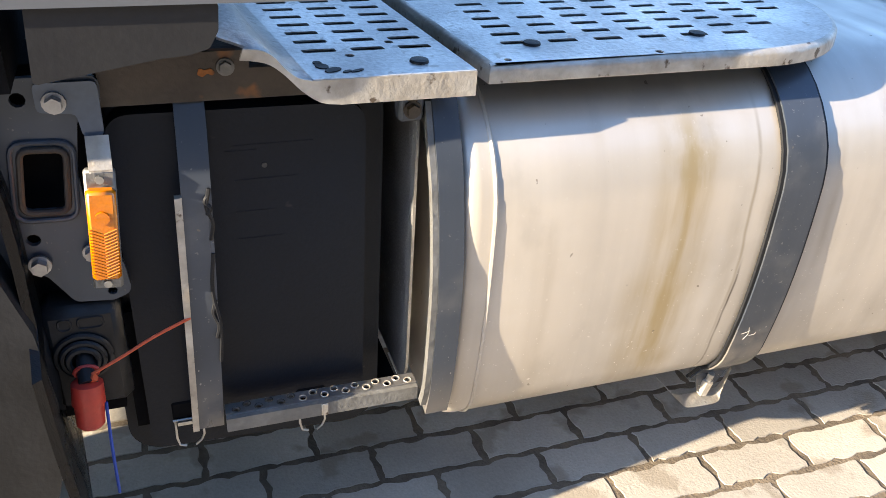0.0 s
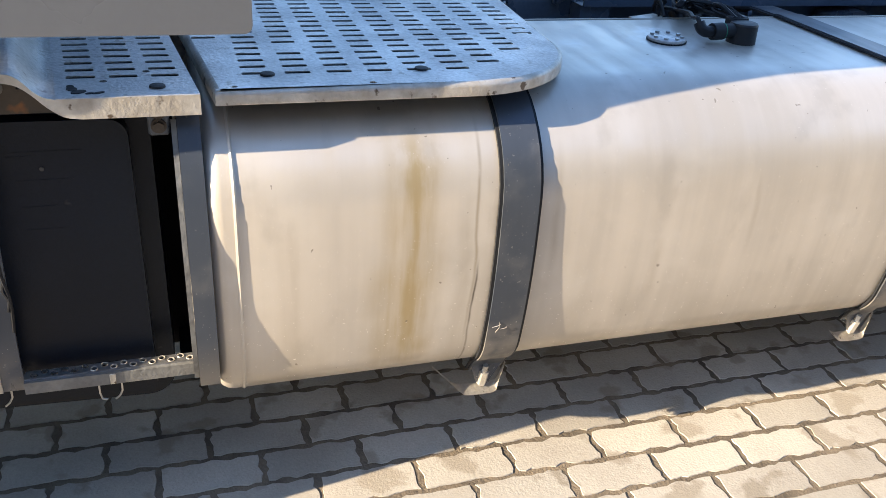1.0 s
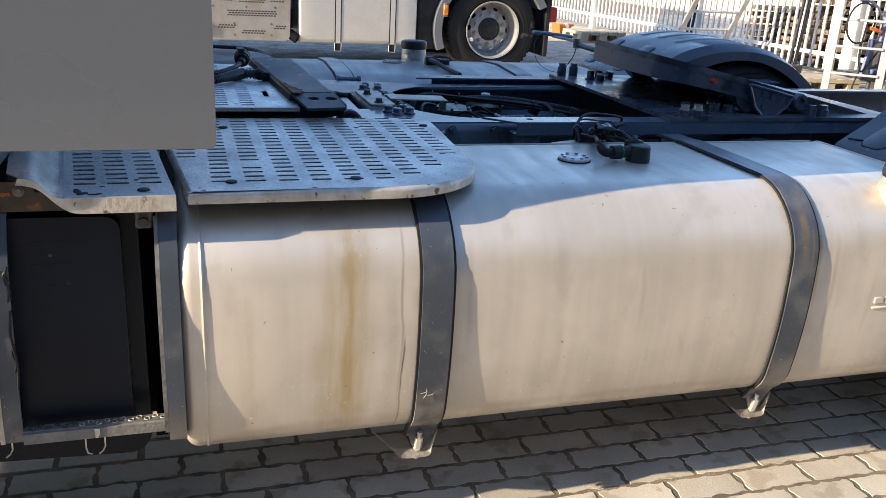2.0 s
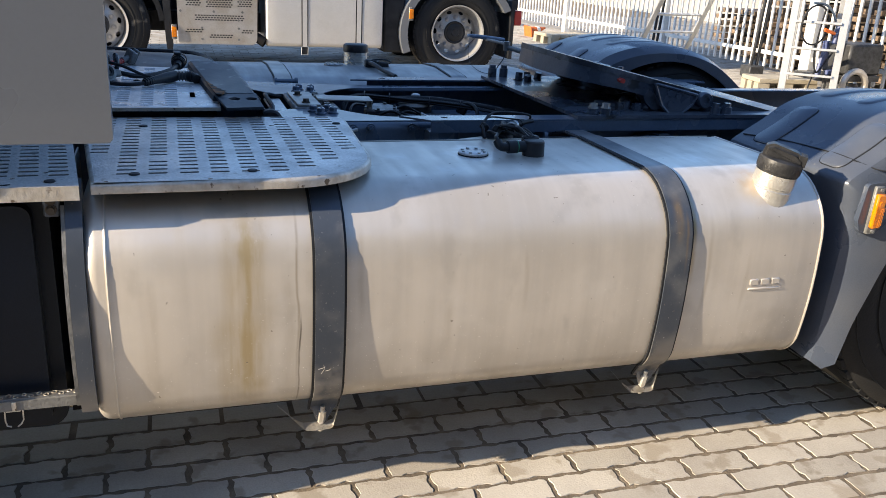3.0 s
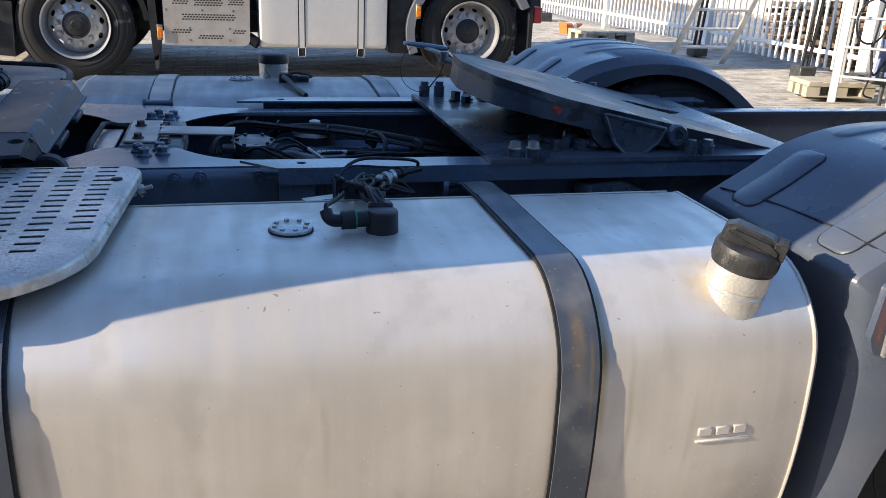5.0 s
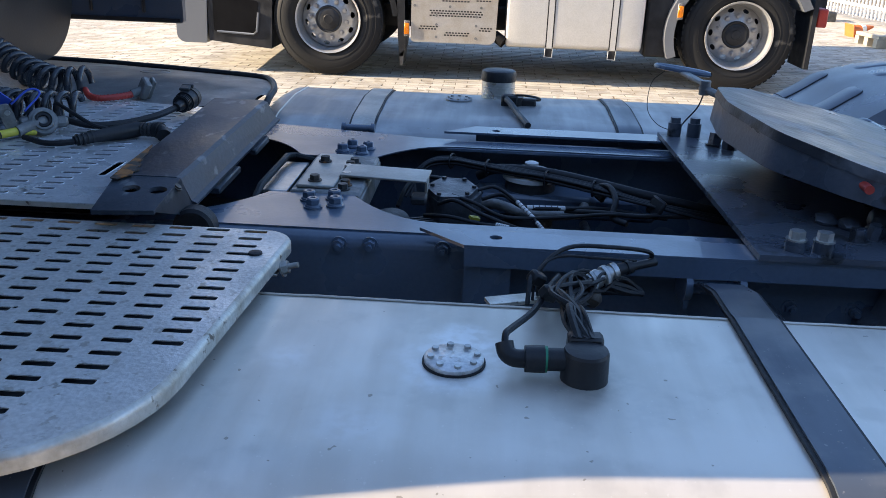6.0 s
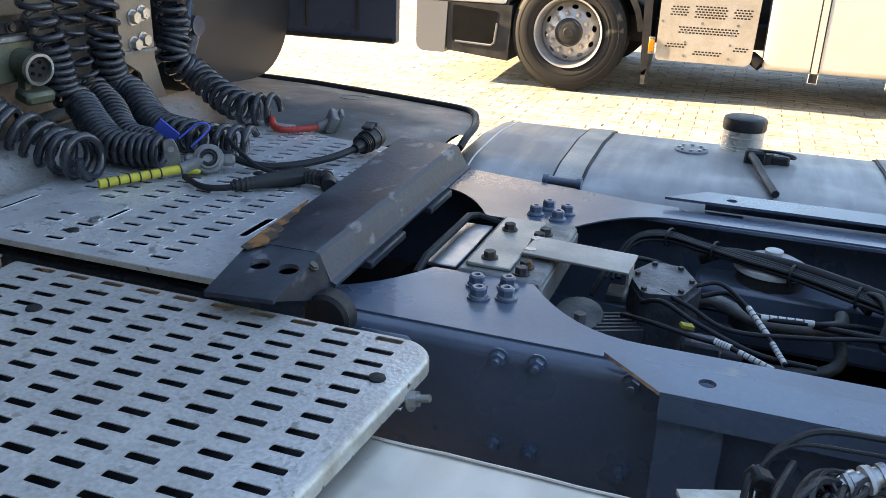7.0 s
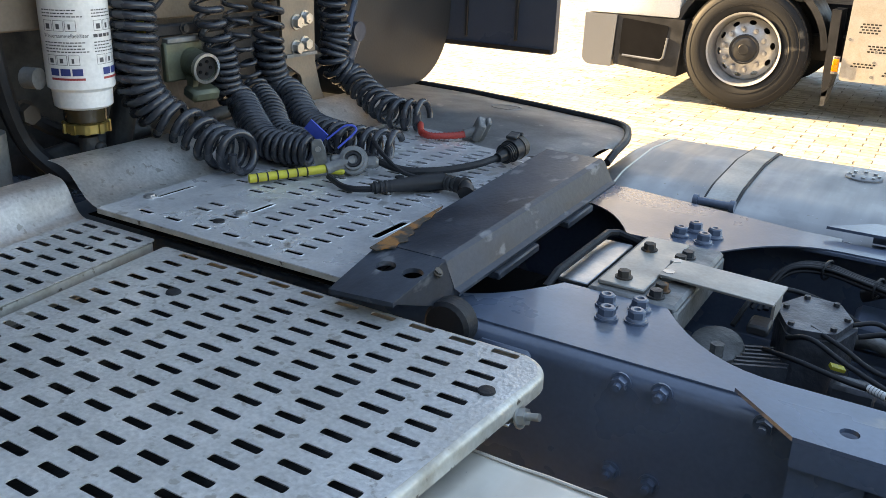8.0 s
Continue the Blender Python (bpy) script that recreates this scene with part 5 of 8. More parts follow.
b = bm_new()
hexbolt(b, (-0.302, -1.19, 0.9), (0, -1, 0), 0.0072, 0.008)
part("bolt", b, CASTLIGHT, cs)
b = bm_new()
prism(b, rounded([(-0.334, 0.892), (-0.328, 0.889), (-0.322, 0.893), (-0.317, 0.89), (-0.313, 0.894), (-0.318, 0.899), (-0.325, 0.897), (-0.331, 0.9)], 0.002, 2), "y", -1.1912, -1.189)
part("rust_patch", b, RUST, cs)
# front wheel arch lining at the near side
b = bm_new()
arc = [(-1.2 + 0.66 * math.cos(radians(a)), 0.5 + 0.62 * math.sin(radians(a))) for a in range(-40, 100, 10)]
arc2 = [(-1.2 + 0.55 * math.cos(radians(a)), 0.5 + 0.55 * math.sin(radians(a))) for a in range(-40, 100, 10)]
prism(b, arc + arc2[::-1], "y", -1.25, -0.8)
part("wheel_arch", b, BLACK, truck, "black wheel arch lining")
b = bm_new()
fl = smooth_path([(-0.6, 0, 0.96), (-0.565, 0, 0.86), (-0.548, 0, 0.75), (-0.546, 0, 0.6), (-0.54, 0, 0.45), (-0.532, 0, 0.33), (-0.53, 0, 0.2)], 4)
rows = [[b.verts.new((q.x + dx, y + (0.05 if q.z > 0.6 and y < -1.2 else 0.0), q.z)) for y, dx in ((-1.285, -0.012), (-1.278, -0.002), (-1.24, 0.0), (-1.15, -0.012), (-1.0, -0.03), (-0.88, -0.045))] for q in fl]
for p, q in zip(rows, rows[1:]):
    for k in range(5):
        b.faces.new((p[k], p[k + 1], q[k + 1], q[k]))
bmesh.ops.solidify(b, geom=b.faces[:], thickness=0.006)
bmesh.ops.recalc_face_normals(b, faces=b.faces)
part("mud_flap", b, DIRTYBLACK, truck, "glossy black mud flap streaked with dried mud")
put_wheel(truck, -1.2, -1.07, 0.5, STEER_WHEEL, 0)


# ---- black reservoir in its frame ----
b = bm_new()
sec = rounded([(-0.475, 0.297), (-0.475, 0.876), (-0.1, 0.872), (-0.1, 0.282)], [0.05, 0.06, 0.06, 0.05], 6)
prism(b, sec, "y", -1.175, -0.7)
bmesh.ops.bevel(b, geom=[e for e in b.edges if e.verts[0].co.y < -1.17 and e.verts[1].co.y < -1.17], offset=0.032, segments=6, affect="EDGES")
reservoir = part("reservoir", b, BOXGREY, truck, "black plastic reservoir with faint moulded lines")
for k, (x0, x1, z) in enumerate(((-0.3, -0.2, 0.792), (-0.31, -0.27, 0.785), (-0.3, -0.22, 0.745), (-0.3, -0.25, 0.7), (-0.3, -0.24, 0.66))):
    b = bm_new()
    box(b, x0, x1, -1.1756, -1.174, z, z + 0.0022)
    part("moulded_line", b, BOXGREY, reservoir)
b = bm_new()
rod(b, (-0.262, -1.174, 0.765), (-0.262, -1.1765, 0.765), 0.0035, 8)
part("moulded_boss", b, CAST, reservoir)
b = bm_new()
prism(b, rounded([(-1.176, 0.4), (-1.176, 0.8), (-1.15, 0.885), (-0.8, 0.885), (-0.8, 0.36), (-1.16, 0.36)], 0.01, 2), "x", -0.064, -0.06)
part("side_plate", b, SIDEPLATE, truck, "dull speckled aluminium plate between reservoir and tank")
# black blocks added to close the gap, in place of its deep shade
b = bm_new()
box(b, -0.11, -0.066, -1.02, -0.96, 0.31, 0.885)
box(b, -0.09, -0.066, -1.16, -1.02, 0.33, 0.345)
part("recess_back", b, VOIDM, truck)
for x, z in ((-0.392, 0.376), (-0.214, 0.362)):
    # raised black slab drawn as the shade of the latch recess
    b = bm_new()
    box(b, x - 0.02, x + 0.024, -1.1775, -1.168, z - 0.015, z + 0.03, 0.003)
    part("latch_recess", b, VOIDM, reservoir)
    b = bm_new()
    tube(b, [(x - 0.017, -1.179, z), (x - 0.017, -1.184, z - 0.03), (x - 0.014, -1.186, z - 0.042), (x - 0.005, -1.186, z - 0.045)], 0.0018, 6)
    tube(b, [(x + 0.021, -1.179, z), (x + 0.021, -1.184, z - 0.03), (x + 0.016, -1.186, z - 0.039), (x + 0.008, -1.186, z - 0.046)], 0.0018, 6)
    tube(b, [(x - 0.02, -1.18, z), (x + 0.022, -1.18, z)], 0.0018, 6)
    box(b, x - 0.014, x + 0.018, -1.183, -1.177, z - 0.009, z - 0.003)
    part("wire_latch", b, BRIGHT, reservoir, "bright wire latch")


# frame
def leaning_band(line, x0, x1, thick, lean):
    """A band whose lower end lies further forward."""
    q = bm_new()
    band(q, line, x0, x1, thick)
    for v in q.verts:
        v.co.x += lean * (v.co.z - 0.8)
    return q


def smooth_yz(pts):
    return [(q.y, q.z) for q in smooth_path([(0, y, z) for y, z in pts], 3)]


arc = [(-1.2, 0.375), (-1.207, 0.45), (-1.211, 0.6), (-1.211, 0.7), (-1.209, 0.75), (-1.203, 0.79), (-1.193, 0.825), (-1.179, 0.855), (-1.16, 0.885), (-1.137, 0.912), (-1.11, 0.935)]
fr = part("holding_strap", leaning_band(arc, -0.365, -0.33, -0.005, 0.03), STRAP, truck, "grey steel holding strap")
part("strap_flange", leaning_band([(y + 0.004, z) for y, z in arc[:5]], -0.373, -0.3645, -0.012, 0.03), LIP, fr, "bare worn strap edge")
b = bm_new()
for z0, z1, x in ((0.69, 0.76, -0.337), (0.725, 0.752, -0.3385), (0.5, 0.67, -0.339), (0.54, 0.6, -0.341)):
    tube(b, smooth_path([(x, -1.2165, z0), (x + 0.004, -1.217, (z0 * 2 + z1) / 3), (x - 0.002, -1.217, (z0 + 2 * z1) / 3), (x + 0.003, -1.2155, z1)], 4), 0.0026, 6)
part("rubber_smear", b, RUBBER, fr, "black run of sealant on the strap")
b = bm_new()
band(b, smooth_yz([(-1.232, 0.385), (-1.247, 0.45), (-1.252, 0.56), (-1.249, 0.64), (-1.229, 0.74), (-1.203, 0.8), (-1.178, 0.845), (-1.15, 0.878)]), -0.058, -0.024, -0.03)
part("holding_frame", b, STRAP, truck, "grey steel end frame")
b = bm_new()
band(b, smooth_yz([(-1.25, 0.4), (-1.264, 0.45), (-1.269, 0.56), (-1.266, 0.64), (-1.246, 0.74), (-1.22, 0.8), (-1.2, 0.845)]), -0.0665, -0.0585, -0.012)
part("frame_edge", b, CASTLIGHT, truck)
b = bm_new()
box(b, -0.34, -0.06, -1.226, -1.218, 0.379, 0.402)
bar = part("lower_bar", b, CASTLIGHT, truck, "zinc-plated lower bar with a perforated tread")
hol = []
for k in range(17):
    hol.append(circle(-0.325 + 0.0158 * k, -1.2115 + (0.0085 if k % 2 else 0.0), 0.0048, 10))
b = sheet([(-0.34, -1.218), (-0.06, -1.218), (-0.06, -1.196), (-0.34, -1.196)], hol, 0.003)
bmesh.ops.translate(b, verts=b.verts, vec=(0, 0, 0.405))
tr = part("perforated_tread", b, STEEL, bar)
dirty = part("tread_collar", bm_new(), CAST, tr, "dirty rims of the tread holes")
db = bm_new()
b = bm_new()
for kk, c in enumerate(hol):
    cx, cy = sum(q[0] for q in c) / len(c), sum(q[1] for q in c) / len(c)
    tube(b if kk > 5 else db, [(cx + 0.0055 * math.cos(a), cy + 0.0055 * math.sin(a), 0.4058) for a in (2 * math.pi * k / 10 for k in range(11))], 0.0009, 4, False)
db.to_mesh(dirty.data)
part("tread_collar", b, LIP, tr, "raised rims of the tread holes")
# black bar added below the tread to make its holes look shaded
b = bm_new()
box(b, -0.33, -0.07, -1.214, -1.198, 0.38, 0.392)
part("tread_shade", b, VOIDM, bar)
b = bm_new()
box(b, -0.206, -0.196, -1.2285, -1.2255, 0.38, 0.401, 0.001)
part("weld", b, LIP, bar)
b = bm_new()
box(b, -0.1, -0.068, -1.215, -1.19, 0.825, 0.88, 0.004)
clip = part("frame_clip", b, GREASE, truck)
for z in (0.842, 0.864):
    b = bm_new()
    hexbolt(b, (-0.084, -1.215, z), (0, -1, 0), 0.008, 0.01)
    part("bolt", b, BROWN, clip)

# ---- bracket ahead of the reservoir ----
hole = rounded([(-0.54, 0.741), (-0.493, 0.739), (-0.484, 0.815), (-0.53, 0.817)], 0.008, 3)
outl = rounded([(-0.64, 0.9), (-0.437, 0.9), (-0.44, 0.862), (-0.466, 0.852), (-0.476, 0.78), (-0.47, 0.7), (-0.442, 0.66), (-0.437, 0.615), (-0.46, 0.606), (-0.504, 0.61), (-0.53, 0.652), (-0.64, 0.7)], [0.0, 0.012, 0.01, 0.015, 0.01, 0.01, 0.02, 0.012, 0.01, 0.012, 0.02, 0], 3)
small = [circle(-0.522, 0.876, 0.0085, 10), circle(-0.536, 0.703, 0.008, 10), circle(-0.465, 0.665, 0.006, 8), circle(-0.462, 0.645, 0.007, 8), circle(-0.46, 0.62, 0.006, 8)]
b = sheet(outl, [hole] + small, 0.008)
b.transform(Matrix.Translation((0, -1.195, 0)) @ pose(0, 0, 0, 90))
brk = part("front_bracket", b, STRAP, truck, "grey cast bracket with a square opening")
b = bm_new()
ring = [(x, -1.197, z) for x, z in rounded([(-0.541, 0.74), (-0.492, 0.738), (-0.483, 0.816), (-0.531, 0.818)], 0.01, 3)]
tube(b, ring + ring[:1], 0.004, 8, False)
part("opening_rim", b, BROWN, brk, "rusty rim of the opening")
b = bm_new()
ring = [(x, -1.197, z) for x, z in rounded([(-0.55, 0.73), (-0.483, 0.728), (-0.474, 0.825), (-0.54, 0.828)], 0.014, 3)]
tube(b, ring + ring[:1], 0.003, 8, False)
part("opening_lip", b, STRAP, brk)
# black block added behind the bracket as the shade seen through its holes
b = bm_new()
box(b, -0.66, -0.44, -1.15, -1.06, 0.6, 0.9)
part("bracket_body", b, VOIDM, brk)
b = bm_new()
prism(b, rounded([(-0.505, 0.895), (-0.44, 0.895), (-0.44, 0.83), (-0.462, 0.83), (-0.466, 0.858), (-0.505, 0.862)], 0.006, 2), "y", -1.2, -1.1955)
part("gusset", b, CHASSIS, brk)
for x, z, r in ((-0.486, 0.873, 0.0088), (-0.534, 0.672, 0.009), (-0.475, 0.682, 0.0076)):
    b = bm_new()
    hexbolt(b, (x, -1.2, z), (0, -1, 0), r, 0.013)
    part("bracket_bolt", b, STEEL, brk)
b = bm_new()
band(b, [(-1.205, 0.765), (-1.222, 0.785), (-1.224, 0.8), (-1.21, 0.822), (-1.203, 0.832)], -0.461, -0.436, -0.003)
part("lamp_arm", b, LIP, truck)
marker(truck, -0.456, -1.225, 0.722, 0.118, 0.034, 4, "orange side marker lamp on a grey arm")
# coupling below the bracket
b = bm_new()
box(b, -0.552, -0.455, -1.2, -1.1, 0.44, 0.602, 0.012)
cb = part("socket_block", b, BLACK, truck, "black moulded socket block")
for k, (x0, x1, z0, z1) in enumerate(((-0.53, -0.515, 0.572, 0.588), (-0.507, -0.477, 0.572, 0.588))):
    b = bm_new()
    ring = [(x, -1.2005, z) for x, z in rounded([(x0, z0), (x1, z0), (x1, z1), (x0, z1)], 0.005, 2)]
    tube(b, ring + ring[:1], 0.0015, 5, False)
    part("moulded_mark", b, BLACK, cb)
for r in (0.033, 0.025, 0.018):
    b = bm_new()
    tube(b, [(-0.507 + r * math.cos(a), -1.203 - (0.033 - r) * 0.6, 0.53 + r * math.sin(a)) for a in (2 * math.pi * k / 24 for k in range(25))], 0.004, 6, False)
    part("socket_ring", b, BLACK, cb)
b = bm_new()
rod(b, (-0.506, -1.2, 0.53), (-0.504, -1.235, 0.51), 0.012, 14)
part("cap_neck", b, BLACK, cb)
b = bm_new()
tube(b, [(-0.505 + 0.014 * math.cos(a), -1.222, 0.52 + 0.009 * math.sin(a)) for a in (2 * math.pi * k / 16 for k in range(17))], 0.003, 6, False)
part("cap_loop", b, RED, cb)
b = bm_new()
m = Matrix.Translation((-0.506, -1.228, 0.512)) @ Vector((-0.03, -0.12, -0.55)).to_track_quat("Z", "Y").to_matrix().to_4x4()
lathe(b, [(0.014, 0), (0.0195, 0.004), (0.0205, 0.032), (0.0185, 0.035), (0.0175, 0.062), (0.014, 0.066)], m, 20)
part("dust_cap", b, RED, cb, "faded red rubber dust cap")
b = bm_new()
cable(b, [(-0.498, -1.232, 0.523), (-0.46, -1.232, 0.543), (-0.42, -1.226, 0.562), (-0.372, -1.217, 0.578)], 0.0022, 6)
rod(b, (-0.502, -1.233, 0.516), (-0.494, -1.236, 0.52), 0.005, 8)
part("cap_cord", b, REDWIRE, cb, "orange cap cord")
b = bm_new()
cable(b, [(-0.49, -1.215, 0.46), (-0.492, -1.225, 0.39), (-0.494, -1.222, 0.3)], 0.0024, 6)
part("wire", b, BLUE, cb, "blue hanging wire end")
# black blocks added below the bracket to keep that gap as dark as shade
b = bm_new()
box(b, -0.46, -0.44, -1.16, -1.15, 0.36, 0.56)
box(b, -0.6, -0.47, -1.16, -0.9, 0.4, 0.44)
part("bracket_lower", b, VOIDM, truck)


# ---- far tank ----
FT_SECTION = rounded([(0.5, 0.31), (0.5, 0.835), (0.62, 0.866), (0.86, 0.879), (1.08, 0.866), (1.25, 0.8), (1.25, 0.31)], [0.06, 0.05, 0.3, 0.4, 0.2, 0.1, 0.12], 6)
far_tank = part("fuel_tank", tank_body(bm_new(), FT_SECTION, 0.3, 1.86, 0.045), DARKTANK, truck, "brushed aluminium fuel tank on the far side")
b = bm_new()
ring = [(0.36, *p) for p in FT_SECTION]
tube(b, ring + ring[:1], 0.003, 6, False)
part("weld_seam", b, TANK, far_tank)
for x in (0.63, 1.43):
    line = sorted([p for p in offset_section(FT_SECTION, 0.003) if p[1] > 0.6 and p[0] < 1.2], key=lambda p: p[0])
    line += sorted([p for p in offset_section(FT_SECTION, 0.003) if p[1] > 0.4 and p[0] >= 1.2], key=lambda p: -p[1])
    line = [p for p in line if p[1] > 0.83 or p[0] > 0.8]
    b = bm_new()
    band(b, [(0.495, 0.868)] + [p for p in line if p[0] > 0.52], x - 0.034, x + 0.034, -0.004)
    st = part("strap", b, STRAP if x > 1 else SANDSTEEL, far_tank, "flat steel tank strap")
    b = bm_new()
    band(b, [(0.495, 0.864)] + [p for p in offset_line(line, 0.002) if p[0] > 0.52], x - 0.04, x + 0.04, -0.004)
    part("rubber_liner", b, RUBBER, far_tank)
    b = bm_new()
    rod(b, (x - 0.046, 0.49, 0.862), (x + 0.046, 0.49, 0.862), 0.01, 12)
    for s in (-1, 1):
        rod(b, (x + s * 0.037, 0.49, 0.862), (x + s * 0.048, 0.49, 0.862), 0.015, 14)
    part("strap_hinge", b, CHASSIS, far_tank)
b = bm_new()
lathe(b, [(0.045, 0), (0.045, 0.006), (0.042, 0.008)], pose(0.905, 0.9, 0.8765), 28)
part("gauge_flange", b, DARKTANK, far_tank)
for k in range(8):
    a = 2 * math.pi * k / 8
    b = bm_new()
    rod(b, (0.905 + 0.034 * math.cos(a), 0.9 + 0.034 * math.sin(a), 0.884), (0.905 + 0.034 * math.cos(a), 0.9 + 0.034 * math.sin(a), 0.889), 0.005, 8)
    part("screw", b, BRIGHT, far_tank)
filler(far_tank, (1.035, 1.02, 0.858), (0, 0.02, 1), "round banded aluminium filler neck", 1.2, False)
b = bm_new()
rod(b, (1.09, 0.86, 0.866), (1.09, 0.86, 0.905), 0.028, 18)
box(b, 1.1, 1.16, 0.845, 0.875, 0.87, 0.9, 0.006)
box(b, 1.045, 1.1, 0.83, 0.87, 0.868, 0.912, 0.006)
cable(b, [(1.06, 0.84, 0.9), (1.075, 0.78, 0.897), (1.095, 0.7, 0.884), (1.125, 0.58, 0.872)], 0.01, 8)
cable(b, [(1.08, 0.85, 0.91), (1.12, 0.83, 0.915), (1.165, 0.85, 0.905), (1.17, 0.89, 0.89), (1.13, 0.9, 0.89)], 0.004, 6)
part("fuel_sender", b, BLACK, far_tank, "black sender plug with two cables")
put_wheel(truck, 2.575, 1.05, 0.48, DRIVE_WHEEL, 30, 0.96)


# ---- parked truck across the yard ----
def parked_truck():
    G = 0.085
    t = thing("parked_truck", "white tractor truck with silver tank parked across the yard", "truck", (1.3, 7.1, G))
    Y = 5.93
    put_wheel(t, -0.49, Y + 0.14, 0.585, STEER_WHEEL, 8, 1.0)
    put_wheel(t, 3.21, Y + 0.16, 0.585, DRIVE_WHEEL, 20, 1.0)
    put_wheel(t, -0.49, Y + 2.1, 0.585, STEER_WHEEL, 0)
    put_wheel(t, 3.21, Y + 2.1, 0.585, DRIVE_WHEEL, 0)
    b = bm_new()
    box(b, -1.9, 0.25, Y + 0.02, Y + 2.4, 1.15, 3.6, 0.06, 2)
    box(b, -1.9, -1.05, Y + 0.0, Y + 2.4, 0.78, 1.2, 0.04, 2)
    part("cab_body", b, TRUCKWHITE, t, "white painted cab")
    b = bm_new()
    prism(b, rounded([(-1.9, 0.33), (-1.62, 0.33), (-1.6, 0.78), (-1.9, 0.78)], [0.08, 0.01, 0.0, 0], 5), "y", Y - 0.01, Y + 2.4)
    part("bumper_corner", b, CABGREY, t, "grey bumper corner")
    b = bm_new()
    prism(b, [(-1.6, 0.355), (-1.02, 0.30), (-1.0, 0.78), (-1.6, 0.78)], "y", Y, Y + 0.5)
    st = part("entry_step", b, BLACK, t, "black plastic entry step panel")
    # black slab on the panel, painted shade instead of a hollow step
    b = bm_new()
    prism(b, rounded([(-1.55, 0.44), (-1.16, 0.42), (-1.13, 0.72), (-1.55, 0.76)], 0.02, 3), "y", Y - 0.004, Y + 0.02)
    part("step_recess", b, VOIDM, st)
    b = bm_new()
    tube(b, [(-1.52, Y - 0.008, 0.44), (-1.18, Y - 0.008, 0.425), (-1.15, Y - 0.008, 0.45), (-1.13, Y - 0.008, 0.62)], 0.011, 6)
    part("step_edge", b, CABGREY, st)
    b = bm_new()
    arc = [(-0.49 + 0.64 * math.cos(radians(a)), 0.585 + 0.62 * math.sin(radians(a))) for a in range(5, 175, 8)]
    arc2 = [(-0.49 + 0.59 * math.cos(radians(a)), 0.585 + 0.57 * math.sin(radians(a))) for a in range(5, 175, 8)]
    prism(b, arc + arc2[::-1], "y", Y + 0.02, Y + 0.55)
    part("front_wing", b, BLACK, t, "black front mudguard")
    b = bm_new()
    prism(b, [(0.13, 0.95), (0.2, 0.95), (0.22, 0.42), (0.2, 0.28), (0.165, 0.28), (0.15, 0.45)], "y", Y + 0.02, Y + 0.36)
    part("mud_flap", b, RUBBER, t, "black rubber mud flap")
    b = bm_new()
    prism(b, [(0.165, 0.3), (0.21, 0.34), (0.2, 0.2), (0.17, 0.2)], "y", Y + 0.02, Y + 0.3)
    part("flap_tip", b, CAST, t)
    marker(t, 0.232, Y - 0.005, 0.535, 0.1, 0.05, 0, "orange side marker lamp")
    # perforated shield over the exhaust
    hol = []
    for cx, cz, nx, nz in ((0.42, 0.83, 5, 4), (0.67, 0.83, 9, 5), (0.92, 0.83, 5, 4), (0.67, 0.68, 17, 3), (0.42, 0.55, 6, 2), (0.68, 0.5, 8, 2), (0.94, 0.55, 4, 2), (0.67, 1.0, 9, 4)):
        for i in range(nx):
            for j in range(nz):
                hol.append(rect(cx + (i - (nx - 1) / 2) * 0.028 + (0.014 if j % 2 else 0), cz + (j - (nz - 1) / 2) * 0.021, 0.02, 0.0125))
    b = sheet(rounded([(0.27, 0.42), (1.04, 0.42), (1.06, 1.2), (0.27, 1.2)], [0.03, 0.06, 0, 0], 4), hol, 0.004)
    b.transform(Matrix.Translation((0, Y - 0.0, 0)) @ pose(0, 0, 0, 90))
    sh = part("heat_shield", b, SHIELD, t, "dusty perforated steel heat shield")
    for x, z in ((0.3, 0.74), (0.62, 0.74), (0.9, 0.74), (0.5, 0.66), (0.86, 0.66), (0.5, 0.58), (0.86, 0.58), (0.5, 0.47), (0.86, 0.47)):
        b = bm_new()
        rod(b, (x, Y, z), (x, Y - 0.003, z), 0.012, 10)
        part("bolt", b, CASTLIGHT, sh)
    b = bm_new()
    box(b, 0.275, 1.035, Y + 0.03, Y + 0.5, 0.43, 1.2, 0.02)
    part("shield_body", b, CAST, sh)
    b = bm_new()
    rod(b, (1.03, Y + 0.06, 0.5), (1.12, Y + 0.02, 0.44), 0.05, 16)
    part("exhaust_outlet", b, VOIDM, t, "dark exhaust outlet")
    sec = rounded([(Y, 0.405), (Y, 1.15), (Y + 0.65, 1.15), (Y + 0.65, 0.405)], [0.05, 0.1, 0.1, 0.05], 5)
    tk = part("fuel_tank", tank_body(bm_new(), sec, 1.13, 2.36, 0.03), FARTANK, t, "pale polished aluminium fuel tank")
    for x in (1.53, 2.1):
        b = bm_new()
        box(b, x - 0.024, x + 0.024, Y - 0.004, Y - 0.001, 0.41, 1.1)
        part("strap", b, FARTANK, tk)
        b = bm_new()
        for d in (-0.029, 0.029):
            box(b, x + d - 0.006, x + d + 0.006, Y - 0.0035, Y - 0.001, 0.42, 1.1)
        part("rubber_liner", b, RUBBER, tk)
        b = bm_new()
        box(b, x - 0.034, x + 0.034, Y - 0.004, Y + 0.05, 0.335, 0.405, 0.004)
        ft = part("strap_foot", b, BLACK, tk)
        b = bm_new()
        tube(b, [(x - 0.034, Y - 0.006, 0.41), (x - 0.038, Y - 0.006, 0.335), (x + 0.03, Y - 0.006, 0.33), (x + 0.034, Y - 0.006, 0.41)], 0.004, 6)
        part("bracket_edge", b, LADDER, ft)
    b = bm_new()
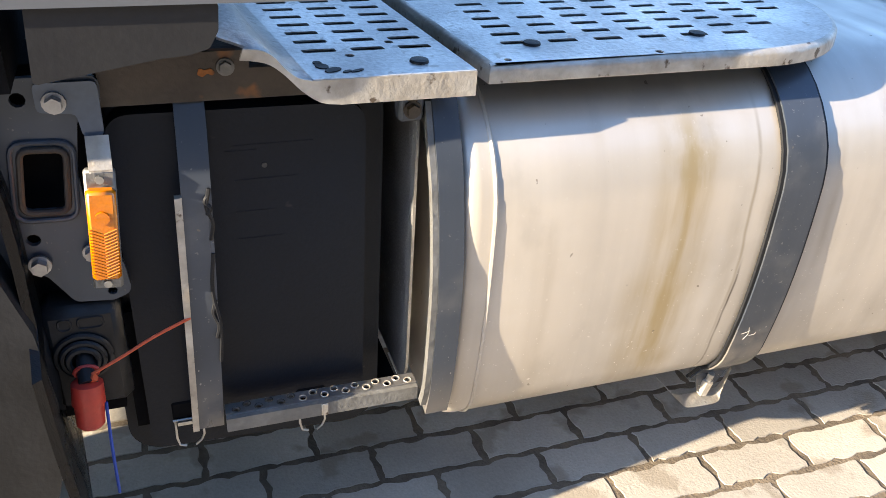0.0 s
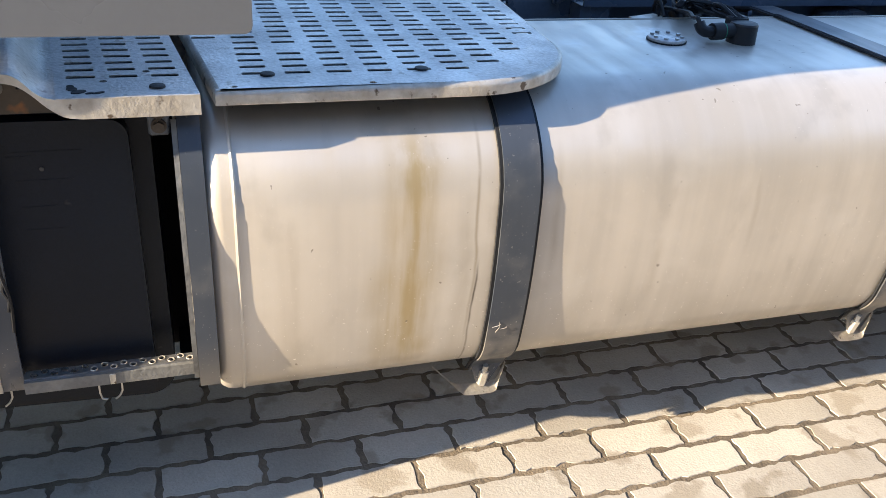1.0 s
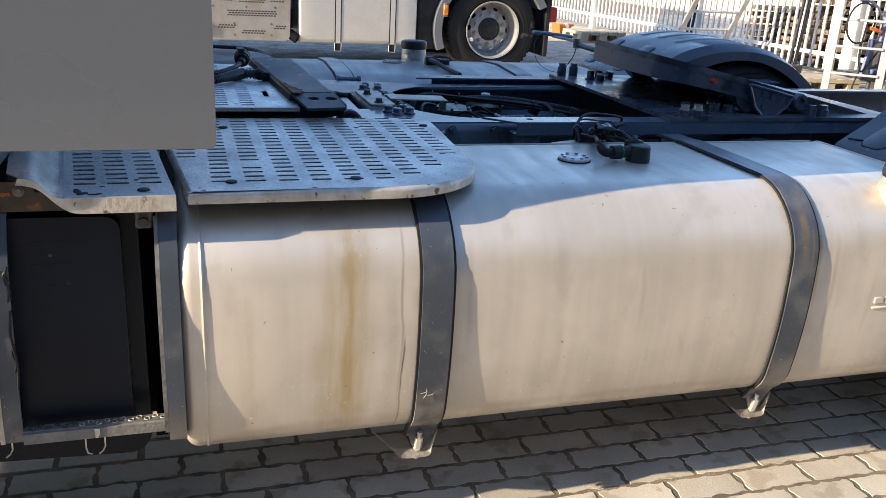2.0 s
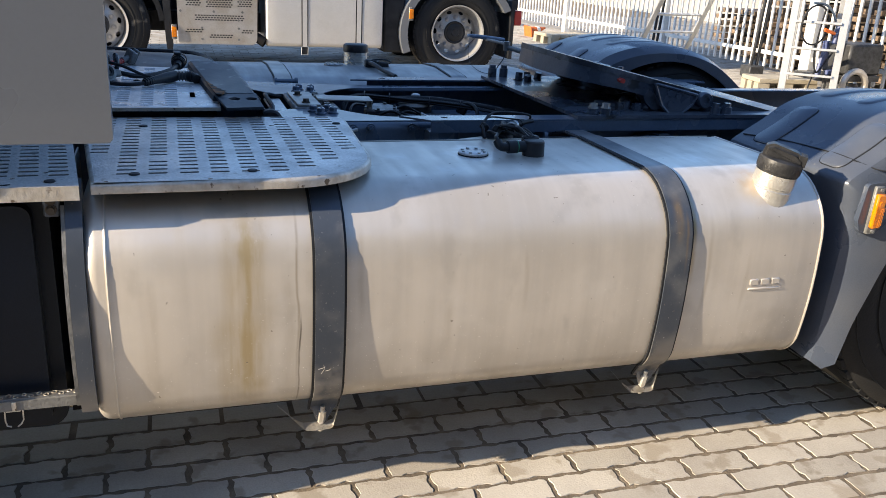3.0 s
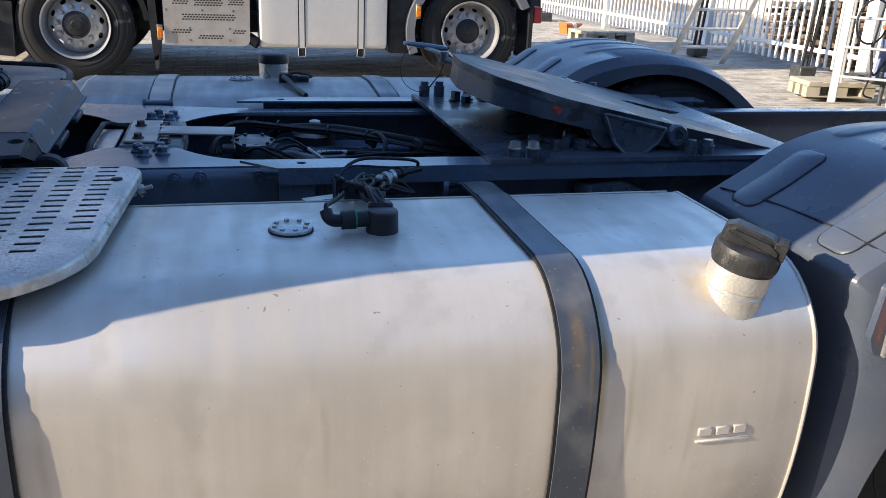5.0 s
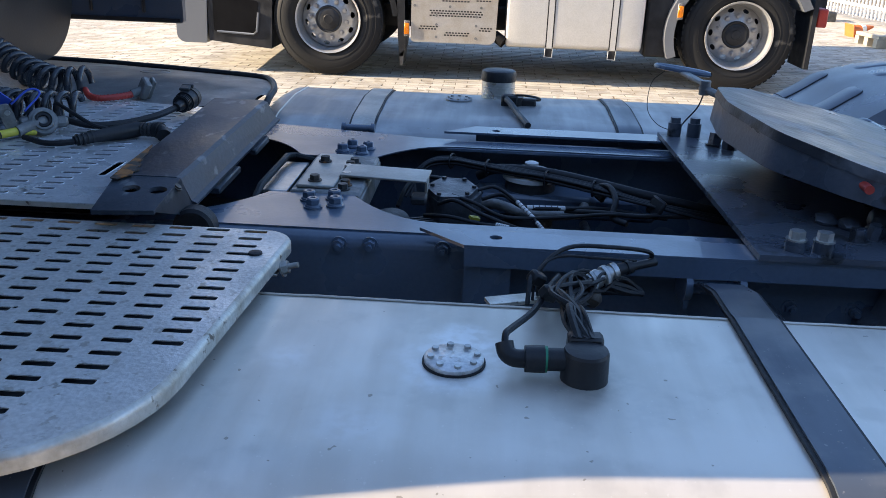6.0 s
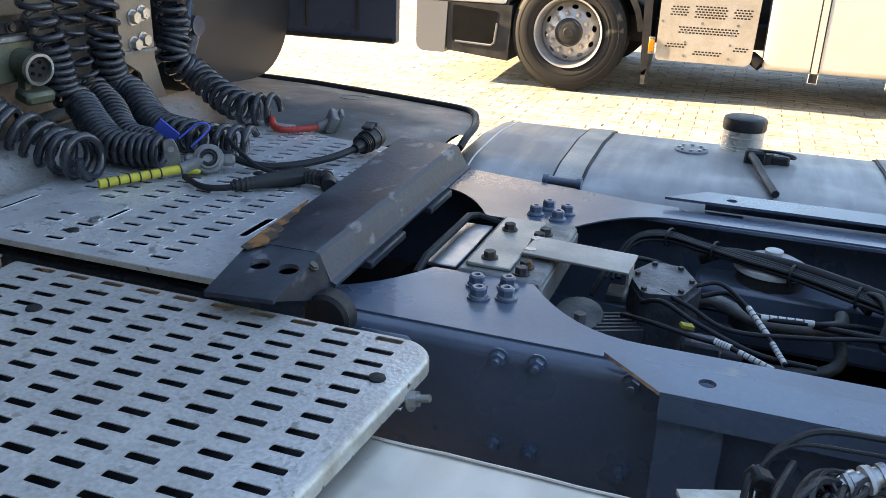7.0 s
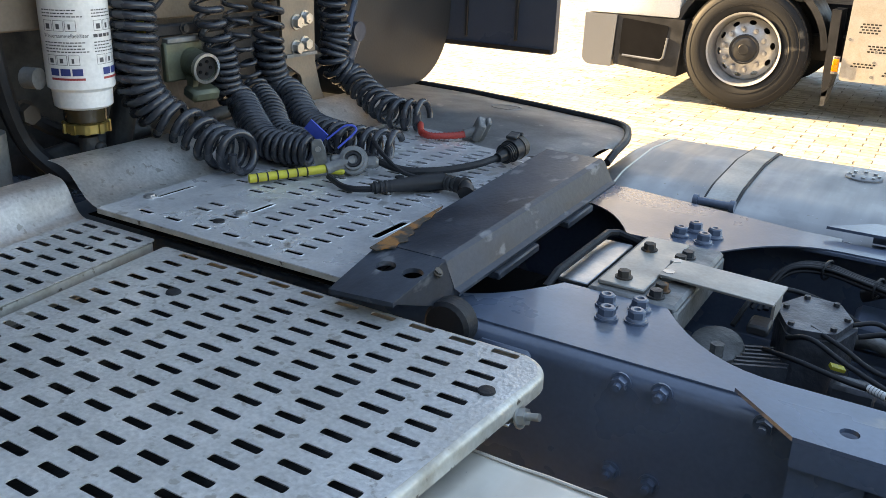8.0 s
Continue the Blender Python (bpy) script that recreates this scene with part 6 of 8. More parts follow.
    box(b, 2.39, 2.62, Y + 0.08, Y + 0.5, 0.36, 1.2, 0.02)
    part("battery_box", b, BLACK, t, "black side box")
    b = bm_new()
    ar = [(3.21 + 0.66 * math.cos(radians(a)), 0.585 + 0.62 * math.sin(radians(a))) for a in range(25, 206, 8)]
    ar2 = [(3.21 + 0.58 * math.cos(radians(a)), 0.585 + 0.55 * math.sin(radians(a))) for a in range(25, 206, 8)]
    prism(b, ar + ar2[::-1], "y", Y - 0.02, Y + 0.55)
    part("rear_wing", b, CABGREY, t, "silver grey rear mudguard")
    marker(t, 2.66, Y - 0.03, 0.78, 0.1, 0.05, 0, "orange side marker lamp")
    b = bm_new()
    box(b, 3.82, 3.86, Y, Y + 0.45, 0.32, 0.95)
    part("mud_flap", b, RUBBER, t)
    b = bm_new()
    box(b, 3.9, 3.99, Y + 0.1, Y + 0.3, 0.68, 0.84, 0.01)
    part("tail_lamp", b, RED, t, "red tail lamp")
    b = bm_new()
    box(b, -1.6, 4.2, Y + 0.75, Y + 1.65, 0.65, 0.95)
    box(b, -1.0, 3.9, Y + 0.5, Y + 1.9, 0.5, 0.7)
    part("chassis", b, BLACK, t, "dark chassis frame")


parked_truck()


# ---- fence, ladders and yard clutter ----
FA, FB = Vector((6.9, 15.5)), Vector((7.75, 3.2))


def fence():
    t = thing("fence", "white painted steel palisade fence along the yard", "fence", (7.3, 9, 0.14))
    d = (FB - FA)
    L = d.length
    u = d / L
    n = int(L / 0.125)
    b = bm_new()
    box(b, -0.018, 0.018, -0.012, 0.012, 0.0, 2.05, 0.003)
    bar_mesh = to_mesh("fence_bar", b, FENCE)
    b = bm_new()
    box(b, -0.06, 0.06, -0.06, 0.06, 0, 2.2, 0.006)
    post_mesh = to_mesh("fence_post", b, FENCE)
    ang = math.atan2(u.y, u.x)
    for k in range(n):
        p = FA + u * (0.125 * k)
        post = k % 24 == 8
        o = part("fence_post" if post else "fence_bar", post_mesh if post else bar_mesh, None, t)
        o.matrix_basis = Matrix.Translation((p.x, p.y, 0.14 if post else 0.24)) @ Matrix.Rotation(ang, 4, "Z")
    for z in (0.42, 1.85):
        b = bm_new()
        m = Matrix.Translation(((FA.x + FB.x) / 2, (FA.y + FB.y) / 2, z)) @ Matrix.Rotation(ang, 4, "Z")
        obox(b, m, L, 0.03, 0.05, 0.004)
        part("fence_rail", b, FENCE, t)


fence()


def ladder(x, y, turn, lean, h=2.4, w=0.5, group="ladders", rear=True):
    t = thing("step_ladder", "white aluminium step ladder standing by the fence", "ladder", (x, y, 0.14), group)
    m = Matrix.Translation((x, y, 0.14)) @ Matrix.Rotation(radians(turn), 4, "Z")
    for s in (-1, 1):
        for leg, le in (("stile", lean), ("rear_stile", -lean))[:2 if rear else 1]:
            b = bm_new()
            obox(b, m @ pose(0, s * (w / 2) * (1 if le > 0 else 0.9), 0) @ pose(0 if le > 0 else math.sin(radians(lean)) * h * 2, 0, 0, 0, le, 0) @ pose(0, 0, h / 2), 0.03, 0.075, h, 0.005)
            part(leg, b, LADDER, t)
    for k in range(int((h - 0.2) / 0.27)):
        b = bm_new()
        obox(b, m @ pose(0, 0, 0, 0, lean, 0) @ pose(0, 0, 0.25 + 0.27 * k), 0.08 if rear else 0.035, w - 0.05, 0.025, 0.003)
        part("tread", b, LADDER, t)


ladder(6.5, 7.22, -86, 31, 2.0, 0.76, rear=False)
ladder(6.59, 4.32, 51, 7, 2.6, 0.5)


def pallet(x, y, z, turn, size=(0.82, 0.6), label="pale beige pallet lying on the yard by the fence"):
    t = thing("pallet", label, "pallet", (x, y, z), "pallets")
    m = Matrix.Translation((x, y, z)) @ Matrix.Rotation(radians(turn), 4, "Z")
    sx, sy = size
    for k in range(3):
        for j in range(3):
            b = bm_new()
            obox(b, m @ pose((k - 1) * (sx / 2 - 0.07), (j - 1) * (sy / 2 - 0.06), 0.06), 0.14, 0.1, 0.09)
            part("block", b, PALLET, t)
    for j in range(3):
        b = bm_new()
        obox(b, m @ pose(0, (j - 1) * (sy / 2 - 0.06), 0.0075), sx, 0.1, 0.015)
        part("board", b, PALLET, t)
    for k in range(5):
        b = bm_new()
        obox(b, m @ pose((k - 2) * (sx / 2 - 0.08) / 2, 0, 0.13), 0.15, sy, 0.05, 0.006)
        part("board", b, PALLET, t)


pallet(6.3, 9.7, 0.14, 5)
pallet(6.86, 5.1, 0.11, -9, (0.72, 0.42))
b = bm_new()
mc = Matrix.Translation((6.15, 10.6, 0.245)) @ pose(0, 0, 0, 8, 78, 20) @ Matrix.Scale(0.62, 4)
lathe(b, [(0.14, -0.2), (0.12, 0.0), (0.075, 0.18), (0.03, 0.36), (0.02, 0.38)], mc, 20)
cone = thing("traffic_cone", "orange and white traffic cone lying on its side", "traffic cone", (6.15, 10.6, 0.14))
part("cone", b, CONE, cone)
b = bm_new()
lathe(b, [(0.109, 0.06), (0.112, 0.061), (0.083, 0.17), (0.08, 0.17)], mc, 20)
part("white_band", b, FENCE, cone)
b = bm_new()
obox(b, mc @ pose(0, 0, -0.2), 0.36, 0.36, 0.03, 0.01)
part("base", b, CONE, cone)


def lumber_stack(x, y, z, nx, rows, seed, length):
    """Stacked planks and crates behind the fence, each plank of its own."""
    rnd = random.Random(seed)
    t = thing("plank_stack", "stack of weathered brown planks behind the fence", "planks", (x, y, z), "plank stacks")
    b = bm_new()
    box(b, 0, length, -0.07, 0.07, 0, 0.06, 0.003)
    me = to_mesh("plank", b, WOOD)
    for r in range(rows):
        for k in range(nx):
            if rnd.random() < 0.15:
                continue
            o = part("plank", me, None, t)
            o.matrix_basis = Matrix.Translation((x + rnd.uniform(-0.1, 0.1), y + k * 0.17, z + r * 0.1)) @ Matrix.Rotation(rnd.uniform(-0.06, 0.06) + math.pi / 2 * 0, 4, "Z")


for k, (x, y, rows) in enumerate(((8.3, 3.6, 14), (8.5, 5.2, 10), (8.4, 6.6, 15), (8.7, 8.2, 7))):
    lumber_stack(x, y, 0.16, 6, rows, k, 2.0)


def welding_cart():
    t = thing("welding_cart", "blue and grey welding set with looped cables on a wheeled cart", "welding machine", (7.2, 4.5, 0.14))
    b = bm_new()
    box(b, 7.05, 7.5, 4.3, 4.7, 0.4, 0.72, 0.02)
    part("machine", b, CAST, t, "dark grey machine housing")
    for k, (x, y, z, sx, sz, rz) in enumerate(((6.93, 4.4, 0.8, 0.1, 0.18, 10), (6.85, 4.45, 0.62, 0.05, 0.24, -8), (7.0, 4.42, 0.6, 0.06, 0.3, 4), (6.78, 4.4, 0.5, 0.04, 0.3, 12), (6.9, 4.38, 0.42, 0.16, 0.05, 0))):
        b = bm_new()
        obox(b, pose(x, y, z, 0, rz, 20), sx, 0.05, sz, 0.008)
        part("blue_panel", b, DULLBLUE, t, "faded blue steel panel")
    b = bm_new()
    tube(b, smooth_path([(6.98, 4.4, 0.2), (6.95, 4.4, 0.7), (6.85, 4.4, 0.98), (6.72, 4.4, 1.1), (6.55, 4.4, 1.12)], 4), 0.013, 8)
    part("torch", b, CHASSIS, t)
    b = bm_new()
    loop = [(6.6 + 0.17 * math.cos(a), 4.38, 0.9 + 0.2 * math.sin(a)) for a in (0.9 + 2 * math.pi * k / 22 for k in range(22))]
    tube(b, loop, 0.01, 6)
    cable(b, [(6.7, 4.38, 1.06), (6.66, 4.36, 0.9), (6.64, 4.36, 0.6), (6.7, 4.36, 0.42), (6.8, 4.38, 0.5), (6.95, 4.38, 0.72)], 0.01, 6)
    cable(b, [(6.62, 4.36, 0.7), (6.66, 4.34, 0.45), (6.62, 4.34, 0.25), (6.74, 4.36, 0.2)], 0.009, 6)
    part("cable", b, RUBBER, t)
    b = bm_new()
    obox(b, pose(6.78, 4.36, 0.84, 0, 15, 0), 0.16, 0.03, 0.035, 0.008)
    part("clamp", b, CONE, t, "orange-red clamp")
    b = bm_new()
    ring = [(7.12 + 0.15 * math.cos(a), 4.24, 0.3 + 0.15 * math.sin(a)) for a in (2 * math.pi * k / 24 for k in range(25))]
    tube(b, ring, 0.035, 8, False)
    part("cart_wheel", b, SHIELD, t, "dusty pale wheel")
    b = bm_new()
    rod(b, (7.12, 4.2, 0.3), (7.12, 4.7, 0.3), 0.02, 8)
    box(b, 6.75, 7.5, 4.3, 4.75, 0.33, 0.39)
    for x in (6.8, 6.95, 7.4):
        rod(b, (x, 4.32, 0.14), (x, 4.32, 0.36), 0.02, 8)
    part("cart_frame", b, CAST, t)


welding_cart()
for x, y in ((6.95, 8.1), (7.05, 8.15), (7.2, 6.1), (7.28, 6.1)):
    b = bm_new()
    rod(b, (x, y, 0.13), (x + 0.12, y, 1.9), 0.02, 8)
    solid("pole", b, RUBBER, "thin dark pole leaning on the white fence", "pole", "poles")
for x, y in ((7.0, 8.1), (7.22, 6.1)):
    b = bm_new()
    box(b, x - 0.09, x + 0.12, y - 0.1, y + 0.1, 0.13, 0.27, 0.01)
    solid("concrete_block", b, CAST, "grey concrete block holding dark poles upright", "block", "concrete blocks")
b = bm_new()
box(b, 4.6, 6.6, 12.6, 13.1, 0.13, 0.32, 0.02)
solid("kerb_block", b, CAST, "low grey concrete barrier block on the yard", "barrier")
# wall added beyond the fence, its tone and height set by the light it bounces
b = bm_new()
box(b, 13, 13.4, -6, 40, 0.1, 2.6)
solid("wall_far", b, PALEWALL, "plain pale grey wall added beyond the fence for bounced light", "wall", kind="structure")
# unseen wall added behind the near side to block sky light from the shade
b = bm_new()
box(b, -25, 25, -10.4, -10, 0.0, 7.0)
solid("wall_near", b, CABGREY, "plain grey wall added out of view to cut skylight on the near side", "wall", kind="structure")
# unseen wall added to hide the bright horizon from reflections on the deck
b = bm_new()
box(b, -30, 12.9, 24, 24.4, 0.1, 5.0)
solid("wall_back", b, CABGREY, "plain grey wall added out of view to dim reflections of the horizon", "wall", kind="structure")


# ---- between the rails ----
def between_rails():
    cb = bm_new()
    box(cb, 0.5, 0.56, -0.11, 0.135, 0.842, 0.85, 0.002)
    p = part("support_plate", cb, STEEL, truck, "bare steel support plate")
    b = bm_new()
    tube(b, [(0.5, -0.16, 0.845), (0.505, -0.12, 0.866), (0.505, 0.13, 0.866), (0.52, 0.155, 0.862), (0.57, 0.16, 0.85)], 0.008, 8)
    part("guard_tube", b, RUBBER, p)
    b = bm_new()
    box(b, 0.575, 0.735, -0.16, 0.16, 0.845, 0.868, 0.006)
    box(b, 0.715, 0.738, -0.16, 0.16, 0.8, 0.86, 0.006)
    q = part("cross_member", b, CASTLIGHT, truck, "pale grey cross member bolted to the gussets")
    b = bm_new()
    box(b, 0.588, 0.672, -0.14, 0.135, 0.8685, 0.876, 0.002)
    part("top_plate", b, SANDSTEEL, q)
    for x, y, m in ((0.623, -0.105, RUST), (0.616, 0.057, RUST), (0.692, -0.137, CAST), (0.692, -0.105, RUST), (0.684, -0.042, BRIGHT), (0.68, 0.019, BRIGHT), (0.679, 0.05, RUST), (0.684, 0.082, CAST)):
        b = bm_new()
        z = 0.876 if x < 0.65 else 0.868
        hexbolt(b, (x, y, z), (0, 0, 1), 0.0108, 0.014)
        part("bolt", b, m if m is not RUST else BROWN, q)
    b = bm_new()
    obox(b, pose(0.775, -0.022, 0.877, 0, 1, -3), 0.2, 0.098, 0.005, 0.001)
    box(b, 0.868, 0.873, -0.062, 0.012, 0.84, 0.878)
    part("arm_plate", b, SANDSTEEL, q, "bare bent steel arm plate")
    b = bm_new()
    box(b, 0.84, 0.875, -0.11, -0.06, 0.83, 0.848, 0.004)
    part("plug", b, BLACK, q)
    # valve block
    b = bm_new()
    prism(b, rounded([(0.865, 0.02), (0.9, -0.07), (0.975, -0.05), (1.0, 0.03), (0.965, 0.1), (0.9, 0.11)], 0.02, 3), "z", 0.72, 0.826)
    v = part("valve_block", b, VALVE, truck, "grey cast valve block with a bolted cover")
    b = bm_new()
    prism(b, rounded([(0.862, 0.025), (0.9, -0.062), (0.97, -0.045), (0.99, 0.03), (0.96, 0.098), (0.9, 0.105)], 0.015, 3), "z", 0.8265, 0.838)
    part("cover", b, VALVE, v)
    for x, y in ((0.88, 0.025), (0.9, -0.045), (0.965, -0.03), (0.98, 0.025), (0.955, 0.083), (0.905, 0.088)):
        b = bm_new()
        rod(b, (x, y, 0.838), (x, y, 0.844), 0.0055, 8)
        part("screw", b, CAST, v)
    b = bm_new()
    m = Matrix.Translation((0.79, -0.06, 0.76)) @ pose(0, 0, 0, 20, 0, 0)
    lathe(b, [(0.05, -0.04), (0.052, 0.0), (0.045, 0.02), (0.02, 0.028)], m, 20)
    rod(b, (0.8, -0.11, 0.775), (0.8, -0.11, 0.8), 0.012, 6)
    part("canister", b, CASTLIGHT, v, "pale grey round casting")
    for k in range(6):
        b = bm_new()
        obox(b, pose(0.87, -0.1 + 0.016 * k, 0.745, 0, 0, 25), 0.09, 0.006, 0.06)
        part("fin", b, VALVE, v)
    b = bm_new()
    obox(b, pose(0.985, -0.085, 0.8, 10, 15, 30), 0.024, 0.012, 0.006)
    part("tag", b, YELLOW, v, "small yellow plug tag")
    b = bm_new()
    box(b, 0.98, 1.05, -0.12, -0.07, 0.74, 0.785, 0.006)
    rod(b, (1.03, -0.1, 0.77), (1.08, -0.09, 0.76), 0.02, 10)
    part("solenoid", b, VALVE, v)
    b = bm_new()
    box(b, 0.98, 1.45, 0.17, 0.28, 0.72, 0.78, 0.01)
    part("air_rail", b, CHASSIS, truck)
    b = bm_new()
    lathe(b, [(0.074, 0), (0.074, 0.01), (0.05, 0.022), (0.018, 0.027), (0.018, 0.041), (0.01, 0.044)], pose(1.125, 0.244, 0.808), 28)
    part("white_lid", b, WHITEPL, truck, "white plastic reservoir lid")
    b = bm_new()
    rod(b, (1.125, 0.244, 0.68), (1.125, 0.244, 0.808), 0.066, 20)
    part("lid_pot", b, CAST, truck)
    rnd = random.Random(5)
    # slim lines tied into one bundle, rising from the valve and running back
    for k in range(8):
        o = lambda q=0.004: rnd.uniform(-q, q)
        d, e = 0.0085 * (k % 4) - 0.012, 0.009 * (k // 4)
        b = bm_new()
        cable(b, [(0.812 + o(0.02), 0.17 + d, 0.765), (0.822 + o(), 0.215 + d, 0.795 + e), (0.852 + o(), 0.25 + d, 0.826 + e), (0.91, 0.262 + d, 0.834 + e), (0.98, 0.236 + d, 0.832 + e + o(0.002)), (1.07, 0.2 + d + o(), 0.829 + e), (1.16, 0.166 + d + o(), 0.826 + e), (1.275, 0.115 + d * 1.4 + o(), 0.82 + e), (1.4, 0.075 + d * 2 + o(0.01), 0.808), (1.55, 0.06 + d * 3, 0.785), (1.75, 0.05 + d * 3, 0.76)], (0.0038, 0.0048, 0.0042, 0.0052)[k % 4], 10)
        part("air_line", b, RUBBER, truck)
    # thick hose on the bundle's far side
    b = bm_new()
    cable(b, [(0.985, 0.262, 0.8), (1.04, 0.25, 0.826), (1.16, 0.2, 0.836), (1.275, 0.15, 0.83), (1.4, 0.11, 0.815), (1.6, 0.1, 0.78)], 0.0125, 12)
    part("thick_hose", b, RUBBER, truck, "thick black rubber hose")
    # odd lines looping lower down
    for pts, rr in (([(0.9, -0.06, 0.82), (0.94, -0.095, 0.842), (1.0, -0.1, 0.815), (1.1, -0.125, 0.79), (1.2, -0.12, 0.78)], 0.0045),
                    ([(0.93, -0.03, 0.835), (0.985, -0.07, 0.83), (1.06, -0.085, 0.805), (1.2, -0.05, 0.802), (1.306, -0.01, 0.8), (1.5, 0.04, 0.785)], 0.0042),
                    ([(0.985, 0.03, 0.83), (1.03, 0.05, 0.835), (1.08, 0.02, 0.812), (1.12, -0.07, 0.8), (1.15, -0.15, 0.79)], 0.0042),
                    ([(1.0, 0.06, 0.8), (1.05, 0.07, 0.81), (1.1, 0.0, 0.804), (1.2, 0.014, 0.801), (1.3, 0.06, 0.79), (1.45, 0.05, 0.775)], 0.005),
                    ([(0.87, -0.085, 0.8), (0.93, -0.13, 0.815), (1.0, -0.125, 0.8), (1.06, -0.14, 0.799), (1.13, -0.175, 0.79)], 0.0045),
                    ([(0.8, 0.0, 0.79), (0.82, 0.06, 0.83), (0.86, 0.13, 0.83), (0.93, 0.16, 0.81), (1.0, 0.14, 0.79)], 0.005),
                    ([(1.28, 0.15, 0.82), (1.31, 0.1, 0.835), (1.32, 0.04, 0.82), (1.31, 0.0, 0.79), (1.34, -0.03, 0.785)], 0.0075),
                    ([(1.2, 0.03, 0.79), (1.29, 0.0, 0.8), (1.37, 0.0, 0.795), (1.42, 0.03, 0.79)], 0.006)):
        b = bm_new()
        cable(b, pts, rr, 10)
        part("air_line", b, RUBBER, truck)
    b = bm_new()
    cable(b, [(1.0, 0.13, 0.76), (1.031, 0.105, 0.775), (1.096, 0.064, 0.77), (1.15, 0.058, 0.768), (1.206, 0.068, 0.768), (1.25, 0.1, 0.766), (1.262, 0.16, 0.76), (1.255, 0.24, 0.74)], 0.0135, 12)
    part("pipe", b, CASTLIGHT, truck, "bent pale grey pipe")
    b = bm_new()
    cable(b, [(1.12, 0.04, 0.68), (1.197, 0.02, 0.695), (1.245, 0.03, 0.71), (1.263, 0.07, 0.72), (1.262, 0.14, 0.72)], 0.012, 12)
    part("pipe", b, CAST, truck)
    for p0, p1, rr in (((1.107, -0.004, 0.8045), (1.198, 0.0135, 0.8015), 0.0062), ((1.085, 0.012, 0.812), (1.122, -0.073, 0.8), 0.0055), ((1.128, -0.09, 0.797), (1.148, -0.145, 0.79), 0.005), ((1.035, -0.129, 0.8), (1.062, -0.141, 0.799), 0.0066), ((1.075, -0.147, 0.797), (1.13, -0.175, 0.79), 0.0055)):
        b = bm_new()
        rod(b, p0, p1, rr, 12)
        w = part("white_sleeve", b, WHITEPL, truck, "white printed sleeve on an air line")
        for k in range(5):
            b = bm_new()
            q = Vector(p0).lerp(Vector(p1), 0.14 + 0.16 * k)
            rod(b, q, q + (Vector(p1) - Vector(p0)) * 0.03, rr + 0.0002, 12)
            part("print_mark", b, INK, w)
    for x, y, z in ((0.915, 0.262, 0.838), (1.01, 0.226, 0.835), (1.16, 0.168, 0.83), (1.275, 0.117, 0.824)):
        b = bm_new()
        tube(b, [(x + 0.3 * 0.024 * math.cos(a), y + 0.024 * math.cos(a), z + 0.019 * math.sin(a)) for a in (2 * math.pi * k / 16 for k in range(17))], 0.0025, 5, False)
        part("cable_tie", b, RUBBER, truck)
    for x, y in ((1.3, 0.16), (1.42, 0.05)):
        b = bm_new()
        obox(b, pose(x, y, 0.805, 10, 20, 30), 0.012, 0.05, 0.045, 0.004)
        part("cable_clip", b, RUBBER, truck)
    # hardware on the outer web
    b = bm_new()
    box(b, 0.5, 0.59, -0.418, -0.403, 0.81, 0.85, 0.006)
    part("rail_clip", b, CHASSIS, truck)
    b = bm_new()
    tube(b, [(0.66, -0.41, 0.56), (0.8, -0.43, 0.6), (1.0, -0.44, 0.58), (1.3, -0.43, 0.6), (1.7, -0.43, 0.57)], 0.018, 8)
    part("air_line", b, RUBBER, truck)
    for x in (1.15, 1.55, 1.75, 1.95):
        b = bm_new()
        rod(b, (x, -0.402, 0.74), (x, -0.46, 0.74), 0.03, 14)
        part("axle_fitting", b, GREASE, truck)
    b = bm_new()
    prism(b, rounded([(1.72, 0.7), (2.0, 0.7), (1.96, 0.79), (1.86, 0.83), (1.76, 0.82)], 0.02, 3), "y", -0.5, -0.42)
    part("spring_seat", b, GREASE, truck)


between_rails()


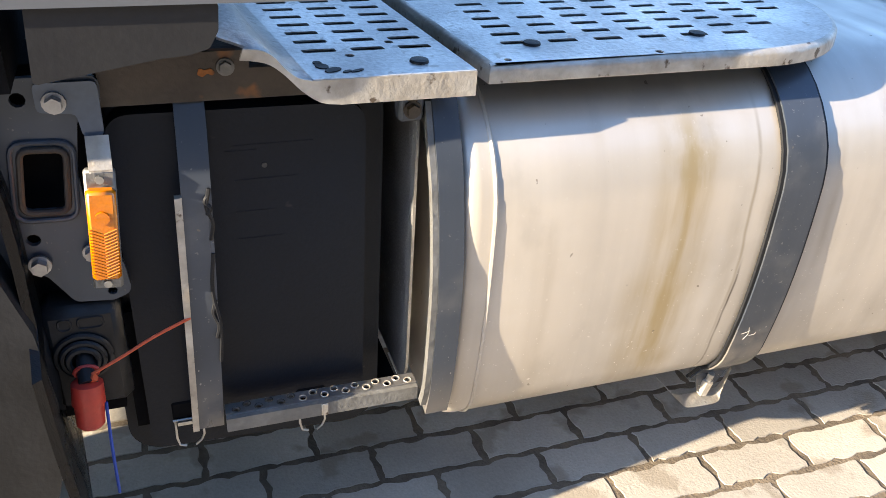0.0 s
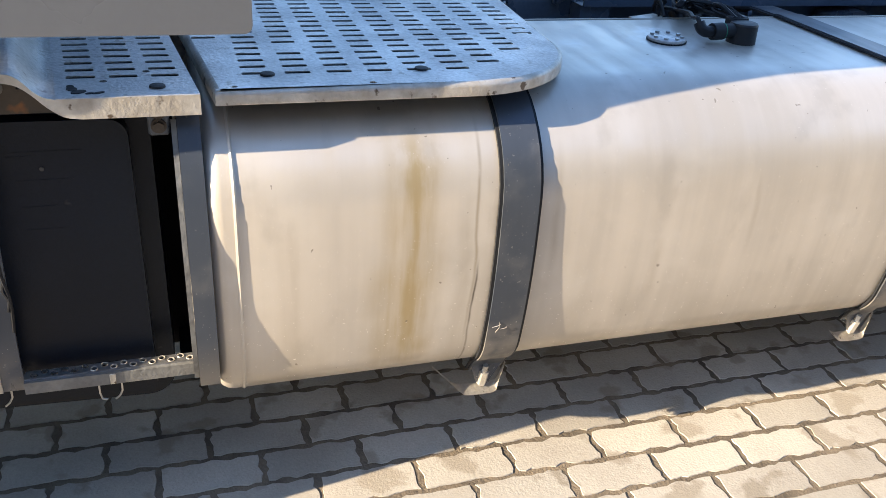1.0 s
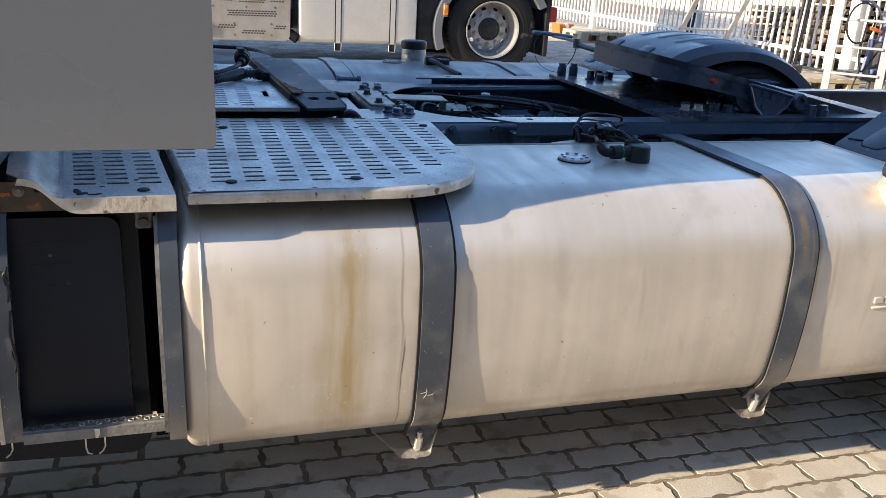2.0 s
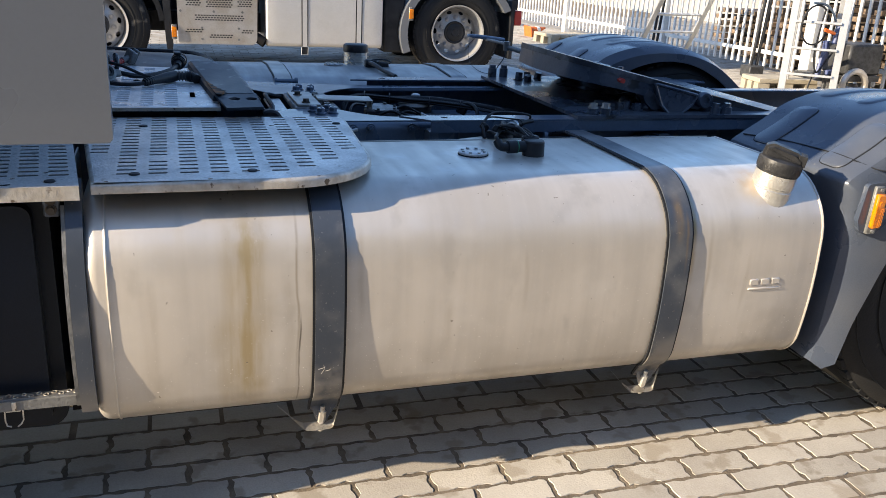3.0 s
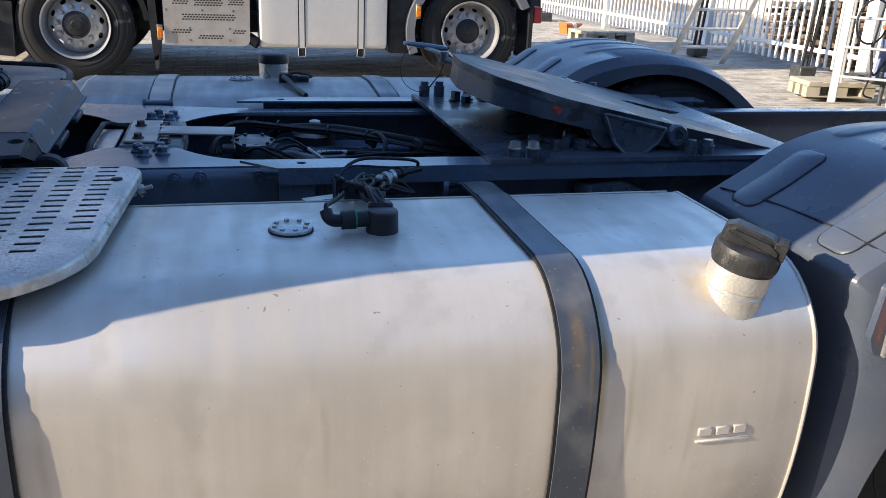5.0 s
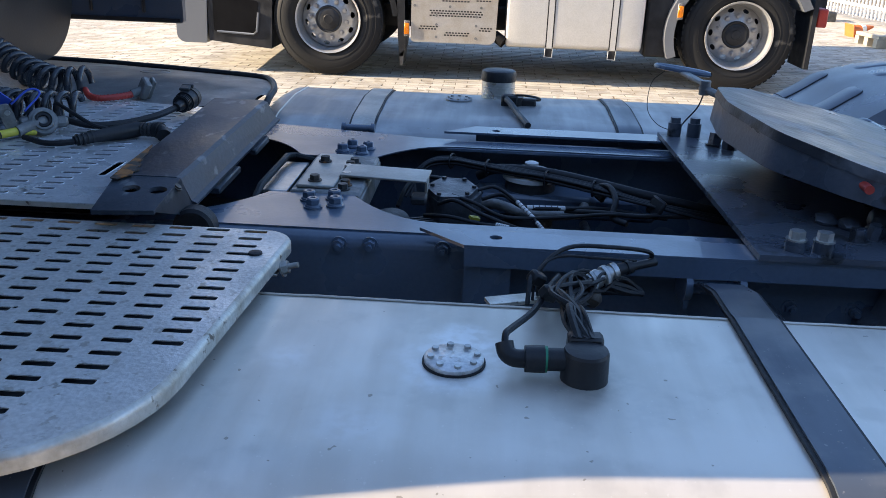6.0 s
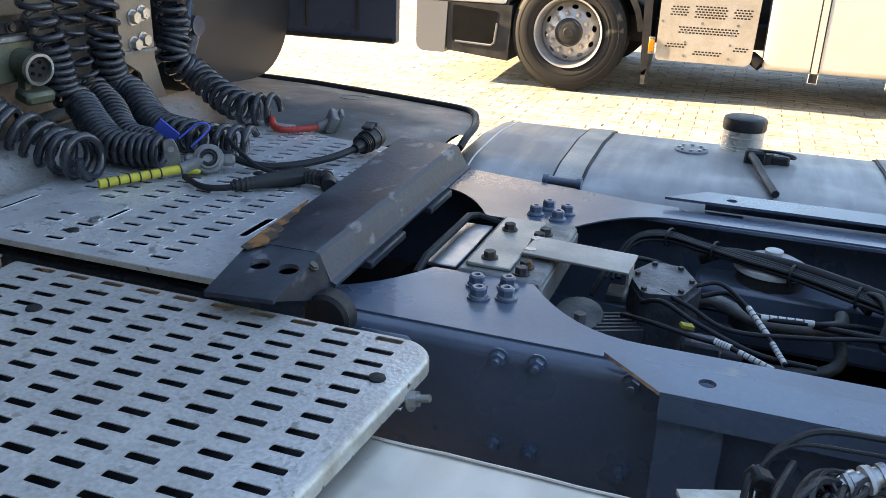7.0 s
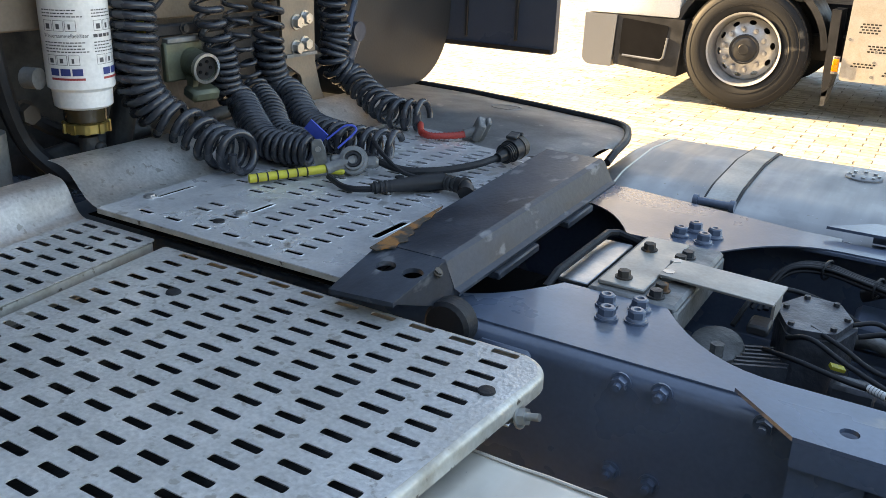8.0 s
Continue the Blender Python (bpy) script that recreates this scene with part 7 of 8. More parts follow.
# ---- sender cables on the near tank ----
def sender_cables():
    rnd = random.Random(11)
    t = thing("cable_bundle", "tangle of black cables plugged into the tank sender", "cables", (1.15, -0.75, 0.87))
    for k in range(14):
        o = lambda s=0.012: rnd.uniform(-s, s)
        b = bm_new()
        cable(b, [(1.135 + 0.007 * (k % 4) + o(0.004), -0.895, 0.912), (1.135 + o(0.015), -0.83, 0.918 + o()), (1.135 + o(0.028), -0.75, 0.905 + o(0.015)), (1.15 + o(0.032), -0.67, 0.895 + o(0.02)), (1.185 + o(0.025), -0.6, 0.875 + o(0.02)), (1.24 + o(0.02), -0.56, 0.855 + o(0.02)), (1.29, -0.53 + o(), 0.83)], 0.0028 + 0.0013 * (k % 3), 6)
        part("cable", b, RUBBER, t)
    b = bm_new()
    cable(b, [(1.041, -0.906, 0.905), (1.042, -0.892, 0.914), (1.052, -0.86, 0.908), (1.08, -0.8, 0.903), (1.1, -0.72, 0.89), (1.12, -0.63, 0.875), (1.14, -0.55, 0.86)], 0.005, 8)
    part("conduit", b, RUBBER, t, "ribbed black cable conduit")
    for q, w in (([(1.1, -0.64, 0.86), (1.105, -0.62, 0.905), (1.15, -0.58, 0.925), (1.22, -0.56, 0.922), (1.29, -0.54, 0.91), (1.295, -0.53, 0.89), (1.26, -0.54, 0.88)], 0.004),
                 ([(1.09, -0.66, 0.86), (1.095, -0.64, 0.9), (1.13, -0.6, 0.915), (1.2, -0.57, 0.905), (1.27, -0.55, 0.895)], 0.0026),
                 ([(1.08, -0.7, 0.87), (1.085, -0.66, 0.9), (1.1, -0.62, 0.89), (1.11, -0.6, 0.86)], 0.004),
                 ([(1.12, -0.68, 0.89), (1.17, -0.68, 0.9), (1.2, -0.64, 0.895), (1.21, -0.6, 0.88)], 0.0035)):
        b = bm_new()
        cable(b, q, w, 7)
        part("cable", b, RUBBER, t)
    b = bm_new()
    rod(b, (1.178, -0.6, 0.868), (1.232, -0.573, 0.885), 0.0125, 18)
    for k, rr in ((0.05, 0.0145), (0.32, 0.0165), (0.62, 0.0165), (0.88, 0.015)):
        p = Vector((1.178, -0.6, 0.868)).lerp(Vector((1.232, -0.573, 0.885)), k)
        rod(b, p, p + Vector((0.0075, 0.0037, 0.0024)), rr, 18)
    part("steel_coupling", b, BRIGHT, t, "bright steel pipe coupling")
    b = bm_new()
    rod(b, (1.19, -0.594, 0.8719), (1.1945, -0.592, 0.8733), 0.0172, 18)
    rod(b, (1.211, -0.5835, 0.8785), (1.2155, -0.5812, 0.88), 0.0172, 18)
    part("white_band", b, WHITEPL, t)
    b = bm_new()
    rod(b, (1.232, -0.573, 0.885), (1.262, -0.558, 0.888), 0.0105, 12)
    rod(b, (1.25, -0.564, 0.887), (1.256, -0.561, 0.8876), 0.0125, 12)
    rod(b, (1.262, -0.558, 0.888), (1.305, -0.535, 0.89), 0.0075, 10)
    part("plug", b, BLACK, t)
    b = bm_new()
    rod(b, (1.165, -0.605, 0.862), (1.175, -0.62, 0.835), 0.017, 12)
    part("lower_plug", b, BLACK, t)
    b = bm_new()
    obox(b, pose(1.19, -0.612, 0.85, 20, 30, 20), 0.035, 0.03, 0.03, 0.008)
    part("brass_elbow", b, BROWN, t, "tarnished brown elbow under the coupling")
    for x, y, z in ((1.095, -0.65, 0.895), (1.11, -0.72, 0.9)):
        b = bm_new()
        obox(b, pose(x, y, z, 20, 30, 40), 0.03, 0.02, 0.022, 0.004)
        part("plug", b, BLACK, t)
    b = bm_new()
    obox(b, pose(1.06, -0.65, 0.855, 0, 0, 20), 0.09, 0.03, 0.006)
    part("bracket_tab", b, LIP, t)


sender_cables()


# ---- hoses and couplings on the deck ----
def hose(pts, big, wire, pitch, label):
    t = thing("coiled_hose", label, "coiled hose", pts[-1], "coiled hoses behind the cab")
    b = bm_new()
    coil(b, pts, big, wire, pitch)
    part("coil", b, HOSE, t)
    b = bm_new()
    top = Vector(pts[0])
    rod(b, top + Vector((0, big, 0.0)), top + Vector((0, big, 0.06)), wire * 1.35, 10)
    part("end_sleeve", b, BLACK, t)
    return t


hose([(-0.46, -0.225, 1.42), (-0.455, -0.228, 1.28), (-0.45, -0.231, 1.19), (-0.45, -0.233, 1.105), (-0.42, -0.205, 1.04), (-0.365, -0.18, 1.012), (-0.3, -0.168, 0.985), (-0.25, -0.171, 0.98), (-0.2, -0.172, 0.98)],
     0.041, 0.0096, lambda f: 0.0215 if f < 0.62 else 0.036, "black coiled air hose sagging onto the deck plate")
hose([(-0.45, 0.42, 1.42), (-0.45, 0.43, 1.27), (-0.45, 0.452, 1.157), (-0.45, 0.44, 1.08), (-0.41, 0.475, 1.035), (-0.335, 0.452, 1.0), (-0.22, 0.411, 0.973), (-0.13, 0.428, 0.975)],
     0.036, 0.0086, lambda f: 0.03 if f < 0.35 else 0.02 if f < 0.6 else 0.032, "black coiled hose ending in a red sleeve")
hose([(-0.46, -0.03, 1.42), (-0.455, -0.02, 1.26), (-0.45, 0.012, 1.153), (-0.45, 0.032, 1.057), (-0.42, 0.045, 1.03), (-0.335, -0.01, 0.998), (-0.24, -0.06, 0.975), (-0.13, -0.05, 0.973)],
     0.031, 0.0078, lambda f: 0.034 if f < 0.35 else 0.017, "tightly coiled black air hose lying on the deck")
hose([(-0.47, 0.07, 1.42), (-0.465, 0.08, 1.26), (-0.46, 0.09, 1.146), (-0.45, 0.12, 1.06), (-0.37, 0.09, 1.018), (-0.27, 0.02, 0.978), (-0.15, 0.0, 0.975)],
     0.027, 0.0055, lambda f: 0.034 if f < 0.55 else 0.016, "glossy thin black coiled electric cable")
hose([(-0.46, 0.175, 1.42), (-0.45, 0.182, 1.26), (-0.45, 0.178, 1.137), (-0.45, 0.203, 1.05), (-0.395, 0.2, 1.025), (-0.28, 0.13, 0.978), (-0.14, 0.085, 0.973), (-0.04, 0.09, 0.973), (0.0, 0.1, 0.973)],
     0.033, 0.0083, lambda f: 0.036 if f < 0.3 else 0.018 if f < 0.75 else 0.03, "black coiled air hose hanging down to the deck")


def couplings():
    D = DZ
    t = thing("air_coupling", "cast aluminium air coupling head with a yellow hose sleeve", "coupling", (-0.05, -0.02, D))
    # head: a drum with its face turned up, two cast lugs, a neck and a tall keeper
    face = Vector((0.5, -0.72, 0.48)).normalized()
    c = Vector((-0.028, -0.03, D + 0.036))
    side = face.cross(Vector((0, 0, 1))).normalized()
    m = Matrix.Translation(c) @ Matrix((side, face.cross(side), face)).transposed().to_4x4()
    b = bm_new()
    lathe(b, [(0.02, -0.03), (0.031, -0.024), (0.033, -0.006), (0.031, 0.0), (0.0245, 0.001), (0.0235, 0.008), (0.019, 0.0085), (0.0175, 0.002)], m, 28)
    for lug, w, hgt in ((Vector((0.036, -0.004, -0.012)), 0.03, 0.02), (Vector((-0.038, 0.002, -0.014)), 0.034, 0.026)):
        t2 = bm_new()
        obox(t2, m @ Matrix.Translation(lug), w, hgt, 0.016, 0.006)
        merge(b, t2, Matrix.Identity(4))
    rod(b, c - face * 0.01, (-0.068, -0.074, D + 0.018), 0.016, 14, 0.0125)
    part("body", b, CASTLIGHT, t)
    b = bm_new()
    prism(b, rounded([(-0.013, -0.035), (0.011, -0.035), (0.014, 0.012), (0.01, 0.036), (-0.01, 0.038), (-0.015, 0.015)], 0.006, 3), "y", -0.006, 0.006)
    bmesh.ops.transform(b, matrix=pose(-0.085, -0.072, D + 0.043, 0, -12, 35), verts=b.verts)
    part("keeper_plate", b, CASTLIGHT, t)
    b = bm_new()
    rod(b, (-0.079, -0.085, D + 0.062), (-0.077, -0.09, D + 0.063), 0.006, 12)
    part("bolt", b, BRIGHT, t)
    b = bm_new()
    lathe(b, [(0.0175, 0.0), (0.0165, 0.0075), (0.011, 0.0075), (0.0095, 0.001)], m, 24)
    rod(b, c - face * 0.004, c + face * 0.0005, 0.01, 14)
    part("rubber_seal", b, RUBBER, t)
    b = bm_new()
    rod(b, (-0.158, -0.215, D + 0.012), (-0.07, -0.075, D + 0.018), 0.0095, 14)
    ys = part("sleeve", b, YELLOW, t, "yellow hose sleeve with black marks")
    for k in range(6):
        b = bm_new()
        f = 0.1 + 0.13 * k
        p = Vector((-0.158, -0.215, D + 0.014)).lerp(Vector((-0.07, -0.075, D + 0.02)), f)
        d = Vector((0.088, 0.14, 0.006)).normalized() * 0.0016
        rod(b, p - d - Vector((0, 0, 0.002)), p + d - Vector((0, 0, 0.002)), 0.01, 14)
        part("mark", b, RUBBER, ys)
    b = bm_new()
    obox(b, pose(-0.05, -0.06, D + 0.012, 0, 0, 30), 0.035, 0.012, 0.012, 0.004)
    part("tag", b, YELLOW, t)
    b = bm_new()
    obox(b, pose(-0.125, -0.035, D + 0.085, 10, 40, 20), 0.05, 0.004, 0.028)
    part("blue_tape", b, BLUE, t, "flag of blue tape")
    b = bm_new()
    cable(b, [(-0.1, -0.03, D + 0.07), (-0.07, -0.0, D + 0.1), (-0.05, 0.01, D + 0.09), (-0.07, -0.03, D + 0.055)], 0.0025, 6)
    part("tie", b, BLUE, t)
    t = thing("trailer_cable", "black trailer cable with a moulded plug lying on the deck", "cable", (0.1, -0.02, D))
    b = bm_new()
    cable(b, [(-0.04, -0.1, D + 0.012), (0.02, -0.135, D + 0.011), (0.06, -0.138, D + 0.012), (0.1, -0.115, D + 0.014)], 0.0065, 8)
    part("cable", b, RUBBER, t)
    b = bm_new()
    p0, p1 = Vector((0.088, -0.124, D + 0.016)), Vector((0.186, -0.006, D + 0.021))
    tube(b, [p0.lerp(p1, k / 6) for k in range(7)], lambda f: 0.0095 + 0.0095 * min(1, f * 1.3), 14)
    for k in range(6):
        p = p0.lerp(p1, 0.04 + 0.07 * k)
        rod(b, p, p + (p1 - p0) * 0.03, 0.0135, 12)
    part("strain_relief", b, BLACK, t)
    b = bm_new()
    q0, q1 = Vector((0.184, -0.008, D + 0.021)), Vector((0.226, -0.012, D + 0.021))
    rod(b, q0, q1, 0.0125, 14)
    for k in range(4):
        p = q0.lerp(q1, 0.1 + 0.25 * k)
        rod(b, p, p + (q1 - q0) * 0.1, 0.0165, 16)
    part("ribbed_collar", b, CAST, t, "grey ribbed collar of the plug")
    b = bm_new()
    tube(b, [q1, Vector((0.24, -0.014, D + 0.021)), Vector((0.252, -0.022, D + 0.018)), Vector((0.258, -0.036, D + 0.014))], 0.0165, 14)
    rod(b, (0.236, -0.013, D + 0.021), (0.244, -0.016, D + 0.021), 0.0195, 14)
    part("plug", b, BLACK, t)
    t = thing("electric_plug", "black round electric plug with a tarnished face on a thick cable", "plug", (0.2, 0.26, D))
    b = bm_new()
    cable(b, [(-0.06, 0.03, D + 0.04), (0.0, 0.02, D + 0.028), (0.06, 0.035, D + 0.014), (0.12, 0.085, D + 0.012), (0.17, 0.155, D + 0.018), (0.195, 0.215, D + 0.026)], 0.0085, 8)
    part("cable", b, RUBBER, t)
    b = bm_new()
    cable(b, [(-0.04, 0.06, D + 0.06), (0.02, 0.01, D + 0.05), (0.08, -0.01, D + 0.026), (0.13, 0.005, D + 0.012)], 0.005, 8)
    part("thin_cable", b, RUBBER, t)
    b = bm_new()
    ax = Vector((0.1, 0.96, 0.12)).normalized()
    c = Vector((0.198, 0.212, D + 0.027))
    rod(b, c, c + ax * 0.03, 0.011, 14, 0.016)
    rod(b, c + ax * 0.026, c + ax * 0.05, 0.021, 18)
    for k in range(3):
        rod(b, c + ax * (0.03 + 0.007 * k), c + ax * (0.033 + 0.007 * k), 0.0235, 18)
    rod(b, c + ax * 0.05, c + ax * 0.078, 0.0265, 22)
    part("plug_body", b, BLACK, t)
    b = bm_new()
    rod(b, c + ax * 0.078, c + ax * 0.098, 0.0285, 24, 0.0265)
    part("plug_cap", b, BROWN, t, "tarnished brown plug face")
    b = bm_new()
    obox(b, pose(0.2, 0.283, D + 0.066, 5, 0, 8), 0.026, 0.034, 0.008, 0.002)
    rod(b, (0.187, 0.3, D + 0.068), (0.216, 0.3, D + 0.068), 0.0045, 8)
    part("cap_hinge", b, CAST, t)
    t = thing("red_hose_end", "ribbed red hose sleeve with a grey cast plug on the deck", "hose end", (-0.03, 0.4, D))
    b = bm_new()
    line = smooth_path([(-0.13, 0.4, D + 0.026), (-0.1, 0.36, D + 0.016), (-0.063, 0.348, D + 0.014), (-0.02, 0.382, D + 0.015), (0.008, 0.415, D + 0.018)], 5)
    cable(b, line, 0.0085, 10)
    sl = part("sleeve", b, RED, t)
    for k in range(5, len(line) - 2):
        b = bm_new()
        d = (line[k + 1] - line[k]).normalized() * 0.0016
        rod(b, line[k] - d, line[k] + d, 0.0096, 12)
        part("ridge", b, RED, sl)
    b = bm_new()
    obox(b, pose(0.028, 0.43, D + 0.03, 18, 20, 40), 0.022, 0.05, 0.052, 0.004)
    obox(b, pose(0.042, 0.44, D + 0.03, 18, 20, 40), 0.012, 0.034, 0.058, 0.003)
    rod(b, (0.0, 0.408, D + 0.018), (0.024, 0.428, D + 0.026), 0.0125, 12)
    part("plug", b, CASTLIGHT, t)


couplings()


# ---- behind the cab ----
def fuel_filter():
    t = part("filter_head", lathe(bm_new(), [(0.05, 1.45), (0.05, 1.5)], pose(-0.5, -0.335, 0), 20), CAST, truck, "grey filter head")
    m = pose(-0.5, -0.335, 0)
    R = 0.0665
    b = bm_new()
    lathe(b, [(0.02, 1.068), (0.052, 1.068), (0.058, 1.073), (0.0595, 1.105), (R, 1.112), (R, 1.45), (0.02, 1.45)], m, 40)
    part("filter_can", b, WHITE, t, "white filter canister with printed label")
    b = bm_new()
    lathe(b, [(0.034, 1.03), (0.043, 1.04), (0.043, 1.068)], m, 28)
    part("water_bowl", b, AMBER, t)
    b = bm_new()
    lathe(b, [(0.04, 1.014), (0.045, 1.016), (0.045, 1.034), (0.041, 1.036)], m, 28)
    ring = part("bowl_ring", b, GOLD, t, "ribbed brass ring")
    for k in range(10):
        a = 2 * math.pi * k / 10
        b = bm_new()
        obox(b, pose(-0.5 + 0.046 * math.cos(a), -0.335 + 0.046 * math.sin(a), 1.025, 0, 0, math.degrees(a)), 0.006, 0.01, 0.02)
        part("grip_rib", b, GOLD, ring)
    b = bm_new()
    rod(b, (-0.5, -0.335, 0.93), (-0.5, -0.335, 1.003), 0.02, 10)
    box(b, -0.53, -0.47, -0.335, -0.31, 0.92, 0.99, 0.006)
    cable(b, [(-0.5, -0.31, 0.96), (-0.48, -0.28, 0.94), (-0.52, -0.25, 0.9)], 0.004, 6)
    part("drain", b, CAST, t)

    def print_bar(a0, a1, z0, z1, mt, nm):
        """A printed bar on the can from angle to angle."""
        b = bm_new()
        n = max(2, int((a1 - a0) / 5))
        rows = [[b.verts.new((-0.5 + (R + 0.0006) * math.cos(radians(a)), -0.335 + (R + 0.0006) * math.sin(radians(a)), z)) for z in (z0, z1)] for a in np.linspace(a0, a1, n + 1)]
        for p, q in zip(rows, rows[1:]):
            b.faces.new((p[0], q[0], q[1], p[1]))
        part(nm, b, mt, t)

    def print_text(words, a0, a1, z, mt):
        """A printed line wrapped round the can from angle to angle."""
        cu = bpy.data.curves.new("print", "FONT")
        cu.body = words
        ob = bpy.data.objects.new("print", cu)
        bpy.context.scene.collection.objects.link(ob)
        me = bpy.data.meshes.new_from_object(ob)
        bpy.data.objects.remove(ob)
        b = bm_new()
        b.from_mesh(me)
        bpy.data.meshes.remove(me)
        wid = max(v.co.x for v in b.verts)
        k = radians(a1 - a0) * R / wid
        for v in b.verts:
            a = radians(a0) + v.co.x * k / R
            v.co = (-0.5 + (R + 0.0007) * math.cos(a), -0.335 + (R + 0.0007) * math.sin(a), z + v.co.y * k * 1.15)
        part("printed_line", b, mt, t)

    for a0 in (-91, 2):
        for k in range(3):
            print_bar(a0 + 2 + 20 * k, a0 + 19 + 20 * k, 1.14, 1.154, INKBLUE, "logo_bar")
        print_bar(a0 + 2, a0 + 62, 1.131, 1.1355, INKRED, "logo_bar")
    print_text("Wassersammelbeh\u00e4lter", -95, -16, 1.2145, INK)
    rnd = random.Random(2)
    for a0, wid in ((-95, 74), (-8, 50)):
        for z in (1.186, 1.192, 1.198, 1.204, 1.254, 1.26, 1.266, 1.29, 1.296, 1.302, 1.308, 1.33, 1.336):
            x, end = a0, a0 + wid * rnd.uniform(0.6, 1.0)
            while x < end:
                w = rnd.uniform(2.5, 7)
                print_bar(x, x + w, z, z + 0.0022, INK, "text_bar")
                x += w + 1.3
        if a0 > -50:
            for k in range(4):
                print_bar(a0 + 10 * k, a0 + 10 * k + 8, 1.2145, 1.221, INK, "text_bar")
        for k in range(3):
            x0, x1 = a0 + 2 + 20 * k, a0 + 20 + 20 * k
            for z0, z1 in ((1.161, 1.18), (1.227, 1.247)):
                for zz in (z0, z1):
                    print_bar(x0, x1, zz, zz + 0.0008, INK, "pictogram_bar")
                for xx in (x0, x1 - 0.8):
                    print_bar(xx, xx + 0.8, z0, z1, INK, "pictogram_bar")
                print_bar(x0 + 5, x1 - 5 - 2 * k, z0 + 0.004, z1 - 0.006, INK, "pictogram_bar")


fuel_filter()


def cab_rear():
    b = bm_new()
    box(b, -0.53, -0.5, -0.16, 0.36, 1.19, 1.215, 0.003)
    r = part("cross_rod", b, RUBBER, truck, "dark cross bar carrying the sockets")
    b = bm_new()
    box(b, -0.6, -0.56, -0.5, 0.42, 1.22, 1.5, 0.004)
    part("rear_panel", b, DUSTBROWN, truck, "dusty brown steel panel below the cab")
    for y in (-0.05, 0.16):
        b = bm_new()
        hexbolt(b, (-0.5, y, 1.205), (1, 0, 0), 0.009, 0.01)
        part("bolt", b, CAST, r)
    b = bm_new()
    box(b, -0.5, -0.482, -0.125, -0.012, 1.09, 1.178, 0.004)
    s = part("trailer_socket", b, OLIVE, truck, "olive trailer socket with an open lid")
    b = bm_new()
    obox(b, pose(-0.49, -0.068, 1.182), 0.02, 0.1, 0.012, 0.002)
    part("gasket", b, CASTLIGHT, s)
    b = bm_new()
    ax = Vector((0.85, -0.15, -0.12)).normalized()
    c = Vector((-0.482, -0.05, 1.13))
    m = Matrix.Translation(c) @ ax.to_track_quat("Z", "Y").to_matrix().to_4x4()
    lathe(b, [(0.034, 0), (0.032, 0.045), (0.034, 0.05), (0.034, 0.06), (0.03, 0.061), (0.027, 0.05), (0.005, 0.05)], m, 28)
    part("socket_barrel", b, OLIVE, s)
    b = bm_new()
    lathe(b, [(0.0345, 0.05), (0.0352, 0.052), (0.0352, 0.062), (0.029, 0.0625), (0.029, 0.052)], m, 28)
    part("socket_ring", b, BRIGHT, s, "bright worn socket rim")
    b = bm_new()
    lathe(b, [(0.028, 0.048), (0.028, 0.0535), (0.002, 0.0535)], m, 24)
    part("socket_face", b, BLACK, s)
    for k in range(5):
        b = bm_new()
        a = 2 * math.pi * k / 5
        q = m @ Vector((0.015 * math.cos(a), 0.015 * math.sin(a), 0.053))
        rod(b, q, q + ax * 0.003, 0.004, 8)
        part("contact", b, VOIDM, s)
    b = bm_new()
    obox(b, pose(-0.455, -0.05, 1.062, 0, 15, -8), 0.05, 0.075, 0.03, 0.008)
    box(b, -0.475, -0.455, -0.075, -0.06, 1.06, 1.13)
    part("socket_lid", b, OLIVE, s)
    # bracket with four bright bolts
    b = bm_new()
    prism(b, rounded([(0.215, 1.45), (0.36, 1.45), (0.36, 1.09), (0.38, 1.02), (0.42, 0.94), (0.33, 0.94), (0.3, 1.06), (0.235, 1.1)], [0, 0, 0.01, 0.02, 0, 0, 0.02, 0.02], 3), "x", -0.46, -0.45)
    br = part("cab_bracket", b, DUSTBROWN, truck, "dusty brown cab mounting bracket")
    b = bm_new()
    box(b, -0.45, -0.44, 0.235, 0.358, 1.112, 1.12)
    part("bracket_edge", b, CASTLIGHT, br)
    for y, z in ((0.285, 1.2), (0.32, 1.208), (0.282, 1.135), (0.318, 1.142)):
        b = bm_new()
        hexbolt(b, (-0.45, y, z), (1, 0, 0), 0.014, 0.018)
        part("bolt", b, BRIGHT, br)
    # struts and pipes in the dark
    rnd = random.Random(8)
    for pts, rr, mt in (([(-0.6, -0.45, 1.45), (-0.58, -0.47, 1.2), (-0.6, -0.42, 1.0), (-0.55, -0.36, 0.9)], 0.02, RUBBER),
                        ([(-0.65, -0.5, 1.3), (-0.62, -0.45, 1.1), (-0.6, -0.3, 0.98), (-0.7, -0.1, 0.92)], 0.016, RUBBER),
                        ([(-0.55, 0.48, 1.05), (-0.5, 0.55, 1.12), (-0.52, 0.62, 1.2), (-0.56, 0.7, 1.25)], 0.01, GREASE),
                        ([(-0.62, 0.1, 1.1), (-0.6, 0.2, 1.0), (-0.6, 0.32, 0.97)], 0.015, RUBBER),
                        ([(-0.47, -0.16, 1.42), (-0.46, -0.13, 1.3), (-0.455, -0.19, 1.24), (-0.45, -0.2, 1.21)], 0.005, RUBBER)):
        b = bm_new()
        cable(b, pts, rr, 8)
        part("pipe", b, mt, truck)
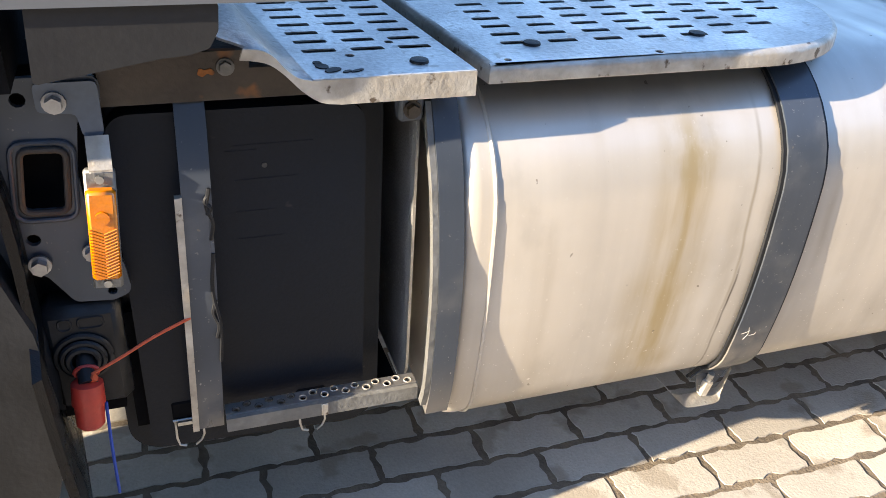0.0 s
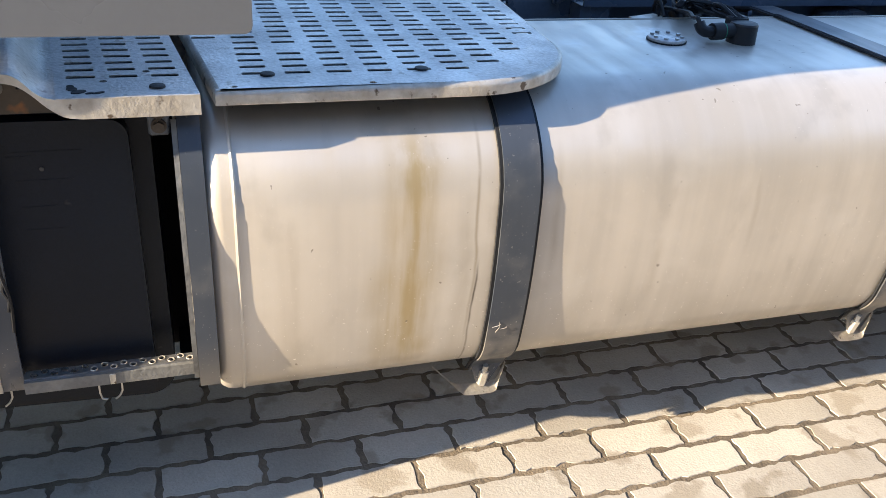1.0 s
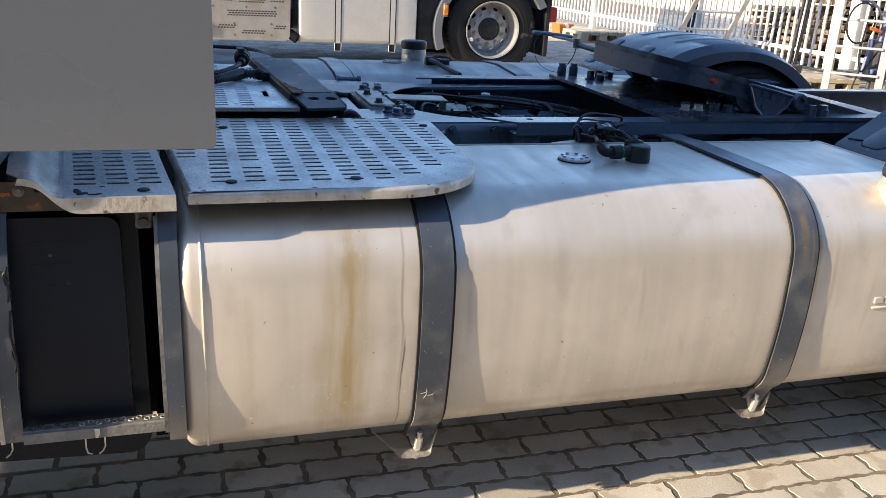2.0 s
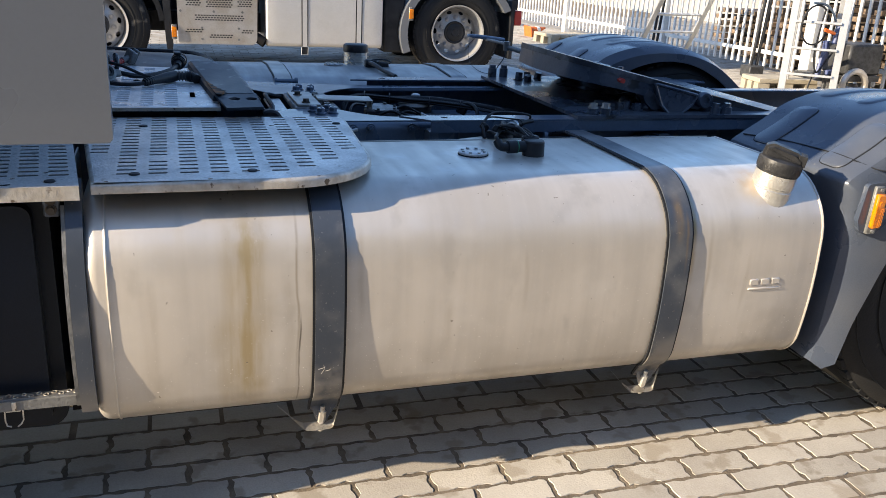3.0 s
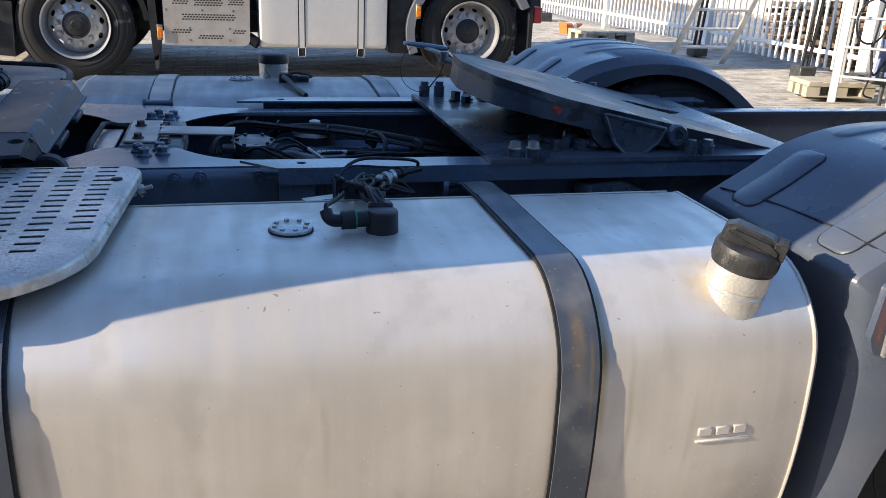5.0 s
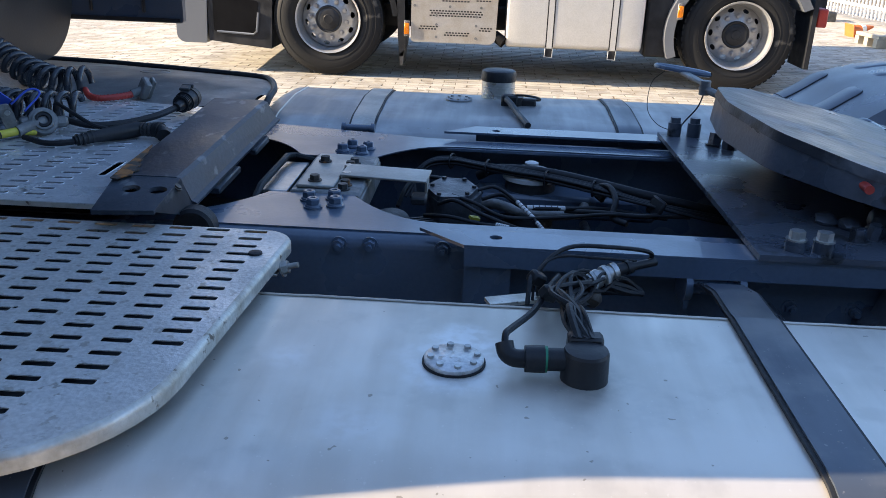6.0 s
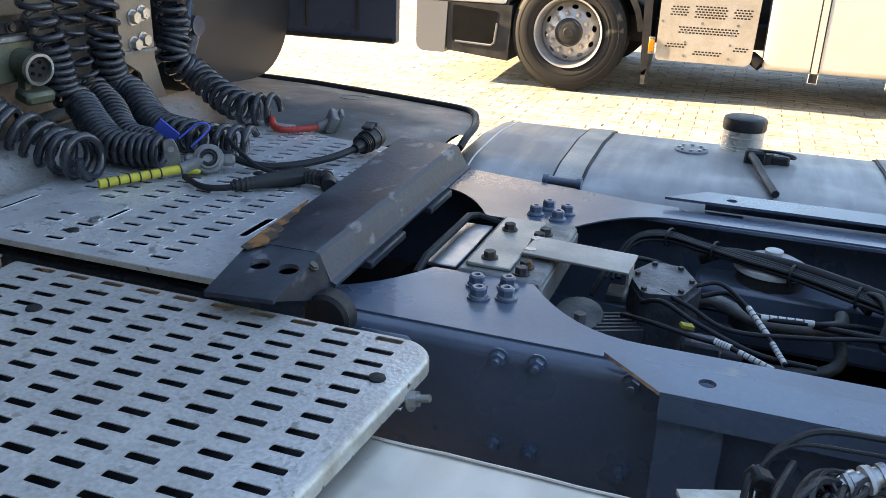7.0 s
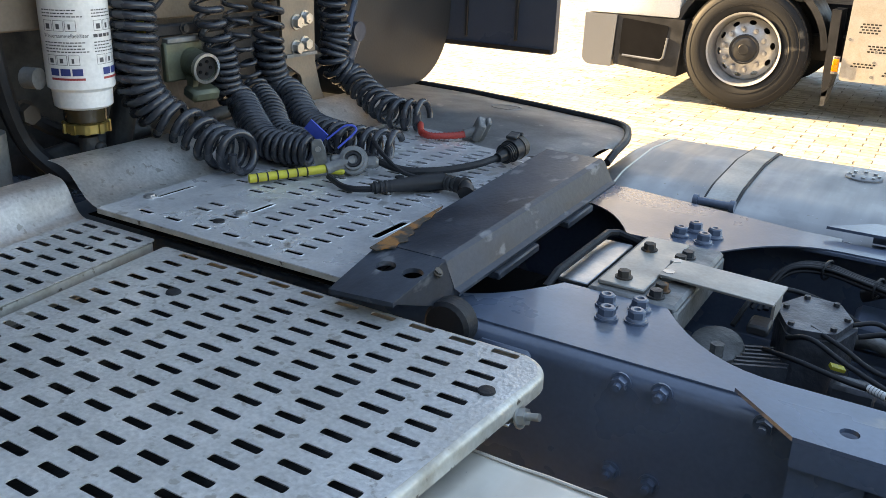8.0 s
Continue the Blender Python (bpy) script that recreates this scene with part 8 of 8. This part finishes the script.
    for p0, p1, rr, mt in (((-0.62, -0.5, 0.86), (-0.62, -0.5, 1.02), 0.05, CASTLIGHT), ((-0.62, -0.5, 1.02), (-0.62, -0.5, 1.06), 0.035, CAST), ((-0.56, -0.42, 1.13), (-0.53, -0.41, 1.13), 0.022, CASTLIGHT),
                           ((-0.6, -0.2, 0.9), (-0.58, -0.16, 1.06), 0.03, CAST), ((-0.58, 0.05, 0.96), (-0.56, 0.3, 0.99), 0.018, CASTLIGHT), ((-0.66, -0.36, 0.92), (-0.6, -0.1, 0.97), 0.025, CAST), ((-0.66, 0.4, 1.0), (-0.55, 0.5, 1.1), 0.02, CASTLIGHT)):
        b = bm_new()
        rod(b, p0, p1, rr, 16)
        part("mount", b, mt, truck)
    b = bm_new()
    box(b, -0.72, -0.68, -0.62, -0.5, 0.92, 1.2, 0.01)
    box(b, -0.7, -0.6, -0.95, -0.55, 0.9, 1.0, 0.02)
    part("leaf_bracket", b, BROWN, truck)
    b = bm_new()
    obox(b, pose(-0.452, -0.212, 1.222, 20, 0, 30), 0.016, 0.012, 0.026)
    part("tag", b, YELLOW, truck, "small yellow cable tag")
    b = bm_new()
    hexbolt(b, (-0.6, -0.41, 1.05), (1, 0, 0), 0.02, 0.03)
    part("bolt", b, BROWN, truck)
    b = bm_new()
    rod(b, (-0.56, 0.62, 1.0), (-0.54, 0.66, 1.12), 0.02, 10)
    lathe(b, [(0.03, -0.01), (0.03, 0.01)], pose(-0.53, 0.66, 1.14, 0, 90), 16)
    part("stay", b, GREASE, truck)


cab_rear()


# ---- pavers: each block a piece of the ground ----
def paver_mesh(k):
    rnd = random.Random(k)
    L, W, H = 0.201, 0.0845, 0.03
    pts = []
    for side, (ax, ay, bx, by, n) in enumerate(((0, 0, L, 0, 14), (L, 0, L, W, 7), (L, W, 0, W, 14), (0, W, 0, 0, 7))):
        for i in range(n):
            f = i / n
            j = rnd.uniform(-0.0034, 0.0034) + 0.003 * math.sin(math.pi * f) * math.sin(2 * math.pi * f * (2.5 if n == 14 else 1.2) + side * 1.7 + k)
            pts.append((ax + (bx - ax) * f + (j if side in (1, 3) else 0), ay + (by - ay) * f + (j if side in (0, 2) else 0)))
    b = bm_new()
    c = (L / 2, W / 2)
    low = [b.verts.new((x - c[0], y - c[1], -H)) for x, y in pts]
    mid = [b.verts.new((x - c[0], y - c[1], -0.0025)) for x, y in pts]
    top = [b.verts.new(((x - c[0]) * 0.991, (y - c[1]) * 0.979, rnd.uniform(-0.0004, 0.0004))) for x, y in pts]
    n = len(pts)
    for p, q in ((low, mid), (mid, top)):
        for i in range(n):
            b.faces.new((p[i], p[(i + 1) % n], q[(i + 1) % n], q[i]))
    b.faces.new(top)
    bmesh.ops.recalc_face_normals(b, faces=b.faces)
    return to_mesh("paver", b, PAVER, 30)


PAVERS = [paver_mesh(k) for k in range(14)]
PX, PY = 0.215, 0.0985


def lay(i, j):
    x, y = 0.055 + PX * (i + 0.5) + (0.5 * PX if j % 2 else 0), -0.938 + PY * (j + 0.5)
    return x, y


rng = random.Random(4)
near_cells, far_cells = [], []
for j in range(-62, 175):
    for i in range(-75, 70):
        x, y = lay(i, j)
        if -0.62 < x < 2.75 and -1.42 < y < -0.72:
            near_cells.append((x, y))
        elif (-9 < x < 11 and -7 < y < 6) or (-12 < x < 14 and 6 <= y < 16.3):
            far_cells.append((x, y))
for x, y in near_cells:
    ob = new("paver", rng.choice(PAVERS))
    ob.parent = ground
    ob.location = (x, y, 0.0028 + rng.uniform(-0.0006, 0.0006))
    ob.rotation_euler = (rng.uniform(-0.003, 0.003), rng.uniform(-0.003, 0.003), rng.choice((0, math.pi)) + rng.uniform(-0.01, 0.01))
# the rest of the paving, joined
verts, faces = [], []
for x, y in far_cells:
    far, close = y > 1.4, -4 < y < -0.7 and -2 < x < 5
    L, W = 0.5 * (0.211 if far else 0.2015), 0.5 * (0.0942 if far else 0.085)
    dx, dy, dz = rng.uniform(-0.004, 0.004), rng.uniform(-0.003, 0.003), ground_z(y) + 0.0028 + rng.uniform(-0.0006, 0.0006)
    ring = [(-1, -1), (1, -1), (1, 1), (-1, 1)]
    if close:
        ring = [(-1 + 2 * i / 7, -1) for i in range(7)] + [(1, -1 + 2 * i / 4) for i in range(4)] + [(1 - 2 * i / 7, 1) for i in range(7)] + [(-1, 1 - 2 * i / 4) for i in range(4)]
    amp = 0.003 if close else 0.004 if far else 0.0
    wob = [(rng.uniform(-amp, amp), rng.uniform(-amp, amp) * 0.8) for q in ring]
    tilt = [rng.uniform(-0.0009, 0.0009) if far else 0.0 for q in ring]
    k, n = len(verts), len(ring)
    for f, z in ((1.0, -0.009 if far else -0.01), (0.985, 0.0)):
        for (sx, sy), (wx, wy), tz in zip(ring, wob, tilt):
            verts.append((x + dx + sx * L * f + wx, y + dy + sy * (W - (1 - f) * L) + wy, dz + z + tz))
    faces.append(tuple(range(k + n, k + 2 * n)))
    for a in range(n):
        faces.append((k + a, k + (a + 1) % n, k + n + (a + 1) % n, k + n + a))
me = bpy.data.meshes.new("paving")
me.from_pydata(verts, [], faces)
me.materials.append(PAVING)
paving = tagged(new("paving", me), "worn grey-beige concrete block paving across the yard", "paving", kind="stuff")
